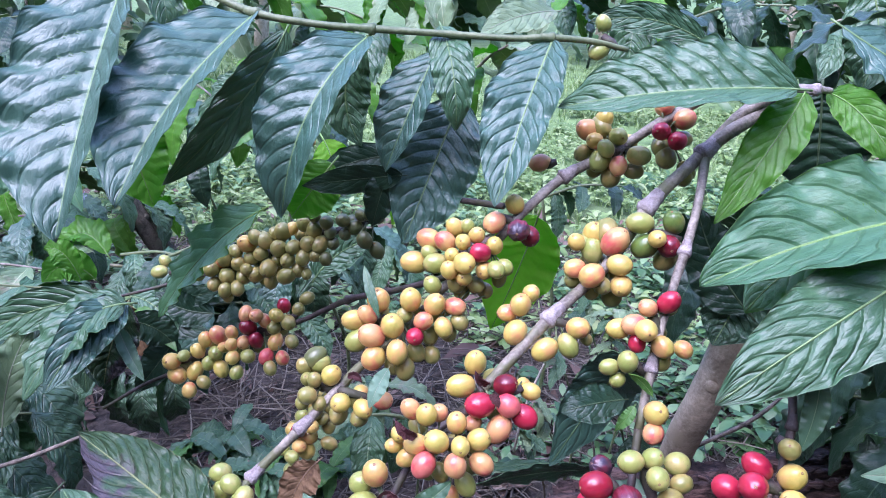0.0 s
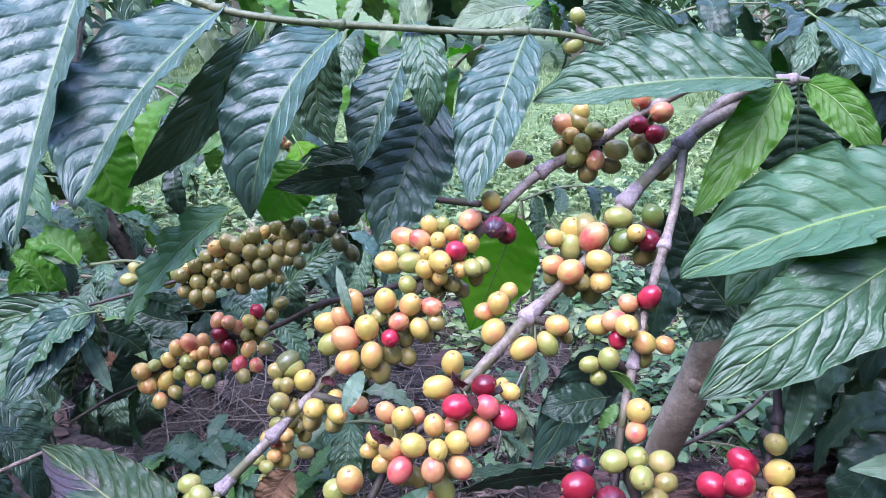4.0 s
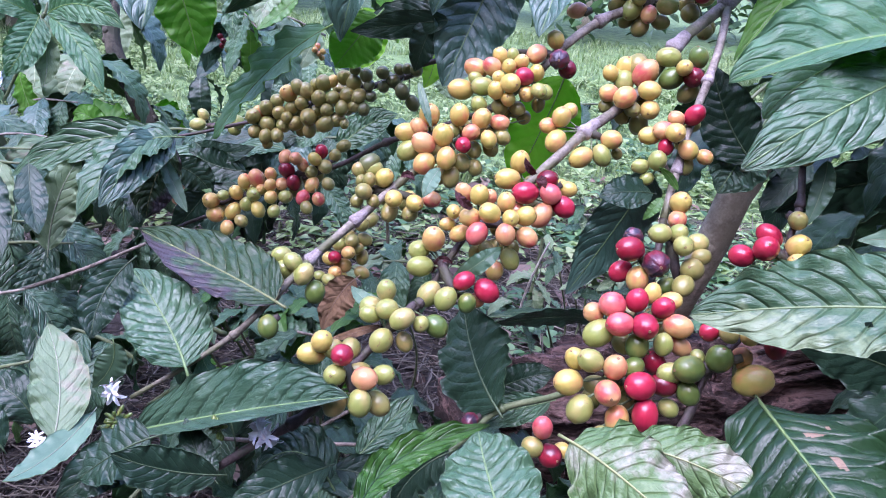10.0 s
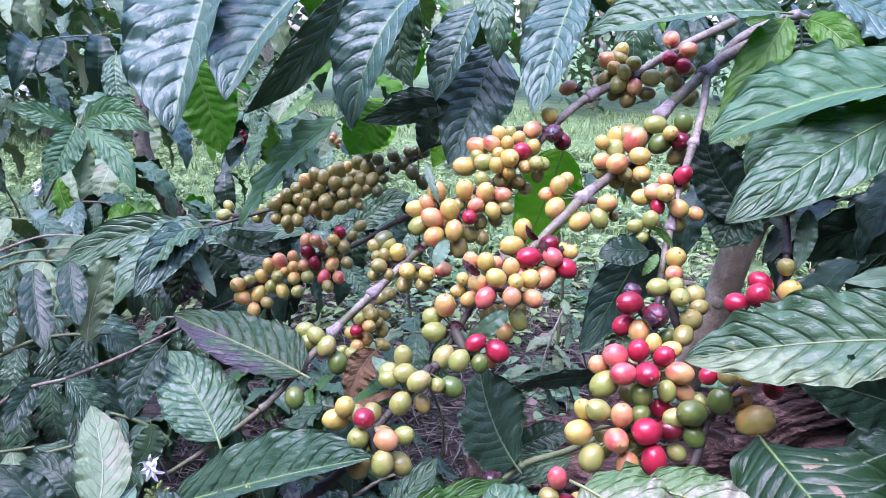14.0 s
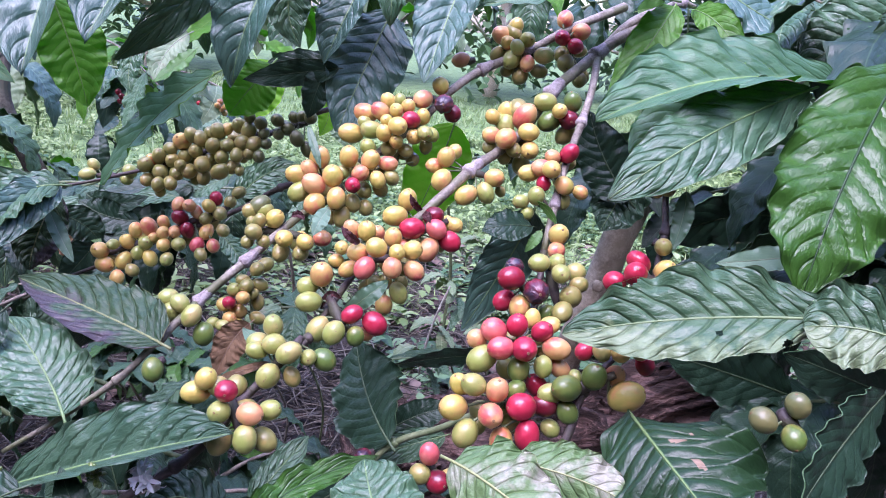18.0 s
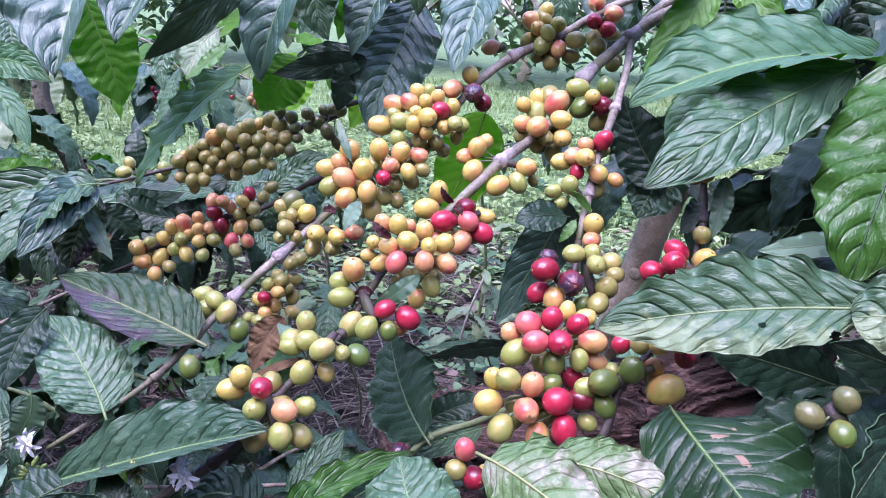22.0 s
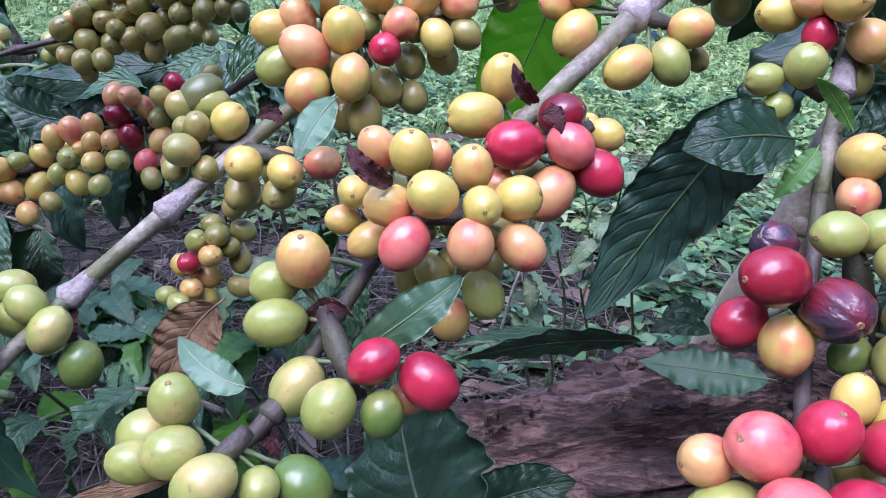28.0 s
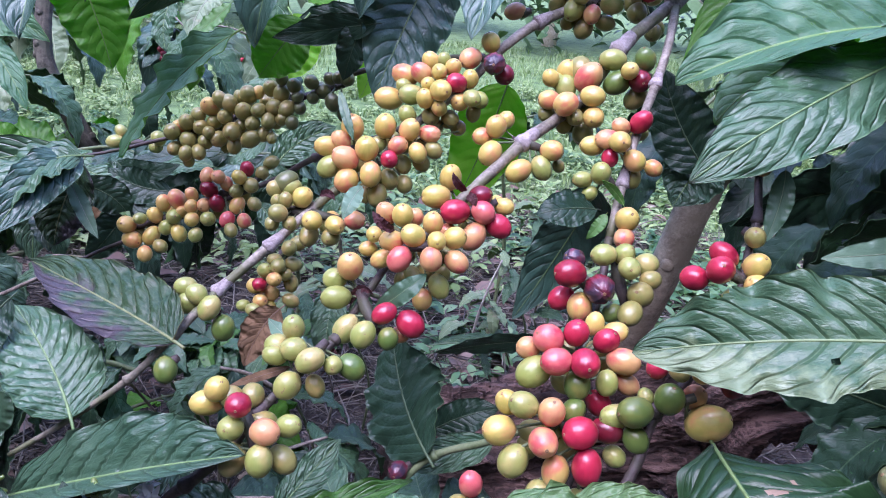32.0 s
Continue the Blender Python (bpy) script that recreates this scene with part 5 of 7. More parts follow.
cherry_cluster('dense ball of yellow and coral ripening coffee cherries', (0.020, 0.453, 0.694), (0.040, 0.453, 0.698), [
    (-27, 0, -7, 16.2, 'y'), (-18, 3, 8, 15.3, 'o'), (-7, -9, 12, 13.4, 'p'), (-2, 0, 18, 12.0, 'y'), (6, -2, 20, 9.5, 'l'),
    (4, -14, 14, 10.9, 'y'), (-2, -18, 7, 9.7, 'y'), (6, -25, 5, 14.2, 'y'), (15, -17, 9, 13.2, 'r'), (12, -9, 17, 11.0, 'y'),
    (23, -9, 11, 11.9, 'y'), (-12, -14, -1, 14.1, 'l'), (-3, -23, -1, 12.0, 'y'), (6, -22, -6, 10.9, 'y'), (18, -18, -2, 12.1, 'o'),
    (25, -25, 2, 11.6, 'l'), (30, -16, 0, 11.0, 'l'), (13, -15, -13, 10.7, 'v'), (18, -7, -20, 10.5, 'v'), (1, -15, -13, 12.7, 'v'),
    (-17, -5, 2, 10.4, 'l'), (27, -12, -9, 10.4, 'v')])
cherry_cluster('coral cherry, yellow cherry and a withered blackened one', (0.050, 0.463, 0.716), (0.061, 0.461, 0.712), [
    (-8, -8, 0, 14.4, 'p'), (4, 0, 10, 13.0, 'y'), (7, -17, -1, 15.0, 'b'), (14, -7, -8, 13.8, 'd')])
cherry_cluster('loose cluster of lime and olive coffee cherries', (-0.064, 0.402, 0.625), (-0.029, 0.392, 0.625), [
    (15, -4, 9, 13.4, 'y'), (6, 4, 12, 12.6, 'l', 9), (24, -20, 1, 12.7, 'y'), (38, -24, 1, 12.0, 'y'), (48, -16, 2, 12.1, 'p'),
    (-3, 1, 11, 10.5, 'v'), (0, -4, 5, 9.0, 'v'), (6, -9, 8, 9.6, 'v'), (4, -18, 3, 11.6, 'v'), (21, -13, -11, 12.7, 'v'),
    (35, -20, -8, 11.8, 'v'), (10, -15, -4, 9.6, 'v'), (-1, -12, -6, 9.6, 'v'), (12, 4, 1, 12.5, 'l'), (3, 5, 15, 13.9, 'k'),
    (18, 1, -7, 12.1, 'l'), (32, -1, -4, 11.3, 'y'), (0, 10, 1, 8.4, 'v'), (3, 8, -4, 11.1, 'k'), (30, -5, -7, 11.0, 'v')])
cherry_cluster('hanging tail of small tan coffee cherries with one red', (-0.083, 0.483, 0.560), (-0.098, 0.464, 0.515), [
    (-10, -20, -16, 11.5, 'r'), (-16, -13, -21, 11.6, 'o'), (1, -22, -10, 11.8, 'o'), (-5, -12, -26, 13.5, 'o'), (-8, -14, -7, 11.5, 'l'),
    (2, -14, -3, 12.4, 'v'), (10, -1, -6, 12.2, 'v'), (9, -4, -20, 12.3, 'v'), (6, -10, -11, 10.8, 'v'), (-9, -22, -28, 11.5, 'o'),
    (-12, -31, -31, 10.5, 'l'), (-14, -30, -43, 11.4, 'l'), (-22, -20, -34, 9.8, 'l'), (-6, -15, -36, 14.4, 'y'), (11, -13, -30, 11.7, 'v'),
    (-3, -5, -2, 10.8, 'v'), (8, -7, 9, 12.5, 'v'), (13, 2, 10, 12.7, 'v'), (-18, -2, -26, 10.8, 'v'), (-2, 2, -15, 11.2, 'l')])
cherry_cluster('group of hard green coffee cherries at a stem node', (-0.095, 0.357, 0.583), (-0.086, 0.354, 0.576), [
    (-11, 2, 5, 12.0, 'l', 9), (-1, -8, 6, 12.4, 'l', 4), (-7, -4, -2, 14.0, 'l', 9), (7, -12, 0, 13.1, 'l', 7), (14, -11, -12, 13.9, 'g', 6)])
cherry_cluster('single hard green coffee cherry hanging by a stem', (-0.099, 0.318, 0.564), (-0.102, 0.317, 0.562), [
    (-2, -4, -3, 13.7, 'g')])
cherry_cluster('cluster of lime coffee cherries with a pair of deep reds', (-0.002, 0.322, 0.609), (0.006, 0.312, 0.599), [
    (-7, 4, 15, 14.6, 'o', 12), (-15, 7, 6, 12.5, 'l', 9), (-13, 0, -1, 13.7, 'l', 9), (-6, -8, -14, 14.2, 'l', 7), (4, -20, -10, 13.5, 'l', 7),
    (16, -18, -12, 11.4, 'g', 6), (13, -13, -1, 11.4, 'r', 8), (26, -12, -6, 14.1, 'r', 4), (21, -7, -15, 9.8, 'p')])
cherry_cluster('loose cluster of pale lime coffee cherries with brown scars', (-0.016, 0.290, 0.597), (-0.027, 0.286, 0.584), [
    (-14, 4, 7, 12.2, 'l', 12), (-22, 6, -5, 13.0, 'l', 9), (-12, -4, 0, 12.6, 'l', 9), (-21, -3, -5, 10.3, 'l'), (-3, -11, -1, 12.4, 'l', 8),
    (7, -7, -5, 9.9, 'l', 0), (15, -2, -8, 13.1, 'g', 4), (-13, -12, -15, 14.0, 'l', 7), (-1, -7, -17, 10.3, 'v', 5)])
cherry_cluster('cluster of yellow, red and tan coffee cherries at a node', (-0.045, 0.268, 0.571), (-0.039, 0.260, 0.559), [
    (-14, 2, 11, 12.8, 'y', 1), (-20, 5, 1, 13.6, 'y', 9), (-1, -9, 11, 12.7, 'r', 0), (-4, -11, 0, 12.8, 'l'), (12, -14, 2, 13.0, 'p', 3),
    (20, -4, -1, 11.6, 'l', 2), (11, -20, -9, 13.5, 'l', 6), (19, -11, -14, 12.7, 'v'), (-3, -13, -16, 13.7, 'v', 7), (-8, 4, 6, 11.8, 'v'),
    (0, 10, 4, 12.1, 'v'), (-6, 4, -12, 12.1, 'v'), (6, 4, -6, 12.3, 'v'), (18, -6, -18, 11.7, 'v'), (-8, -3, -19, 12.8, 'v')])
cherry_cluster('dense cluster of red, coral and yellow ripe coffee cherries', (0.031, 0.365, 0.637), (0.060, 0.374, 0.648), [
    (6, 17, 22, 13.7, 'y', 12), (-1, 5, 14, 14.2, 'y', 9), (10, -6, 10, 15.3, 'r', 9), (23, 6, 16, 13.5, 'd', 2), (25, -6, 11, 13.3, 'r2', 4),
    (34, -3, 3, 14.4, 'r', 4), (21, -9, -2, 14.4, 'p', 7), (37, 11, 10, 10.7, 'y', 3), (33, 18, 10, 8.6, 'y'), (7, -5, -2, 9.9, 'p'),
    (18, 13, -6, 12.3, 'v'), (29, 18, -5, 11.7, 'v'), (16, 29, 5, 12.8, 'v')])
cherry_cluster('dense ball of yellow, peach and coral coffee cherries', (0.011, 0.347, 0.630), (0.032, 0.349, 0.629), [
    (-6, 8, 14, 11.7, 'p', 11), (3, 1, 16, 12.4, 'y', 12), (9, 8, 13, 10.5, 'p', 12), (19, -1, 14, 12.1, 'o', 12), (-1, -11, 6, 12.0, 'o', 9),
    (10, -14, 11, 13.1, 'y', 10), (22, -14, 9, 10.9, 'y', 0), (31, -7, 9, 12.7, 'y', 2), (-11, -2, 5, 9.5, 'y', 0), (-14, 0, -4, 9.2, 'y', 9),
    (-6, -5, -7, 11.1, 'o', 8), (4, -18, -1, 13.5, 'r2', 7), (20, -19, 1, 12.7, 'p', 6), (33, -12, -2, 12.4, 'p', 4), (25, -9, -18, 12.2, 'l', 5),
    (11, -5, -15, 9.9, 'v'), (17, -10, -26, 12.0, 'o', 6), (-3, 15, -1, 11.5, 'v'), (6, 9, -9, 11.3, 'v'), (17, 10, -7, 11.3, 'v'),
    (28, 8, -7, 11.2, 'v'), (16, 3, -16, 10.7, 'v'), (5, 3, -21, 9.7, 'v'), (26, 5, -17, 10.4, 'v')])
cherry_cluster('small groups of yellow coffee cherries either side of a node', (0.074, 0.408, 0.677), (0.083, 0.404, 0.676), [
    (-14, -3, 8, 13.7, 'o', 12), (-8, 9, 10, 11.4, 'y', 1), (-21, 0, 1, 11.6, 'o', 9), (-16, -10, -6, 14.1, 'y', 7), (1, -13, -14, 14.1, 'y', 8),
    (14, -10, -12, 13.1, 'l', 5), (19, -7, -2, 13.7, 'o', 3), (25, -1, -12, 7.7, 'v')])
cherry_cluster('cluster of yellow and coral coffee cherries on a grey stem', (0.102, 0.441, 0.694), (0.116, 0.441, 0.698), [
    (-10, 4, 16, 11.6, 'y', 11), (1, 11, 19, 16.1, 'y', 12), (12, 0, 19, 17.4, 'p', 1), (-11, -11, 5, 12.8, 'o', 9), (-2, -20, 5, 15.3, 'o', 8),
    (14, -14, 10, 13.9, 'y', 3), (5, -15, -3, 11.7, 'v'), (16, -16, -2, 14.0, 'o'), (13, -5, -14, 14.4, 'v'), (0, -8, -9, 11.1, 'v'),
    (-11, -7, -4, 11.0, 'v'), (-5, 7, 14, 10.7, 'l'), (0, 5, 11, 14.7, 'l'), (8, 9, 22, 16.2, 'v'), (-1, 10, 1, 12.1, 'v'),
    (7, 10, -1, 14.7, 'v'), (9, 8, -6, 11.0, 'v'), (16, 7, -2, 13.2, 'v'), (13, -3, -15, 13.2, 'v'), (5, 5, -12, 10.3, 'k')])
cherry_cluster('green, yellow and dark crimson coffee cherries at a node', (0.137, 0.444, 0.719), (0.148, 0.442, 0.717), [
    (-9, 2, 5, 14.3, 'l'), (10, 1, 7, 14.3, 'g'), (-1, -13, 1, 11.6, 'y'), (-5, -2, -8, 15.1, 'g'), (7, -8, -5, 14.6, 'd'),
    (8, 0, -16, 14.5, 'v')])
cherry_cluster('cluster of coral, yellow and red coffee cherries round a stem', (0.131, 0.396, 0.690), (0.135, 0.388, 0.677), [
    (8, -1, 7, 12.8, 'r', 1), (-3, -3, 4, 10.9, 'p', 10), (-11, -12, -2, 12.5, 'p', 9), (-6, -20, -1, 12.9, 'y', 0), (-18, -8, -7, 12.5, 'y', 9),
    (-9, -16, -11, 10.2, 'r', 6), (4, -18, -11, 12.7, 'y', 4), (17, -10, -16, 10.6, 'o', 4), (6, -13, -22, 10.3, 'v', 6), (5, 1, -12, 10.8, 'v'),
    (10, 8, -1, 10.2, 'v')])
cherry_cluster('three lime-yellow coffee cherries', (0.120, 0.379, 0.668), (0.124, 0.378, 0.665), [
    (-3, -7, 4, 12.5, 'l', 12), (-12, -5, -1, 9.9, 'l', 9), (-7, -6, -8, 9.0, 'l', 8)])
cherry_cluster('yellow coffee cherry with a red one behind it', (0.130, 0.361, 0.650), (0.131, 0.359, 0.643), [
    (1, -6, 3, 13.9, 'y'), (0, -11, -6, 11.8, 'p')])
cherry_cluster('cluster of wrinkled maroon and red overripe coffee cherries', (0.107, 0.327, 0.630), (0.114, 0.324, 0.621), [
    (-5, 1, 8, 11.9, 'b', 10), (-8, -10, 5, 15.4, 'd2', 9), (-9, -2, -12, 13.3, 'r', 8), (-1, -11, -12, 13.7, 'o', 6), (7, -12, -1, 16.1, 'b', 0)])
cherry_cluster('cluster of lime coffee cherries beside overripe ones', (0.124, 0.334, 0.636), (0.130, 0.326, 0.618), [
    (-8, -6, 6, 12.5, 'l'), (3, -2, 6, 11.3, 'l'), (4, -13, 3, 12.4, 'l'), (17, 5, -1, 12.9, 'l'), (12, -12, -11, 14.5, 'v'),
    (18, -4, -6, 10.7, 'v'), (6, -22, -17, 12.9, 'v'), (-1, -15, -21, 10.5, 'g')])
cherry_cluster('cluster of bright crimson and coral ripe coffee cherries', (0.103, 0.285, 0.609), (0.104, 0.279, 0.599), [
    (-24, -4, 3, 11.4, 'p', 9), (-16, -7, 10, 14.4, 'r2', 10), (-4, -5, 13, 12.8, 'r', 12), (10, -4, 10, 12.4, 'r', 1), (-13, -18, 5, 13.6, 'r2', 9),
    (-1, -19, 6, 14.3, 'r', 0), (18, -9, 3, 13.3, 'p', 3), (6, 6, 13, 9.9, 'y'), (15, 3, 11, 10.9, 'y', 2), (-21, -11, -5, 15.0, 'l', 8),
    (-2, -16, -7, 12.8, 'g', 6), (11, -15, -5, 11.2, 'l', 6), (22, -7, -9, 10.9, 'p', 4), (10, -11, -18, 12.5, 'r'), (-4, 6, -2, 12.9, 'v'),
    (10, 8, -3, 13.0, 'v'), (-5, 0, -15, 12.4, 'v'), (17, 6, -8, 12.4, 'v')])
cherry_cluster('heavy cluster of red, coral, lime and green coffee cherries', (0.096, 0.263, 0.587), (0.107, 0.258, 0.578), [
    (-25, 0, 7, 11.7, 'y', 11), (-19, -7, 11, 13.0, 'l', 10), (-7, -9, 10, 12.9, 'p', 12), (4, 0, 6, 11.1, 'g'), (-28, -8, -2, 14.7, 'y', 9),
    (-10, -17, 0, 13.8, 'p', 0), (5, -15, 5, 15.3, 'r', 9), (18, -7, 2, 12.0, 'd', 3), (-21, -14, -13, 14.1, 'l', 7), (-3, -17, -14, 13.4, 'o', 6),
    (9, -20, -8, 14.0, 'r', 6), (-9, -19, -25, 13.0, 'l', 6), (23, -8, -10, 10.5, 'l', 4), (9, -15, -31, 12.7, 'l', 6), (-11, 4, -10, 12.5, 'v'),
    (5, 5, -16, 12.6, 'v'), (-2, 7, -8, 12.1, 'l'), (11, 4, -18, 12.1, 'v'), (-13, 3, -17, 11.6, 'v')])
cherry_cluster('green coffee cherries and one large golden-orange cherry', (0.124, 0.260, 0.594), (0.144, 0.255, 0.608), [
    (-7, -2, 1, 12.2, 'l', 9), (-1, -8, 8, 14.9, 'g', 9), (13, -5, 14, 14.0, 'g', 12), (25, 0, 13, 11.4, 'p', 1), (30, -8, 6, 17.0, 'y', 2),
    (2, -7, -6, 12.1, 'g', 5), (6, 4, 9, 7.4, 'l')])
cherry_cluster('crimson and tan coffee cherries sheltered under a leaf', (0.139, 0.267, 0.621), (0.158, 0.262, 0.623), [
    (-7, -4, -3, 10.3, 'r'), (0, -10, 0, 9.9, 'v'), (9, -12, 1, 10.7, 'y'), (18, -14, 3, 9.0, 'v'), (24, -8, -6, 10.9, 'd')])
cherry_cluster('two crimson coffee cherries and a scarred one near the ground leaves', (0.058, 0.249, 0.554), (0.061, 0.248, 0.551), [
    (0, -5, 10, 11.3, 'r2'), (5, -9, -3, 13.0, 'd2'), (-4, -8, 0, 11.3, 'v'), (12, -1, -5, 9.3, 'y')])
cherry_cluster('cluster of glossy red and yellow coffee cherries on a thin stem', (0.177, 0.321, 0.642), (0.183, 0.320, 0.638), [
    (-9, -9, 4, 14.7, 'r'), (-5, 1, 8, 13.1, 'r'), (-17, 0, -5, 13.8, 'r'), (11, 0, 4, 13.7, 'y'), (10, -10, -3, 13.5, 'y'),
    (0, -10, -10, 12.3, 'l')])
cherry_cluster('green coffee cherry at a stem node', (0.184, 0.327, 0.660), (0.186, 0.326, 0.659), [
    (1, -4, 0, 11.0, 'v')])
cherry_cluster('green coffee cherry tucked under a leaf', (0.188, 0.347, 0.690), (0.189, 0.347, 0.692), [
    (-1, -6, 2, 11.9, 'v'), (-3, 1, -2, 9.4, 'v')])
cherry_cluster('three hard green coffee cherries among leaves', (0.192, 0.179, 0.634), (0.194, 0.178, 0.632), [
    (-11, -3, 0, 11.4, 'k'), (2, -2, 7, 10.8, 'k'), (0, -8, -4, 10.4, 'g')])
cherry_cluster('cluster of olive, peach and coral coffee cherries on a grey stem', (0.115, 0.502, 0.755), (0.123, 0.501, 0.754), [
    (-16, 6, 10, 16.0, 'p'), (-6, 6, 18, 12.1, 'y'), (-12, -4, 5, 11.9, 'o'), (2, -6, 9, 12.7, 'l'), (-6, -14, 3, 11.7, 'l'),
    (-8, -8, -6, 15.4, 'l'), (-19, 0, -4, 11.2, 'v'), (3, -14, -8, 12.7, 'p'), (15, -13, -1, 14.0, 'l'), (0, -6, -18, 13.8, 'v'),
    (14, -5, -13, 12.1, 'v'), (-10, 0, -15, 11.3, 'v'), (-8, 6, 12, 14.7, 'v'), (-7, 8, 17, 11.1, 'y'), (-4, 8, 8, 11.1, 'l'),
    (-6, 10, 1, 11.1, 'y'), (-16, 2, -3, 10.3, 'v'), (4, 5, -8, 11.9, 'v'), (11, 8, 2, 13.1, 'y'), (0, -2, -15, 12.7, 'v')])
cherry_cluster('small cluster of red and coral coffee cherries', (0.150, 0.510, 0.766), (0.153, 0.509, 0.761), [
    (-3, 5, 16, 14.4, 'p'), (-6, -11, 2, 12.8, 'r'), (10, 1, 8, 14.9, 'p'), (4, -14, -3, 13.2, 'r'), (0, -6, -16, 14.8, 'v'),
    (12, -9, -27, 13.1, 'v'), (2, 9, 1, 12.1, 'v'), (11, 6, -6, 12.5, 'v'), (-3, 0, -10, 13.7, 'v'), (14, -6, -24, 12.1, 'v')])
cherry_cluster('single coral coffee cherry on a thin stem', (0.076, 0.498, 0.744), (0.073, 0.498, 0.743), [
    (-7, 0, 0, 12.9, 'p')])
cherry_cluster('three pale green young coffee cherries', (-0.240, 0.593, 0.604), (-0.230, 0.593, 0.605), [
    (-13, 0, 0, 13.3, 'l'), (26, -2, 7, 13.3, 'l'), (21, 3, -2, 12.5, 'l'), (-10, 7, 8, 11.4, 'l')])
cherry_cluster('small cluster of coral coffee cherries on a shrub behind', (-0.312, 1.164, 0.595), (-0.270, 1.162, 0.599), [
    (-1, -19, 0, 11.1, 'p'), (7, -21, -5, 11.1, 'p'), (16, -20, 4, 11.0, 'p'), (5, -18, 8, 11.0, 'r'), (26, -24, 0, 11.0, 'p'),
    (36, -24, 9, 11.0, 'o'), (41, -19, 2, 11.1, 'p'), (49, -23, 7, 11.0, 'o'), (38, -14, 14, 11.1, 'p'), (32, -17, -3, 11.1, 'p'),
    (45, -13, -4, 11.2, 'o'), (-4, -17, -9, 11.1, 'r')])
cherry_cluster('small cluster of dark coffee cherries on a shrub behind', (-0.419, 1.122, 0.604), (-0.400, 1.117, 0.594), [
    (-3, -12, 9, 10.6, 'd'), (5, -20, 4, 10.6, 'd'), (12, -21, -9, 10.6, 'v'), (23, -25, -10, 10.6, 'v'), (20, 4, 19, 10.8, 'd'),
    (14, -23, 0, 10.6, 'v'), (2, -18, -4, 10.6, 'd')])
cherry_cluster('dried black coffee cherry', (0.027, 0.305, 0.521), (0.025, 0.304, 0.520), [
    (-3, -3, 0, 11.3, 'b')])
cherry_cluster('two pale green coffee cherries at the branch tip', (0.108, 0.533, 0.820), (0.112, 0.532, 0.817), [
    (-3, 3, 10, 11.1, 'l'), (-5, -3, -7, 12.6, 'l')])
# ---- sprays of leaves behind and beside ----
SPARE = {}


def spare_leaf(kind, variant):
    """A leaf 10 cm long along +y, hanging at its end, shared by the shrubs behind."""
    if (kind, variant) not in SPARE:
        sag = (0.012, 0.02, 0.03, 0.006)[variant % 4]
        verts, faces, slots, uv, rib, up, length = leaf_blade((0, 0, 0), (0.004 * (variant % 3 - 1), 0.05, sag * 0.5), (0, 0.098, -sag), (0, 0.1, 1), 0.042 + 0.003 * (variant % 3), 10 + 6 * (variant % 3), 1.2, 500 + variant, 48, 4, 1.2)
        SPARE[kind, variant] = mesh_of("spare_leaf", verts, faces, LEAF[kind], slots, uv)
    return SPARE[kind, variant]


def spray(start, end, pairs, size, kinds, seed, droop=35, rooted=False, label="leafy coffee twig with drooping ribbed leaves", stem=0.0022, name="coffee_twig", category="branch", group="twigs behind the fruit"):
    """A twig from start to end with pairs of leaves. size: the leaf's length in metres."""
    rng = np.random.default_rng(seed)
    a, b = np.array(start), np.array(end)
    ob = thing(name, a, label, category, group)
    sagging = np.array([0, 0, -0.08 * np.linalg.norm(b - a)])
    line = smooth_line([np.zeros(3), (b - a) * 0.5 - sagging, b - a], 6)
    v, f = tube(line, np.linspace(stem, stem * 0.5, len(line)), 7, 0.05, seed)
    if rooted:
        foot = np.array([0.02, 0.06, ground_height(a[0] + 0.02, a[1] + 0.06) - a[2] - 0.01])
        rise = smooth_line([foot, foot * 0.5 + np.array([0.02, 0.015, 0]), np.zeros(3)], 6)
        v, f = join(tube(rise, np.linspace(stem * 1.6, stem, len(rise)), 7, 0.05, seed), (v, f))
    part("stem", mesh_of("stem", v, f, [GREENSTEM if seed % 3 else BARK]), ob)
    flat = b - a
    ang = math.atan2(flat[1], flat[0])
    for i in range(pairs):
        p = line[int((len(line) - 1) * (i + 0.6) / pairs)]
        turn = (i % 2) * 0.5
        for s in (-1, 1):
            k = kinds[int(rng.integers(0, len(kinds)))]
            L = size * rng.uniform(0.75, 1.15) / 0.1
            yaw = ang - math.pi / 2 + s * (0.95 + rng.uniform(-0.3, 0.3)) + turn * s
            m = Matrix.Translation(p) @ Matrix.Rotation(yaw, 4, "Z") @ Matrix.Rotation(-radians(droop + rng.uniform(-25, 30)), 4, "X") @ Matrix.Rotation(rng.uniform(-0.6, 0.6), 4, "Y") @ Matrix.Diagonal((L, L, L, 1))
            part("leaf", spare_leaf(k, int(rng.integers(0, 4))), ob, at=m)
    k = kinds[0]
    L = size / 0.1
    part("leaf", spare_leaf(k, 1), ob, at=Matrix.Translation(line[-1]) @ Matrix.Rotation(ang - math.pi / 2, 4, "Z") @ Matrix.Rotation(-radians(droop), 4, "X") @ Matrix.Diagonal((L, L, L, 1)))
    return ob


spray((-0.717, 0.746, 0.439), (-0.424, 0.693, 0.531), 4, 0.110, ('ribbed', 'ribbed', 'mid'), 31, 45)
spray((-0.655, 0.634, 0.398), (-0.397, 0.579, 0.493), 4, 0.100, ('ribbed', 'ribbed', 'dark'), 32, 50)
spray((-0.554, 0.531, 0.376), (-0.376, 0.500, 0.468), 3, 0.090, ('ribbed', 'mid', 'dark'), 33, 45)
spray((-0.470, 0.406, 0.391), (-0.341, 0.395, 0.457), 3, 0.090, ('ribbed', 'ribbed', 'pale'), 34, 45)
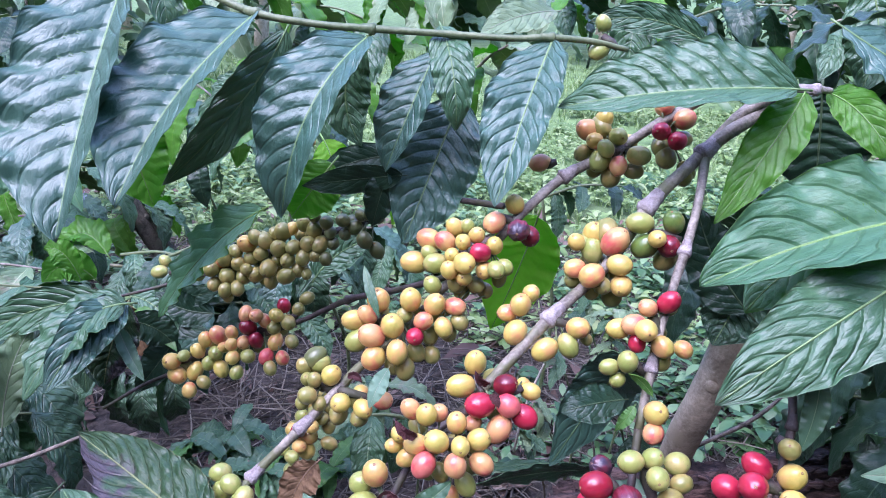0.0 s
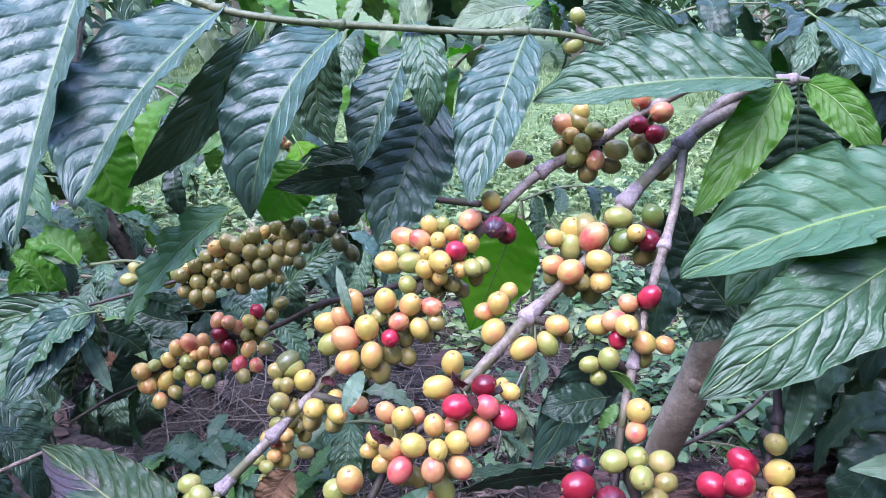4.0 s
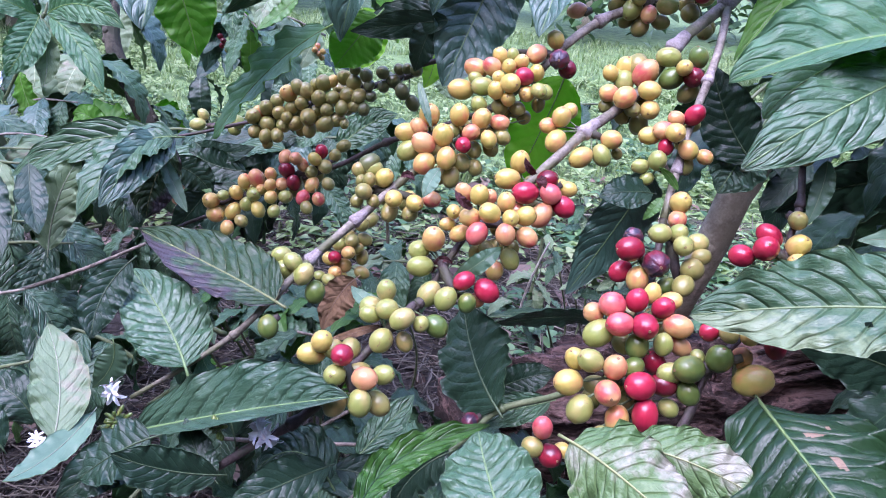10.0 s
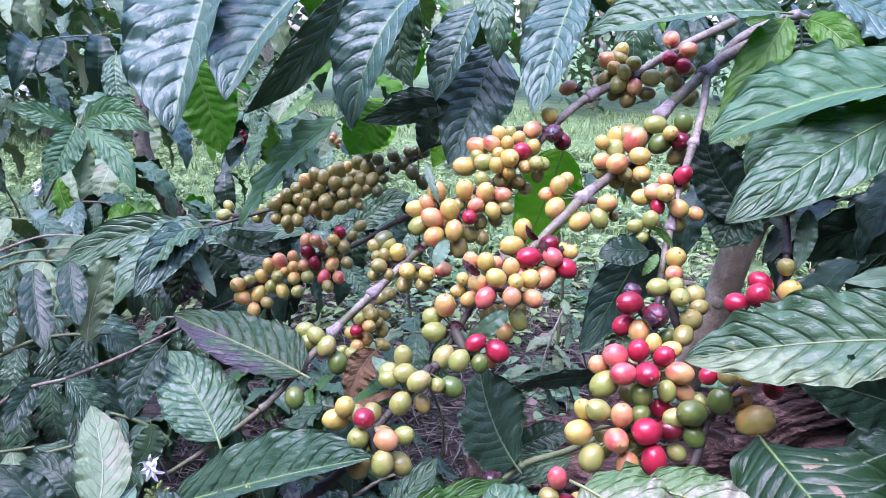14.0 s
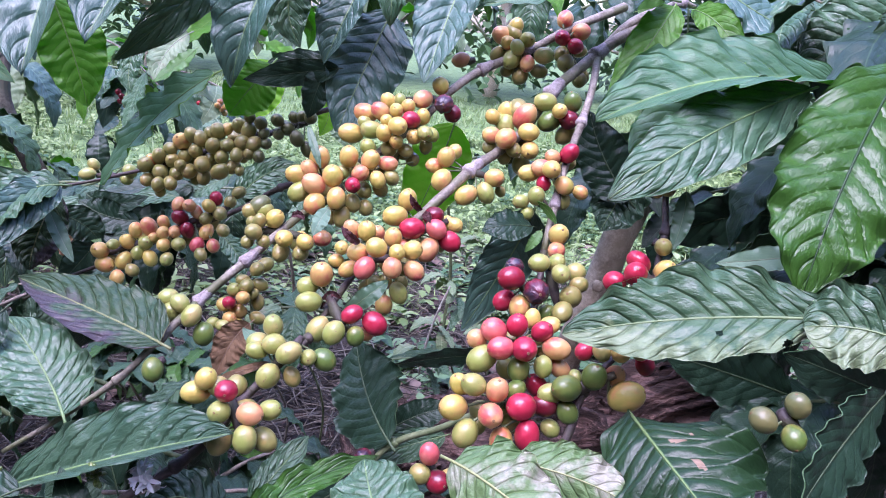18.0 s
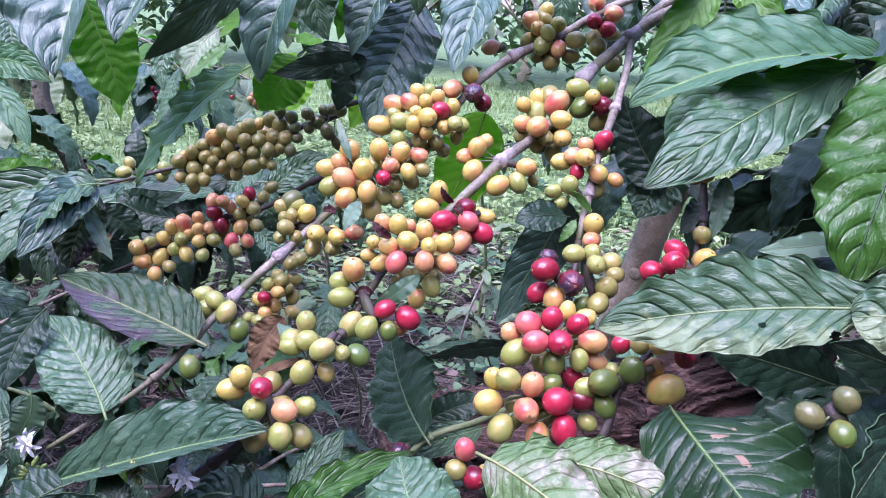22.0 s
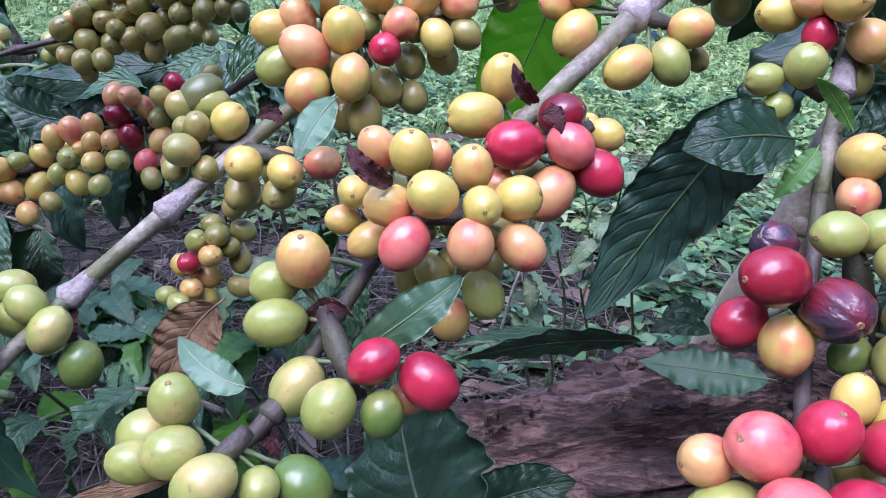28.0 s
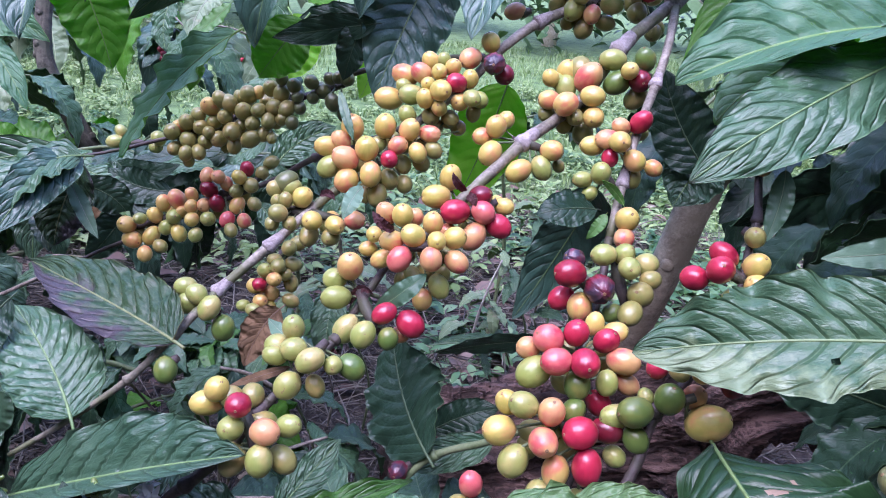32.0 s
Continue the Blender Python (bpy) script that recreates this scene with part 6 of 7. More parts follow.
spray((-0.782, 0.858, 0.481), (-0.608, 0.812, 0.527), 2, 0.100, ('ribbed', 'mid', 'pale'), 35, 40)
spray((-0.448, 0.837, 0.496), (-0.295, 0.766, 0.494), 3, 0.090, ('ribbed', 'ribbed', 'mid'), 36, 50)
spray((-0.425, 0.717, 0.436), (-0.477, 0.654, 0.415), 3, 0.090, ('ribbed', 'ribbed'), 37, 50)
spray((-1.096, 1.355, 0.657), (-0.717, 1.262, 0.767), 5, 0.130, ('mid', 'pale', 'dark'), 38, 40)
spray((-1.383, 1.673, 0.751), (-0.908, 1.535, 0.859), 5, 0.140, ('pale', 'mid', 'dark'), 39, 35)
spray((-1.269, 1.525, 0.576), (-1.023, 1.471, 0.676), 4, 0.120, ('ribbed', 'pale', 'mid'), 40, 40)
spray((-1.101, 1.639, 0.911), (-0.825, 1.493, 0.693), 4, 0.120, ('mid', 'pale'), 41, 40)
spray((-0.472, 1.106, 0.698), (-0.319, 0.991, 0.643), 3, 0.110, ('mid', 'young', 'pale'), 42, 30)
spray((-0.288, 1.043, 0.768), (-0.180, 0.979, 0.719), 3, 0.100, ('young', 'mid', 'pale'), 43, 30)
spray((-0.158, 1.028, 0.837), (-0.033, 0.972, 0.802), 4, 0.090, ('mid', 'pale', 'young'), 44, 25)
spray((-0.001, 0.844, 0.746), (0.041, 0.810, 0.787), 2, 0.080, ('pale', 'young'), 45, 30)
spray((0.074, 0.889, 0.841), (0.202, 0.839, 0.823), 4, 0.090, ('dark', 'mid', 'young'), 46, 35)
spray((0.234, 0.993, 0.796), (0.348, 0.909, 0.830), 4, 0.100, ('dark', 'dark', 'mid'), 47, 40)
spray((0.363, 0.899, 0.801), (0.435, 0.861, 0.824), 4, 0.100, ('dark', 'dark', 'mid'), 48, 45)
spray((-0.207, 0.930, 0.464), (-0.255, 0.893, 0.517), 2, 0.090, ('dark', 'dark'), 49, 45, True)
spray((0.097, 0.998, 0.566), (0.197, 0.965, 0.598), 3, 0.060, ('dark', 'mid'), 50, 40, True)
spray((-0.149, 0.959, 0.524), (-0.093, 0.906, 0.515), 2, 0.080, ('mid', 'pale'), 51, 45, True)
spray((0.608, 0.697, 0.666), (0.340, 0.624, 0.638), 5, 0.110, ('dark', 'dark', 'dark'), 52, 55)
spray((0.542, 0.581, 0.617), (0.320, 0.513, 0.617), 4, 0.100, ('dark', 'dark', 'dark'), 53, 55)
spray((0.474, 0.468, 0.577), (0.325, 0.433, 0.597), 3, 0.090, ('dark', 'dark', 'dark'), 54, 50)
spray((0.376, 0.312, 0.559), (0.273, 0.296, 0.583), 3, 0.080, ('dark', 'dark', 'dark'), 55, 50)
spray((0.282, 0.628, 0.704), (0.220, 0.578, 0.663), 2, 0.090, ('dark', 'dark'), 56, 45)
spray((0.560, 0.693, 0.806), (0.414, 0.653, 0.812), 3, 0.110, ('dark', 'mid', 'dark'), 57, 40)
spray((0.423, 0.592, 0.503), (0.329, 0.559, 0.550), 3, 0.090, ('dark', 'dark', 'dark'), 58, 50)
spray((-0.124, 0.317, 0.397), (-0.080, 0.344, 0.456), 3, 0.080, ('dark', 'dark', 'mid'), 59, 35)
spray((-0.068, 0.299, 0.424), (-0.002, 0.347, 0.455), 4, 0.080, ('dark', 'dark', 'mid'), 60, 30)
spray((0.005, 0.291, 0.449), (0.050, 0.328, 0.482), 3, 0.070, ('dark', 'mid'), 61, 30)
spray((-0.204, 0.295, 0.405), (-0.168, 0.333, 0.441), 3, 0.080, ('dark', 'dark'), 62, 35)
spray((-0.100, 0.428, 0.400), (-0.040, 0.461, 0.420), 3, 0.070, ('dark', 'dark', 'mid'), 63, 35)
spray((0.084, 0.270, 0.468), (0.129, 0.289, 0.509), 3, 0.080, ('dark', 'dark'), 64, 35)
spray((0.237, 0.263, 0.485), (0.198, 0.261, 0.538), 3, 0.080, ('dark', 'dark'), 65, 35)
spray((-0.962, 1.326, 0.303), (-0.780, 1.286, 0.432), 3, 0.100, ('ribbed', 'mid'), 66, 35, True)
spray((-0.983, 1.308, 0.417), (-0.848, 1.310, 0.522), 3, 0.100, ('ribbed', 'mid'), 67, 35, True)
spray((-1.238, 1.565, 0.458), (-1.112, 1.577, 0.628), 3, 0.120, ('ribbed', 'pale'), 68, 35, True)
spray((-0.449, 1.452, 0.476), (-0.333, 1.419, 0.566), 3, 0.100, ('dark', 'mid'), 69, 35, True)
spray((-0.590, 1.407, 0.469), (-0.495, 1.378, 0.566), 3, 0.100, ('dark', 'dark'), 70, 35, True)
spray((0.107, 0.708, 0.397), (0.087, 0.697, 0.445), 4, 0.036, ('pale', 'mid', 'pale'), 71, 5, True, 'pale green weed sprig standing in the litter', 0.0012, 'weed_sprig', 'weed', 'weed sprigs')
spray((0.147, 0.752, 0.398), (0.152, 0.745, 0.454), 4, 0.036, ('pale', 'mid', 'pale'), 72, 5, True, 'pale green weed sprig standing in the litter', 0.0012, 'weed_sprig', 'weed', 'weed sprigs')
spray((0.128, 0.805, 0.416), (0.100, 0.795, 0.465), 4, 0.036, ('pale', 'mid', 'pale'), 73, 5, True, 'pale green weed sprig standing in the litter', 0.0012, 'weed_sprig', 'weed', 'weed sprigs')
spray((0.190, 0.852, 0.423), (0.190, 0.844, 0.477), 4, 0.036, ('pale', 'mid', 'pale'), 74, 5, True, 'pale green weed sprig standing in the litter', 0.0012, 'weed_sprig', 'weed', 'weed sprigs')
spray((0.083, 0.682, 0.389), (0.065, 0.666, 0.425), 4, 0.036, ('pale', 'mid', 'pale'), 75, 5, True, 'pale green weed sprig standing in the litter', 0.0012, 'weed_sprig', 'weed', 'weed sprigs')
spray((0.169, 0.919, 0.425), (0.153, 0.914, 0.484), 4, 0.036, ('pale', 'mid', 'pale'), 76, 5, True, 'pale green weed sprig standing in the litter', 0.0012, 'weed_sprig', 'weed', 'weed sprigs')
spray((-0.069, 0.693, 0.411), (-0.084, 0.678, 0.449), 4, 0.036, ('pale', 'mid', 'pale'), 77, 5, True, 'pale green weed sprig standing in the litter', 0.0012, 'weed_sprig', 'weed', 'weed sprigs')
spray((-0.114, 0.701, 0.380), (-0.127, 0.682, 0.411), 4, 0.036, ('pale', 'mid', 'pale'), 78, 5, True, 'pale green weed sprig standing in the litter', 0.0012, 'weed_sprig', 'weed', 'weed sprigs')
spray((0.178, 0.701, 0.431), (0.177, 0.686, 0.470), 4, 0.036, ('pale', 'mid', 'pale'), 79, 5, True, 'pale green weed sprig standing in the litter', 0.0012, 'weed_sprig', 'weed', 'weed sprigs')
spray((-0.396, 0.776, 0.538), (-0.269, 0.735, 0.547), 3, 0.080, ('dark', 'dark', 'mid'), 80, 40)
spray((-0.014, 0.539, 0.507), (-0.062, 0.522, 0.519), 2, 0.060, ('pale', 'mid'), 82, 40)
spray((-0.194, 0.774, 0.584), (-0.135, 0.748, 0.576), 2, 0.070, ('dark', 'mid'), 83, 45)
spray((0.478, 0.542, 0.745), (0.323, 0.584, 0.839), 4, 0.120, ('dark', 'mid', 'dark'), 84, 30)
spray((0.435, 0.404, 0.698), (0.364, 0.451, 0.829), 4, 0.120, ('dark', 'mid', 'dark'), 85, 30)
spray((0.378, 0.299, 0.620), (0.316, 0.302, 0.679), 3, 0.100, ('dark', 'dark'), 86, 30)
spray((-0.439, 1.008, 0.851), (-0.258, 0.962, 0.830), 4, 0.110, ('young', 'mid', 'pale'), 87, 35)
spray((-0.291, 1.110, 0.801), (-0.118, 1.060, 0.772), 4, 0.110, ('young', 'mid', 'pale'), 88, 30)
spray((-0.063, 0.987, 0.847), (0.089, 0.943, 0.839), 4, 0.100, ('dark', 'dark', 'pale'), 89, 50)
spray((-0.273, 1.201, 0.620), (-0.386, 1.150, 0.652), 3, 0.100, ('mid', 'pale'), 90, 30)
spray((-0.500, 0.559, 0.529), (-0.381, 0.519, 0.572), 3, 0.085, ('ribbed', 'ribbed', 'pale'), 91, 65)
spray((-0.481, 0.517, 0.458), (-0.331, 0.503, 0.510), 4, 0.085, ('ribbed', 'ribbed', 'dark'), 92, 65)
spray((-0.421, 0.434, 0.449), (-0.322, 0.418, 0.507), 3, 0.080, ('ribbed', 'ribbed', 'dark'), 93, 65)
spray((-0.229, 0.410, 0.458), (-0.274, 0.396, 0.492), 3, 0.075, ('ribbed', 'ribbed', 'dark'), 94, 60)
spray((-0.351, 0.363, 0.441), (-0.279, 0.352, 0.489), 3, 0.075, ('ribbed', 'ribbed', 'mid'), 95, 60)
spray((-0.287, 0.683, 0.437), (-0.345, 0.637, 0.472), 3, 0.080, ('ribbed', 'ribbed', 'dark'), 96, 60)
spray((-0.174, 0.440, 0.476), (-0.213, 0.422, 0.493), 2, 0.070, ('ribbed', 'ribbed', 'dark'), 97, 60)
spray((-0.103, 0.386, 0.453), (-0.149, 0.359, 0.477), 3, 0.075, ('ribbed', 'ribbed', 'dark'), 98, 50)
spray((-0.083, 0.463, 0.459), (-0.118, 0.447, 0.482), 2, 0.070, ('ribbed', 'mid', 'dark'), 99, 50)
spray((-0.227, 0.762, 0.506), (-0.290, 0.740, 0.516), 3, 0.080, ('ribbed', 'ribbed', 'dark'), 100, 60)
spray((-0.185, 0.830, 0.542), (-0.236, 0.802, 0.568), 3, 0.080, ('ribbed', 'ribbed', 'mid'), 101, 60)
spray((-0.654, 0.776, 0.485), (-0.466, 0.750, 0.525), 4, 0.090, ('ribbed', 'pale', 'dark'), 102, 60)
spray((-0.449, 0.732, 0.465), (-0.533, 0.702, 0.456), 3, 0.090, ('ribbed', 'ribbed', 'dark'), 103, 60)
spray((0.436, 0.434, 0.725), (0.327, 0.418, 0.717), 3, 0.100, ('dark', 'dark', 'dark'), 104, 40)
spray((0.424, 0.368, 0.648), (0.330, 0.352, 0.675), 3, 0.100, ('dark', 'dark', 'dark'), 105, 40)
spray((-0.303, 0.558, 0.308), (-0.194, 0.567, 0.377), 3, 0.070, ('mid', 'young', 'mid'), 106, 20)
spray((-0.115, 0.511, 0.375), (-0.084, 0.519, 0.416), 2, 0.060, ('mid', 'young'), 108, 20)
spray((-0.108, 0.605, 0.459), (-0.052, 0.602, 0.500), 2, 0.055, ('pale', 'mid'), 110, 15)

spray((-0.228, 0.553, 0.444), (-0.220, 0.550, 0.462), 4, 0.042, ('smooth', 'mid', 'smooth_young'), 140, 5, True, 'small green weed sprig beside the bare soil', 0.0012, 'weed_sprig', 'weed', 'weed sprigs')
spray((-0.200, 0.576, 0.442), (-0.187, 0.574, 0.461), 4, 0.042, ('smooth', 'mid', 'smooth_young'), 141, 5, True, 'small green weed sprig beside the bare soil', 0.0012, 'weed_sprig', 'weed', 'weed sprigs')
spray((-0.161, 0.557, 0.439), (-0.147, 0.555, 0.457), 4, 0.042, ('smooth', 'mid', 'smooth_young'), 142, 5, True, 'small green weed sprig beside the bare soil', 0.0012, 'weed_sprig', 'weed', 'weed sprigs')
spray((-0.136, 0.581, 0.439), (-0.116, 0.579, 0.458), 4, 0.042, ('smooth', 'mid', 'smooth_young'), 143, 5, True, 'small green weed sprig beside the bare soil', 0.0012, 'weed_sprig', 'weed', 'weed sprigs')
spray((-0.198, 0.530, 0.434), (-0.186, 0.528, 0.453), 4, 0.042, ('smooth', 'mid', 'smooth_young'), 144, 5, True, 'small green weed sprig beside the bare soil', 0.0012, 'weed_sprig', 'weed', 'weed sprigs')
spray((-0.160, 0.524, 0.437), (-0.141, 0.522, 0.456), 4, 0.042, ('smooth', 'mid', 'smooth_young'), 145, 5, True, 'small green weed sprig beside the bare soil', 0.0012, 'weed_sprig', 'weed', 'weed sprigs')
spray((-0.134, 0.537, 0.436), (-0.150, 0.531, 0.453), 4, 0.042, ('smooth', 'mid', 'smooth_young'), 146, 5, True, 'small green weed sprig beside the bare soil', 0.0012, 'weed_sprig', 'weed', 'weed sprigs')
spray((-0.242, 0.540, 0.415), (-0.239, 0.537, 0.434), 4, 0.042, ('smooth', 'mid', 'smooth_young'), 147, 5, True, 'small green weed sprig beside the bare soil', 0.0012, 'weed_sprig', 'weed', 'weed sprigs')
spray((-0.104, 0.540, 0.437), (-0.085, 0.538, 0.455), 4, 0.042, ('smooth', 'mid', 'smooth_young'), 148, 5, True, 'small green weed sprig beside the bare soil', 0.0012, 'weed_sprig', 'weed', 'weed sprigs')
spray((-0.200, 0.583, 0.405), (-0.191, 0.581, 0.424), 4, 0.042, ('smooth', 'mid', 'smooth_young'), 149, 5, True, 'small green weed sprig beside the bare soil', 0.0012, 'weed_sprig', 'weed', 'weed sprigs')
spray((-0.331, 0.750, 0.548), (-0.206, 0.744, 0.580), 4, 0.085, ('ribbed', 'teal', 'dark'), 160, 50)
spray((-0.236, 0.730, 0.541), (-0.139, 0.723, 0.573), 3, 0.080, ('ribbed', 'teal', 'mid'), 161, 50)
spray((-0.166, 0.803, 0.564), (-0.101, 0.791, 0.584), 2, 0.075, ('teal', 'ribbed'), 162, 45)
spray((-0.291, 0.694, 0.502), (-0.217, 0.685, 0.533), 3, 0.080, ('ribbed', 'teal', 'dark'), 163, 55)
spray((-0.722, 1.011, 0.544), (-0.553, 0.986, 0.579), 4, 0.110, ('mid', 'ribbed', 'pale'), 164, 45)
spray((-0.687, 0.922, 0.496), (-0.538, 0.888, 0.537), 4, 0.100, ('ribbed', 'teal', 'mid'), 165, 50)
spray((-0.583, 1.073, 0.465), (-0.520, 1.085, 0.495), 3, 0.090, ('mid', 'ribbed', 'young'), 166, 40)
spray((-0.769, 1.234, 0.644), (-0.611, 1.183, 0.637), 3, 0.120, ('teal', 'mid', 'pale'), 167, 45)
spray((-0.575, 0.761, 0.477), (-0.470, 0.735, 0.516), 3, 0.100, ('ribbed', 'ribbed', 'teal'), 168, 55)
spray((-0.475, 1.190, 0.644), (-0.368, 1.132, 0.618), 3, 0.100, ('mid', 'young', 'teal'), 169, 40)
# the shrub goes on above and beside: unseen sprays added to shade the right
for start, end, seed in (((0.6, 0.42, 0.98), (0.4, 0.32, 0.93), 122), ((0.58, 0.22, 0.9), (0.42, 0.16, 0.84), 123), ((0.5, 0.3, 0.86), (0.4, 0.2, 0.78), 125), ((0.62, 0.52, 0.9), (0.47, 0.45, 0.84), 126), ((0.6, 0.4, 0.78), (0.48, 0.37, 0.73), 127)):
    spray(start, end, 5, 0.13, ('dark', 'mid', 'dark'), seed, 25)

# ---- trunks and the rotten log ----
def ridged(xyz, rad, sides, rough, ridge):
    v, f = tube(xyz, rad, sides, 0.0, 4)
    out = []
    for i, p in enumerate(v):
        c, k = xyz[i // sides], i % sides
        ca, sa = math.cos(6.2832 * k / sides), math.sin(6.2832 * k / sides)
        n = noise.noise(Vector((ca * 5, sa * 5, (i // sides) * 0.05))) * ridge + noise.noise(Vector((ca * 13, sa * 13, (i // sides) * 0.07))) * ridge * 0.7 + abs(noise.noise(Vector((ca * 26, sa * 26, (i // sides) * 0.05)))) * ridge * 0.5 + noise.noise(Vector(p) * 45) * rough * 1.6 + noise.noise(Vector(p) * 95) * rough + noise.noise(Vector(p) * 190) * rough * 0.5
        out.append(np.array(c) + (np.array(p) - c) * (1 + n))
    return out, f


def coffee_tree(label, pts, knots, wood=None, rough=0.025, ridge=0.05):
    wood = wood or TRUNK
    base = np.array(pts[0][:3])
    ob = thing("coffee_tree", base, label, "tree")
    line = smooth_line(pts, 16)
    xyz, rad = line[:, :3] - base, line[:, 3] / 1000
    v, f = ridged(xyz, rad, 36, rough, ridge)
    part("trunk", mesh_of("trunk", v, f, [wood]), ob)
    rng = np.random.default_rng(len(pts))
    for i in knots:
        j = min(len(xyz) - 2, i * 16 + int(rng.integers(-5, 6)))
        d = rng.normal(0, 1, 3) + np.array([0, -1.6, 0.3])
        d /= np.linalg.norm(d)
        r = rad[j]
        v, f = tube(np.array([xyz[j] + d * r * k for k in (0.5, 0.95, 1.15, 1.22)]), [r * 0.5, r * 0.42, r * 0.34, r * 0.12], 9, 0.15, i)
        part("knot", mesh_of("knot", v, f, [wood]), ob, "pale broken branch stub")
    return ob


def ledged(xyz, rad, sides):
    """A tube of rotten wood that breaks into long ledges and blocks."""
    v, f = tube(xyz, rad, sides, 0.0, 4)
    run = np.concatenate([[0], np.cumsum(np.linalg.norm(xyz[1:] - xyz[:-1], axis=1))])
    out = []
    for i, p in enumerate(v):
        c, k, s = xyz[i // sides], i % sides, run[i // sides]
        a = 6.2832 * k / sides
        ca, sa = math.cos(a), math.sin(a)
        n = 0.0
        wob = noise.noise(Vector((ca * 3, sa * 3, s * 9))) * 0.5
        for around, along, depth in ((4.0, 7.0, 0.2), (8.0, 16.0, 0.13), (15.0, 34.0, 0.06)):
            n += (noise.cell(Vector((a * around / 2 + wob, s * along + a * 0.9 + wob, around))) - 0.35) * depth
        n += noise.noise(Vector((ca * 2.6, sa * 2.6, s * 4))) * 0.2
        q = Vector(p)
        n += noise.noise(q * 60) * 0.035 + noise.noise(q * 150) * 0.03 + noise.noise(q * 330) * 0.018
        out.append(np.array(c) + (np.array(p) - c) * (1 + n))
    return out, f


def dead_log(label, pts):
    base = np.array(pts[0][:3])
    ob = thing("dead_log", base, label, "log")
    line = smooth_line(pts, 44)
    xyz, rad = line[:, :3] - base, line[:, 3] / 1000
    v, f = ledged(xyz, rad, 190)
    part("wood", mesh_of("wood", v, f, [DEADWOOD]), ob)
    rng = np.random.default_rng(77)
    for i in range(30):
        j = int(rng.integers(4, len(xyz) - 24))
        n = int(rng.integers(10, 22))
        a = rng.uniform(0.5, 2.9)
        piece = []
        for k in range(n):
            q = xyz[min(j + k, len(xyz) - 1)]
            t = xyz[min(j + k + 1, len(xyz) - 1)] - xyz[max(j + k - 1, 0)]
            t /= np.linalg.norm(t) + 1e-9
            s = np.cross(t, (0, 0, 1))
            w = np.cross(s, t)
            piece.append(q + (s * math.cos(a) + w * math.sin(a)) * rad[min(j + k, len(rad) - 1)] * (1.0 + 0.05 * math.sin(k)) + rng.normal(0, 0.0012, 3))
        r = rng.uniform(0.0012, 0.0035)
        v, f = tube(np.array(piece), [r * math.sin(math.pi * (k + 0.6) / (n + 0.2)) for k in range(n)], 6, 0.3, i)
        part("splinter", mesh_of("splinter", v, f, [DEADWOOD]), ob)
    return ob


coffee_tree('smooth grey-brown coffee trunk leaning out of the leaf litter', [(0.213, 0.654, 0.309, 19), (0.215, 0.608, 0.428, 14.5), (0.217, 0.577, 0.498, 14.5), (0.224, 0.561, 0.549, 14.5), (0.240, 0.568, 0.608, 14.5), (0.272, 0.591, 0.657, 14.5), (0.347, 0.626, 0.711, 16), (0.418, 0.658, 0.764, 12)], (3, 5))
coffee_tree('thin dark leaning coffee trunk with knots', [(-0.427, 1.082, 0.302, 17), (-0.494, 1.078, 0.404, 16), (-0.528, 1.066, 0.475, 15), (-0.555, 1.063, 0.537, 13), (-0.579, 1.069, 0.595, 12), (-0.582, 1.095, 0.675, 11), (-0.573, 1.143, 0.790, 9), (-0.569, 1.187, 0.925, 7)], (1, 2, 2, 3, 3, 4, 4, 5), DARKBARK, 0.07, 0.1)
dead_log('dark rotten fallen log with ridged crumbling wood', [(0.014, 0.474, 0.392, 44), (0.056, 0.494, 0.388, 54), (0.117, 0.511, 0.401, 58), (0.192, 0.532, 0.400, 60), (0.286, 0.562, 0.394, 56), (0.302, 0.546, 0.442, 52), (0.429, 0.598, 0.434, 45)])


# ---- blossoms ----
def star_mesh(variant):
    """A coffee flower: a short tube and six narrow petals, opening along +z; unit size."""
    rng = np.random.default_rng(900 + variant)
    pieces = [tube(np.array([(0, 0, -0.5), (0, 0, -0.2), (0, 0, 0)]), [0.05, 0.06, 0.09], 6)]
    for i in range(6):
        a = i * math.pi / 3 + rng.uniform(-0.1, 0.1)
        lift = rng.uniform(0.0, 0.35)
        d, s = np.array([math.cos(a), math.sin(a), 0]), np.array([-math.sin(a), math.cos(a), 0])
        pv = []
        for r, w, z in ((0.03, 0.05, 0.0), (0.25, 0.12, 0.08 + lift * 0.3), (0.5, 0.14, 0.1 + lift * 0.6), (0.75, 0.09, 0.05 + lift), (0.88, 0.01, lift)):
            pv += [d * r + s * w + np.array([0, 0, z]), d * r + np.array([0, 0, z - 0.03]), d * r - s * w + np.array([0, 0, z])]
        pf = [(3 * j + k, 3 * j + k + 1, 3 * j + k + 4, 3 * j + k + 3) for j in range(4) for k in range(2)]
        pieces.append((pv, pf))
    v, f = join(*pieces)
    return mesh_of("flower", v, f, [PETAL])


STARS = [star_mesh(i) for i in range(3)]


def blossom(at, count, radius, size, label):
    rng = np.random.default_rng(int(abs(at[0]) * 9000) + count)
    ob = thing("coffee_blossom", at, label, "flower", "white coffee blossoms")
    for i in range(count):
        d = Vector(rng.normal(0, 1, 3) + np.array([0, -0.5, 0.6])).normalized()
        s = size * rng.uniform(0.8, 1.2)
        part("flower", STARS[i % 3], ob, at=Matrix.Translation(d * radius * rng.uniform(0.6, 1)) @ d.to_track_quat("Z", "Y").to_matrix().to_4x4() @ Matrix.Diagonal((s, s, s, 1)))
    return ob


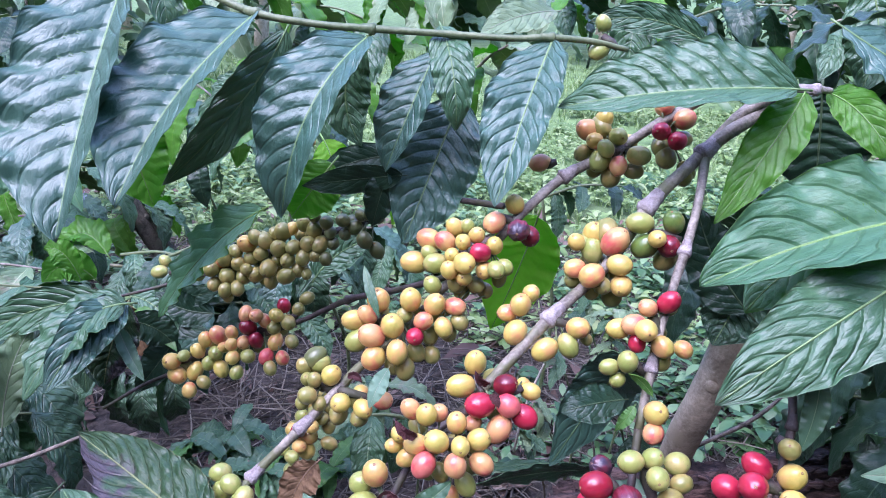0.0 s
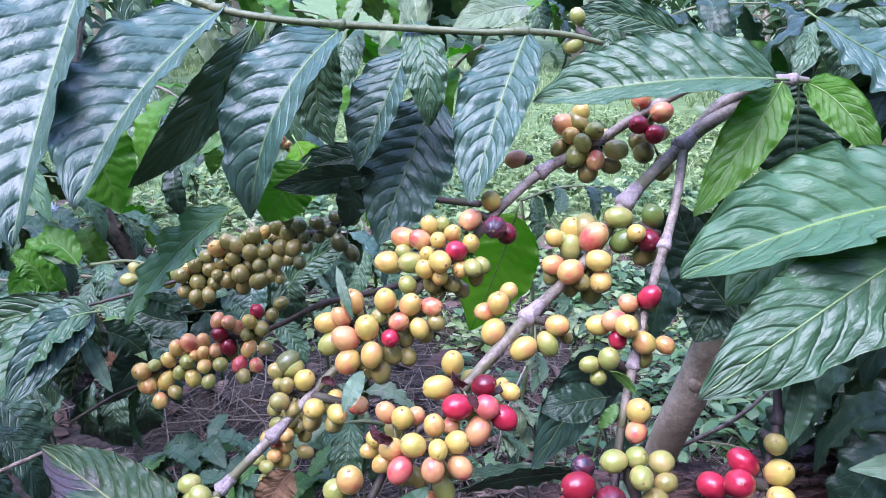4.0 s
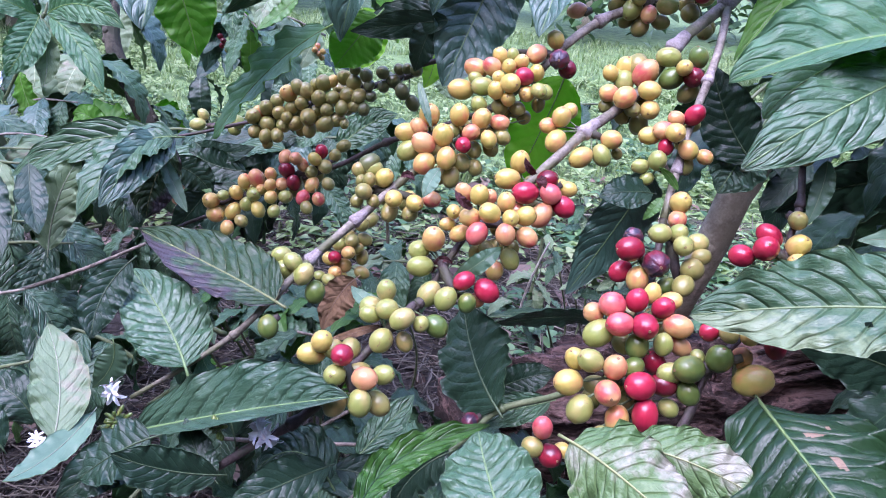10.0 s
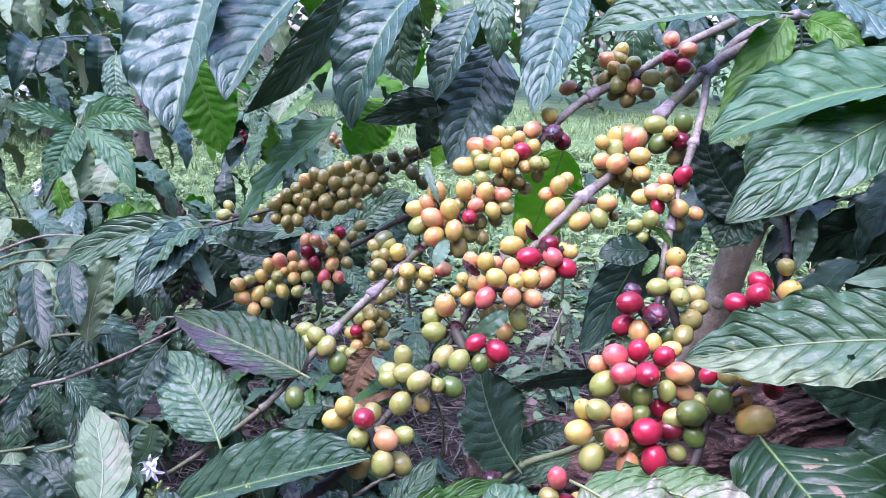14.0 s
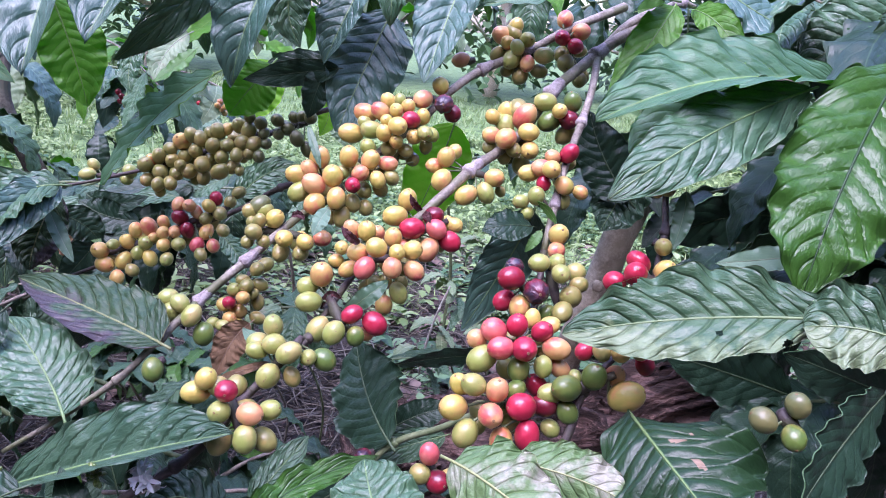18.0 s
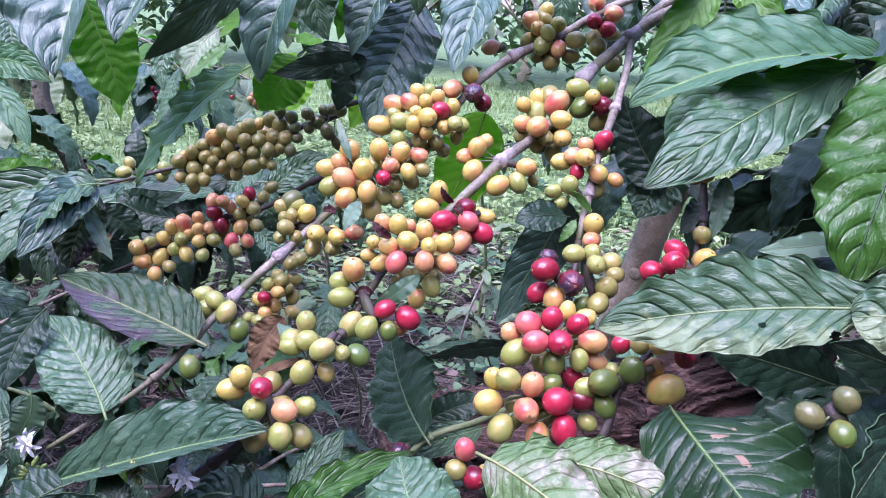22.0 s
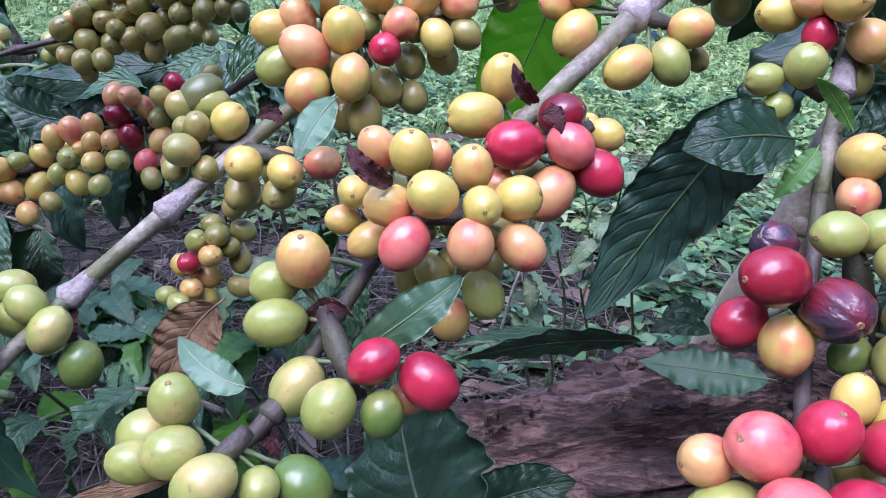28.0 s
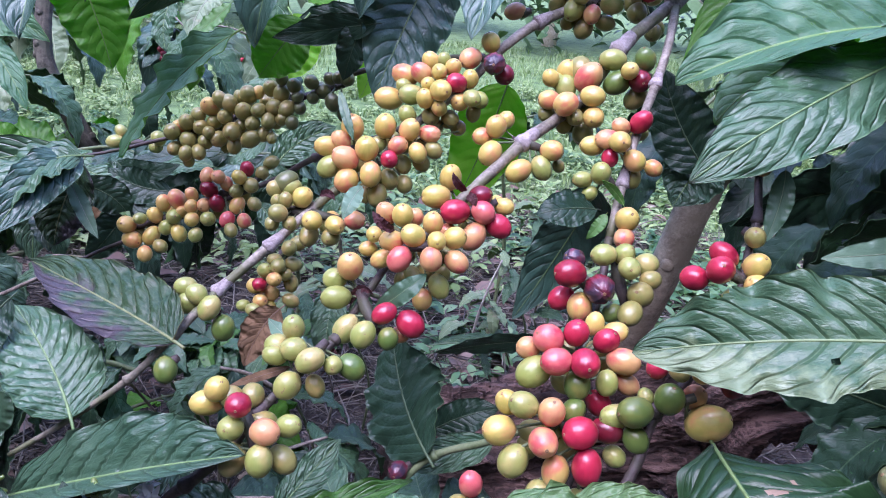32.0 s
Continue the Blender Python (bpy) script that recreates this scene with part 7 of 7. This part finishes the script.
blossom((-0.778, 1.275, 0.429), 34, 0.0260, 0.0140, 'white coffee blossom cluster with narrow petals')
blossom((-0.889, 1.365, 0.507), 18, 0.0160, 0.0130, 'white coffee blossom cluster with narrow petals')
blossom((-0.858, 1.340, 0.442), 26, 0.0220, 0.0140, 'white coffee blossom cluster with narrow petals')
blossom((-0.847, 1.298, 0.518), 16, 0.0160, 0.0130, 'white coffee blossom cluster with narrow petals')
blossom((-0.836, 1.296, 0.409), 14, 0.0160, 0.0130, 'white coffee blossom cluster with narrow petals')
blossom((-0.874, 1.229, 0.474), 12, 0.0140, 0.0130, 'white coffee blossom cluster with narrow petals')
blossom((-1.118, 1.574, 0.621), 14, 0.0200, 0.0140, 'white coffee blossom cluster with narrow petals')
blossom((-0.183, 0.288, 0.521), 4, 0.0045, 0.0075, 'small white star-shaped coffee flowers')
blossom((-0.085, 0.258, 0.530), 8, 0.0060, 0.0085, 'open white coffee flowers under a leaf')
blossom((-0.206, 0.275, 0.496), 4, 0.0050, 0.0055, 'small white star-shaped coffee flowers')
blossom((0.279, 0.421, 0.715), 2, 0.0030, 0.0100, 'single pale star-shaped coffee flower')
blossom((-0.225, 0.272, 0.490), 3, 0.0050, 0.0055, 'small white star-shaped coffee flowers')


def bud_cluster(at, count, radius, label):
    rng = np.random.default_rng(count)
    ob = thing("flower_bud_cluster", at, label, "flower buds")
    me = mesh_of("bud", *tube(np.array([(0, 0, -1), (0, 0, -0.5), (0, 0, 0.3), (0, 0, 0.8), (0, 0, 1.0)]), [0.3, 0.6, 0.75, 0.5, 0.1], 8), [SKIN["g"]])
    for i in range(count):
        d = Vector(rng.normal(0, 1, 3)).normalized()
        s = 0.0016 * rng.uniform(0.8, 1.3)
        part("bud", me, ob, at=Matrix.Translation(d * radius * rng.uniform(0.3, 1)) @ d.to_track_quat("Z", "Y").to_matrix().to_4x4() @ Matrix.Diagonal((s, s, s * 1.5, 1)))


def dry_stalk(label, pts):
    base = np.array(pts[0][:3])
    line = smooth_line(pts, 8)
    v, f = tube(line[:, :3] - base, line[:, 3] / 1000, 7, 0.12, len(pts))
    ob = new("dry_stalk", mesh_of("dry_stalk", v, f, [PALESTALK if "pale" in label else STALKMAT]))
    ob.location = base
    return tagged(ob, label, "dry stalk", "dry stalks on the ground")


PALESTALK = bark_material("pale_stalk", (0.34, 0.31, 0.26), (0.62, 0.58, 0.5), 120, 0.7)
STALKMAT = bark_material("dry_stalk", (0.07, 0.06, 0.045), (0.26, 0.22, 0.18), 120, 0.7)
bud_cluster((-0.176, 0.273, 0.511), 30, 0.0085, 'cluster of tiny green coffee flower buds')
bud_cluster((-0.109, 0.253, 0.532), 18, 0.006, 'cluster of tiny green coffee flower buds')
dry_stalk('thin bent pale dry stalk standing among weeds', [(0.071, 0.652, 0.400, 1.3), (0.076, 0.645, 0.445, 1.3), (0.083, 0.644, 0.476, 1.2), (0.094, 0.652, 0.505, 0.9)])
dry_stalk('brown twig crossing the litter', [(0.233, 0.601, 0.460, 2.0), (0.282, 0.615, 0.483, 2.0), (0.321, 0.638, 0.505, 1.4)])
dry_stalk('grey twig lying across low leaves', [(-0.133, 0.316, 0.474, 1.4), (-0.089, 0.319, 0.475, 1.5), (-0.031, 0.323, 0.479, 1.3)])
dry_stalk('thin green-grey twig rising from the litter', [(-0.346, 0.452, 0.488, 1.8), (-0.288, 0.445, 0.517, 1.6), (-0.234, 0.438, 0.548, 1.2)])
fallen = thing('fallen_leaf', (0.190, 0.474, 0.503), 'faded brownish-green fallen leaf lying on the log', 'leaf')
leaf(fallen, (0.190, 0.474, 0.502), (0.161, 0.478, 0.501), (0.127, 0.483, 0.500), (-0.11, -0.52, 0.84), 0.024, 'smooth', 6, 1.6)
strip8 = thing('fallen_leaf', (0.136, 0.513, 0.493), 'dark folded dead leaf lying along the log', 'leaf')
leaf(strip8, (0.136, 0.513, 0.493), (0.087, 0.502, 0.494), (0.033, 0.487, 0.487), (0.25, -0.95, -0.16), 0.018, 'dark', 10, 1.5)
strip10 = thing('fallen_leaf', (0.099, 0.522, 0.489), 'faded grey-green dead leaf on the log', 'leaf')
leaf(strip10, (0.099, 0.522, 0.489), (0.063, 0.511, 0.491), (0.032, 0.499, 0.488), (0.14, -0.40, 0.91), 0.009, 'scar', 10, 1.5)
strip12 = thing('fallen_leaf', (0.176, 0.538, 0.498), 'small dark leaf curled on the log', 'leaf')
leaf(strip12, (0.176, 0.538, 0.498), (0.166, 0.540, 0.502), (0.152, 0.537, 0.496), (0.00, -0.86, 0.51), 0.013, 'dark', 10, 1.5)
strip14 = thing('fallen_leaf', (0.177, 0.525, 0.495), 'small dark leaf curled on the log', 'leaf')
leaf(strip14, (0.177, 0.525, 0.495), (0.159, 0.527, 0.498), (0.143, 0.524, 0.492), (-0.00, -0.84, 0.54), 0.013, 'dark', 10, 1.5)


# ---- weeds, litter and grass ----
def scatter(name, label, category, mat, count, box, make, seed, clump=0.0, bare=0.0):
    """Many small pieces on the ground as one object. make(rng) gives verts and faces about the origin, z up."""
    rng = np.random.default_rng(seed)
    verts, faces = [], []
    kinds = [make(rng) for _ in range(14)]
    x0, x1, y0, y1 = box
    n = 0
    while n < count:
        x, y = rng.uniform(x0, x1), rng.uniform(y0, y1)
        if x < 0.02 and y < bare:
            n += 0.25
            continue
        if clump and noise.noise(Vector((x * 2.6 + seed, y * 2.6, 1))) < clump - rng.uniform(0, 0.25):
            n += 0.25
            continue
        n += 1
        a, s = rng.uniform(0, 6.28), rng.uniform(0.6, 1.25)
        v, f = kinds[int(rng.integers(0, 14))]
        o = len(verts)
        c, sn = math.cos(a) * s, math.sin(a) * s
        z = ground_height(x, y)
        verts += [(x + p[0] * c - p[1] * sn, y + p[0] * sn + p[1] * c, z + p[2] * s) for p in v]
        faces += [tuple(i + o for i in q) for q in f]
    ob = new(name, mesh_of(name, verts, faces, [mat]))
    return tagged(ob, label, category, kind="stuff")


def island_material(name, *cols, rough=0.6, glow=0.25):
    m, nt, b = material(name, rough)
    geo = nt.nodes.new("ShaderNodeNewGeometry")
    stops = [(i / (len(cols) - 1), c) for i, c in enumerate(cols)]
    c = ramp(nt, geo.outputs["Random Per Island"], *stops)
    c = mix_rgb(nt, math_node(nt, "MULTIPLY", noise_out(nt, 80), 0.4), c, tuple(x * 0.5 for x in cols[0]))
    nt.links.new(c, b.inputs["Base Color"])
    tr = nt.nodes.new("ShaderNodeBsdfTranslucent")
    nt.links.new(c, tr.inputs[0])
    mx = N(nt, "ShaderNodeMixShader", Fac=glow)
    nt.links.new(b.outputs[0], mx.inputs[1])
    nt.links.new(tr.outputs[0], mx.inputs[2])
    nt.links.new(mx.outputs[0], nt.nodes["Material Output"].inputs[0])
    return m


def little_leaf(p, d, up, length, width):
    d, up = np.array(d, float), np.array(up, float)
    s = np.cross(d, up)
    s /= np.linalg.norm(s) + 1e-9
    p = np.array(p, float)
    rows = ((0, 0.04, 0), (0.3, 0.8, 0.05), (0.55, 1.0, 0.04), (0.8, 0.6, -0.03), (1, 0.03, -0.12))
    v = []
    for t, w, h in rows:
        c = p + d * t * length + up * h * length
        v += [c + s * w * width / 2 + up * 0.12 * width * w, c, c - s * w * width / 2 + up * 0.12 * width * w]
    return v, [(3 * j + k, 3 * j + k + 1, 3 * j + k + 4, 3 * j + k + 3) for j in range(4) for k in range(2)]


def weed(rng):
    pieces = []
    h = rng.uniform(0.015, 0.06)
    for i in range(int(rng.integers(5, 10))):
        a = rng.uniform(0, 6.28)
        e = rng.uniform(-0.2, 0.6)
        d = np.array([math.cos(a) * math.cos(e), math.sin(a) * math.cos(e), math.sin(e)])
        pieces.append(little_leaf((rng.normal(0, 0.008), rng.normal(0, 0.008), h * rng.uniform(0.3, 1)), d, (0, 0, 1) - d * d[2], rng.uniform(0.018, 0.034), rng.uniform(0.012, 0.02)))
    return join(*pieces)


def blade(rng):
    pieces = []
    for i in range(6):
        a, h, w = rng.uniform(0, 6.28), rng.uniform(0.02, 0.06), rng.uniform(0.002, 0.004)
        d, s = np.array([math.cos(a), math.sin(a), 0]), np.array([-math.sin(a), math.cos(a), 0])
        o = np.array([rng.normal(0, 0.012), rng.normal(0, 0.012), 0])
        v = []
        for t in (0, 0.4, 0.75, 1):
            c = o + d * h * 0.55 * t * t + np.array([0, 0, h * t * (1 - 0.25 * t)])
            v += [c + s * w * (1 - t * 0.9), c - s * w * (1 - t * 0.9)]
        pieces.append((v, [(2 * j, 2 * j + 1, 2 * j + 3, 2 * j + 2) for j in range(3)]))
    return join(*pieces)


def straw(rng):
    pieces = []
    for i in range(3):
        a, L = rng.uniform(0, 6.28), rng.uniform(0.04, 0.13)
        d = np.array([math.cos(a), math.sin(a), rng.uniform(-0.05, 0.25)])
        p = np.array([rng.normal(0, 0.02), rng.normal(0, 0.02), rng.uniform(0.002, 0.02)])
        pieces.append(tube(np.array([p, p + d * L * 0.5 + rng.normal(0, 0.005, 3), p + d * L]), [0.0011, 0.001, 0.0006], 4))
    return join(*pieces)


def dead_leaf(rng):
    a, e = rng.uniform(0, 6.28), rng.uniform(-0.15, 0.35)
    d = np.array([math.cos(a), math.sin(a), e])
    up = np.array([rng.normal(0, 0.3), rng.normal(0, 0.3), 1.0])
    return little_leaf((0, 0, 0.008), d, up, rng.uniform(0.03, 0.08), rng.uniform(0.015, 0.035))


WEED = island_material("weed_green", (0.04, 0.11, 0.035), (0.1, 0.22, 0.075), (0.24, 0.37, 0.17), rough=0.36)
GRASS = island_material("grass_green", (0.14, 0.24, 0.07), (0.27, 0.39, 0.13), (0.43, 0.52, 0.26), rough=0.5, glow=0.35)
STRAW = island_material("dry_straw", (0.04, 0.034, 0.027), (0.1, 0.088, 0.07), (0.28, 0.25, 0.2), rough=0.8, glow=0.05)
DEAD = island_material("dead_leaf", (0.07, 0.04, 0.03), (0.16, 0.1, 0.075), (0.3, 0.23, 0.18), rough=0.7, glow=0.1)
scatter("weeds", "low broad-leaved green weeds carpeting the ground", "weeds", WEED, 1900, (-1.6, 1.6, 0.85, 2.4), weed, 11, 0.08, 1.3)
scatter("near_weeds", "clumps of small green weeds behind the log", "weeds", WEED, 420, (0.0, 0.7, 0.95, 1.6), weed, 12, 0.02)
scatter("grass", "short bright lawn grass behind the shrub", "grass", GRASS, 9000, (-3.2, 3.2, 1.3, 5.5), blade, 13, -0.3)
scatter("clover", "bright small-leaved ground cover between the grass", "weeds", GRASS, 3800, (-2.2, 2.2, 1.2, 3.6), weed, 21, -0.2)
scatter("straw_litter", "dry straw and twigs littering the ground", "litter", STRAW, 5200, (-1.3, 0.9, 0.45, 1.7), straw, 14, -0.25)
scatter("leaf_litter", "fallen brown leaves on the soil", "litter", DEAD, 1300, (-1.5, 1.3, 0.3, 2.0), dead_leaf, 15, -0.2)


# ---- trees far behind, and unseen ones round the camera that block low sky ----
def ring_tree(at, height, spread, seed, mat, clump=90):
    rng = np.random.default_rng(seed)
    x, y = at
    z = ground_height(x, y)
    ob = thing("tree", (x, y, z), "leafy green tree in the ring round the coffee shrub", "tree", "trees behind")
    pts = [(0, 0, -0.05, 60), (0.05, 0.02, height * 0.3, 45), (-0.05, 0.05, height * 0.6, 30), (0.04, 0, height * 0.9, 12)]
    line = smooth_line(pts, 5)
    pieces = [tube(line[:, :3], line[:, 3] / 1000, 8, 0.05, seed)]
    leaves = []
    for i in range(16):
        h = height * rng.uniform(0.12, 0.95)
        a = rng.uniform(0, 6.28)
        r = spread * rng.uniform(0.5, 1.0) * (1.1 - 0.5 * h / height)
        end = np.array([math.cos(a) * r, math.sin(a) * r, h + rng.uniform(0, 0.35)])
        pieces.append(tube(np.array([(0, 0, h * 0.9), end * 0.5 + np.array([0, 0, h * 0.48]), end]), [0.018, 0.012, 0.005], 5))
        for j in range(clump):
            c = end * rng.uniform(0.35, 1.1) + np.array([0, 0, h * 0.5 * 0]) + rng.normal(0, 0.17, 3)
            b2 = rng.uniform(0, 6.28)
            d = np.array([math.cos(b2), math.sin(b2), rng.uniform(-0.9, 0.2)])
            d /= np.linalg.norm(d)
            leaves.append(little_leaf(c, d, rng.normal(0, 0.4, 3) + np.array([0, 0, 1]), rng.uniform(0.09, 0.16), rng.uniform(0.04, 0.07)))
    v, f = join(*pieces)
    part("trunk", mesh_of("trunk", v, f, [TRUNK]), ob)
    verts, faces = [], []
    for v, f in leaves:
        o = len(verts)
        verts += v
        faces += [tuple(i + o for i in q) for q in f]
    part("crown", mesh_of("crown", verts, faces, [mat]), ob)


FAR = island_material("far_foliage", (0.035, 0.08, 0.03), (0.07, 0.15, 0.045), (0.14, 0.24, 0.1), rough=0.4, glow=0.2)
for i, (x, y, h, s) in enumerate(((-5.2, 5.8, 2.6, 1.3), (-3.4, 6.4, 2.8, 1.4), (-1.9, 5.6, 2.4, 1.1), (-0.6, 6.6, 2.8, 1.3), (0.7, 6.0, 2.6, 1.2), (2.2, 6.3, 2.7, 1.3), (3.8, 6.0, 2.8, 1.4), (5.6, 6.6, 2.8, 1.4),
                                   (-2.4, 3.6, 1.5, 0.7), (1.9, 3.8, 1.6, 0.8), (-3.6, 4.2, 1.9, 0.9), (3.3, 4.0, 1.8, 0.9), (-2.0, -1.6, 2.6, 1.0), (0.2, -2.4, 3.0, 1.2), (2.1, -1.4, 2.6, 1.0), (-2.6, 0.8, 2.4, 0.9), (2.4, 1.0, 2.4, 0.9), (-1.0, -2.6, 3.0, 1.1), (1.3, -2.7, 3.0, 1.1), (-3.0, -0.4, 2.8, 1.0), (3.0, -0.3, 2.8, 1.0), (-1.2, -1.3, 2.2, 0.7), (1.4, -1.0, 2.2, 0.7))):
    # unseen trees at y < 1.2 get denser crowns to cut light from the horizon
    ring_tree((x, y), h, s, 60 + i, FAR, 300 if y < 1.2 else 90)
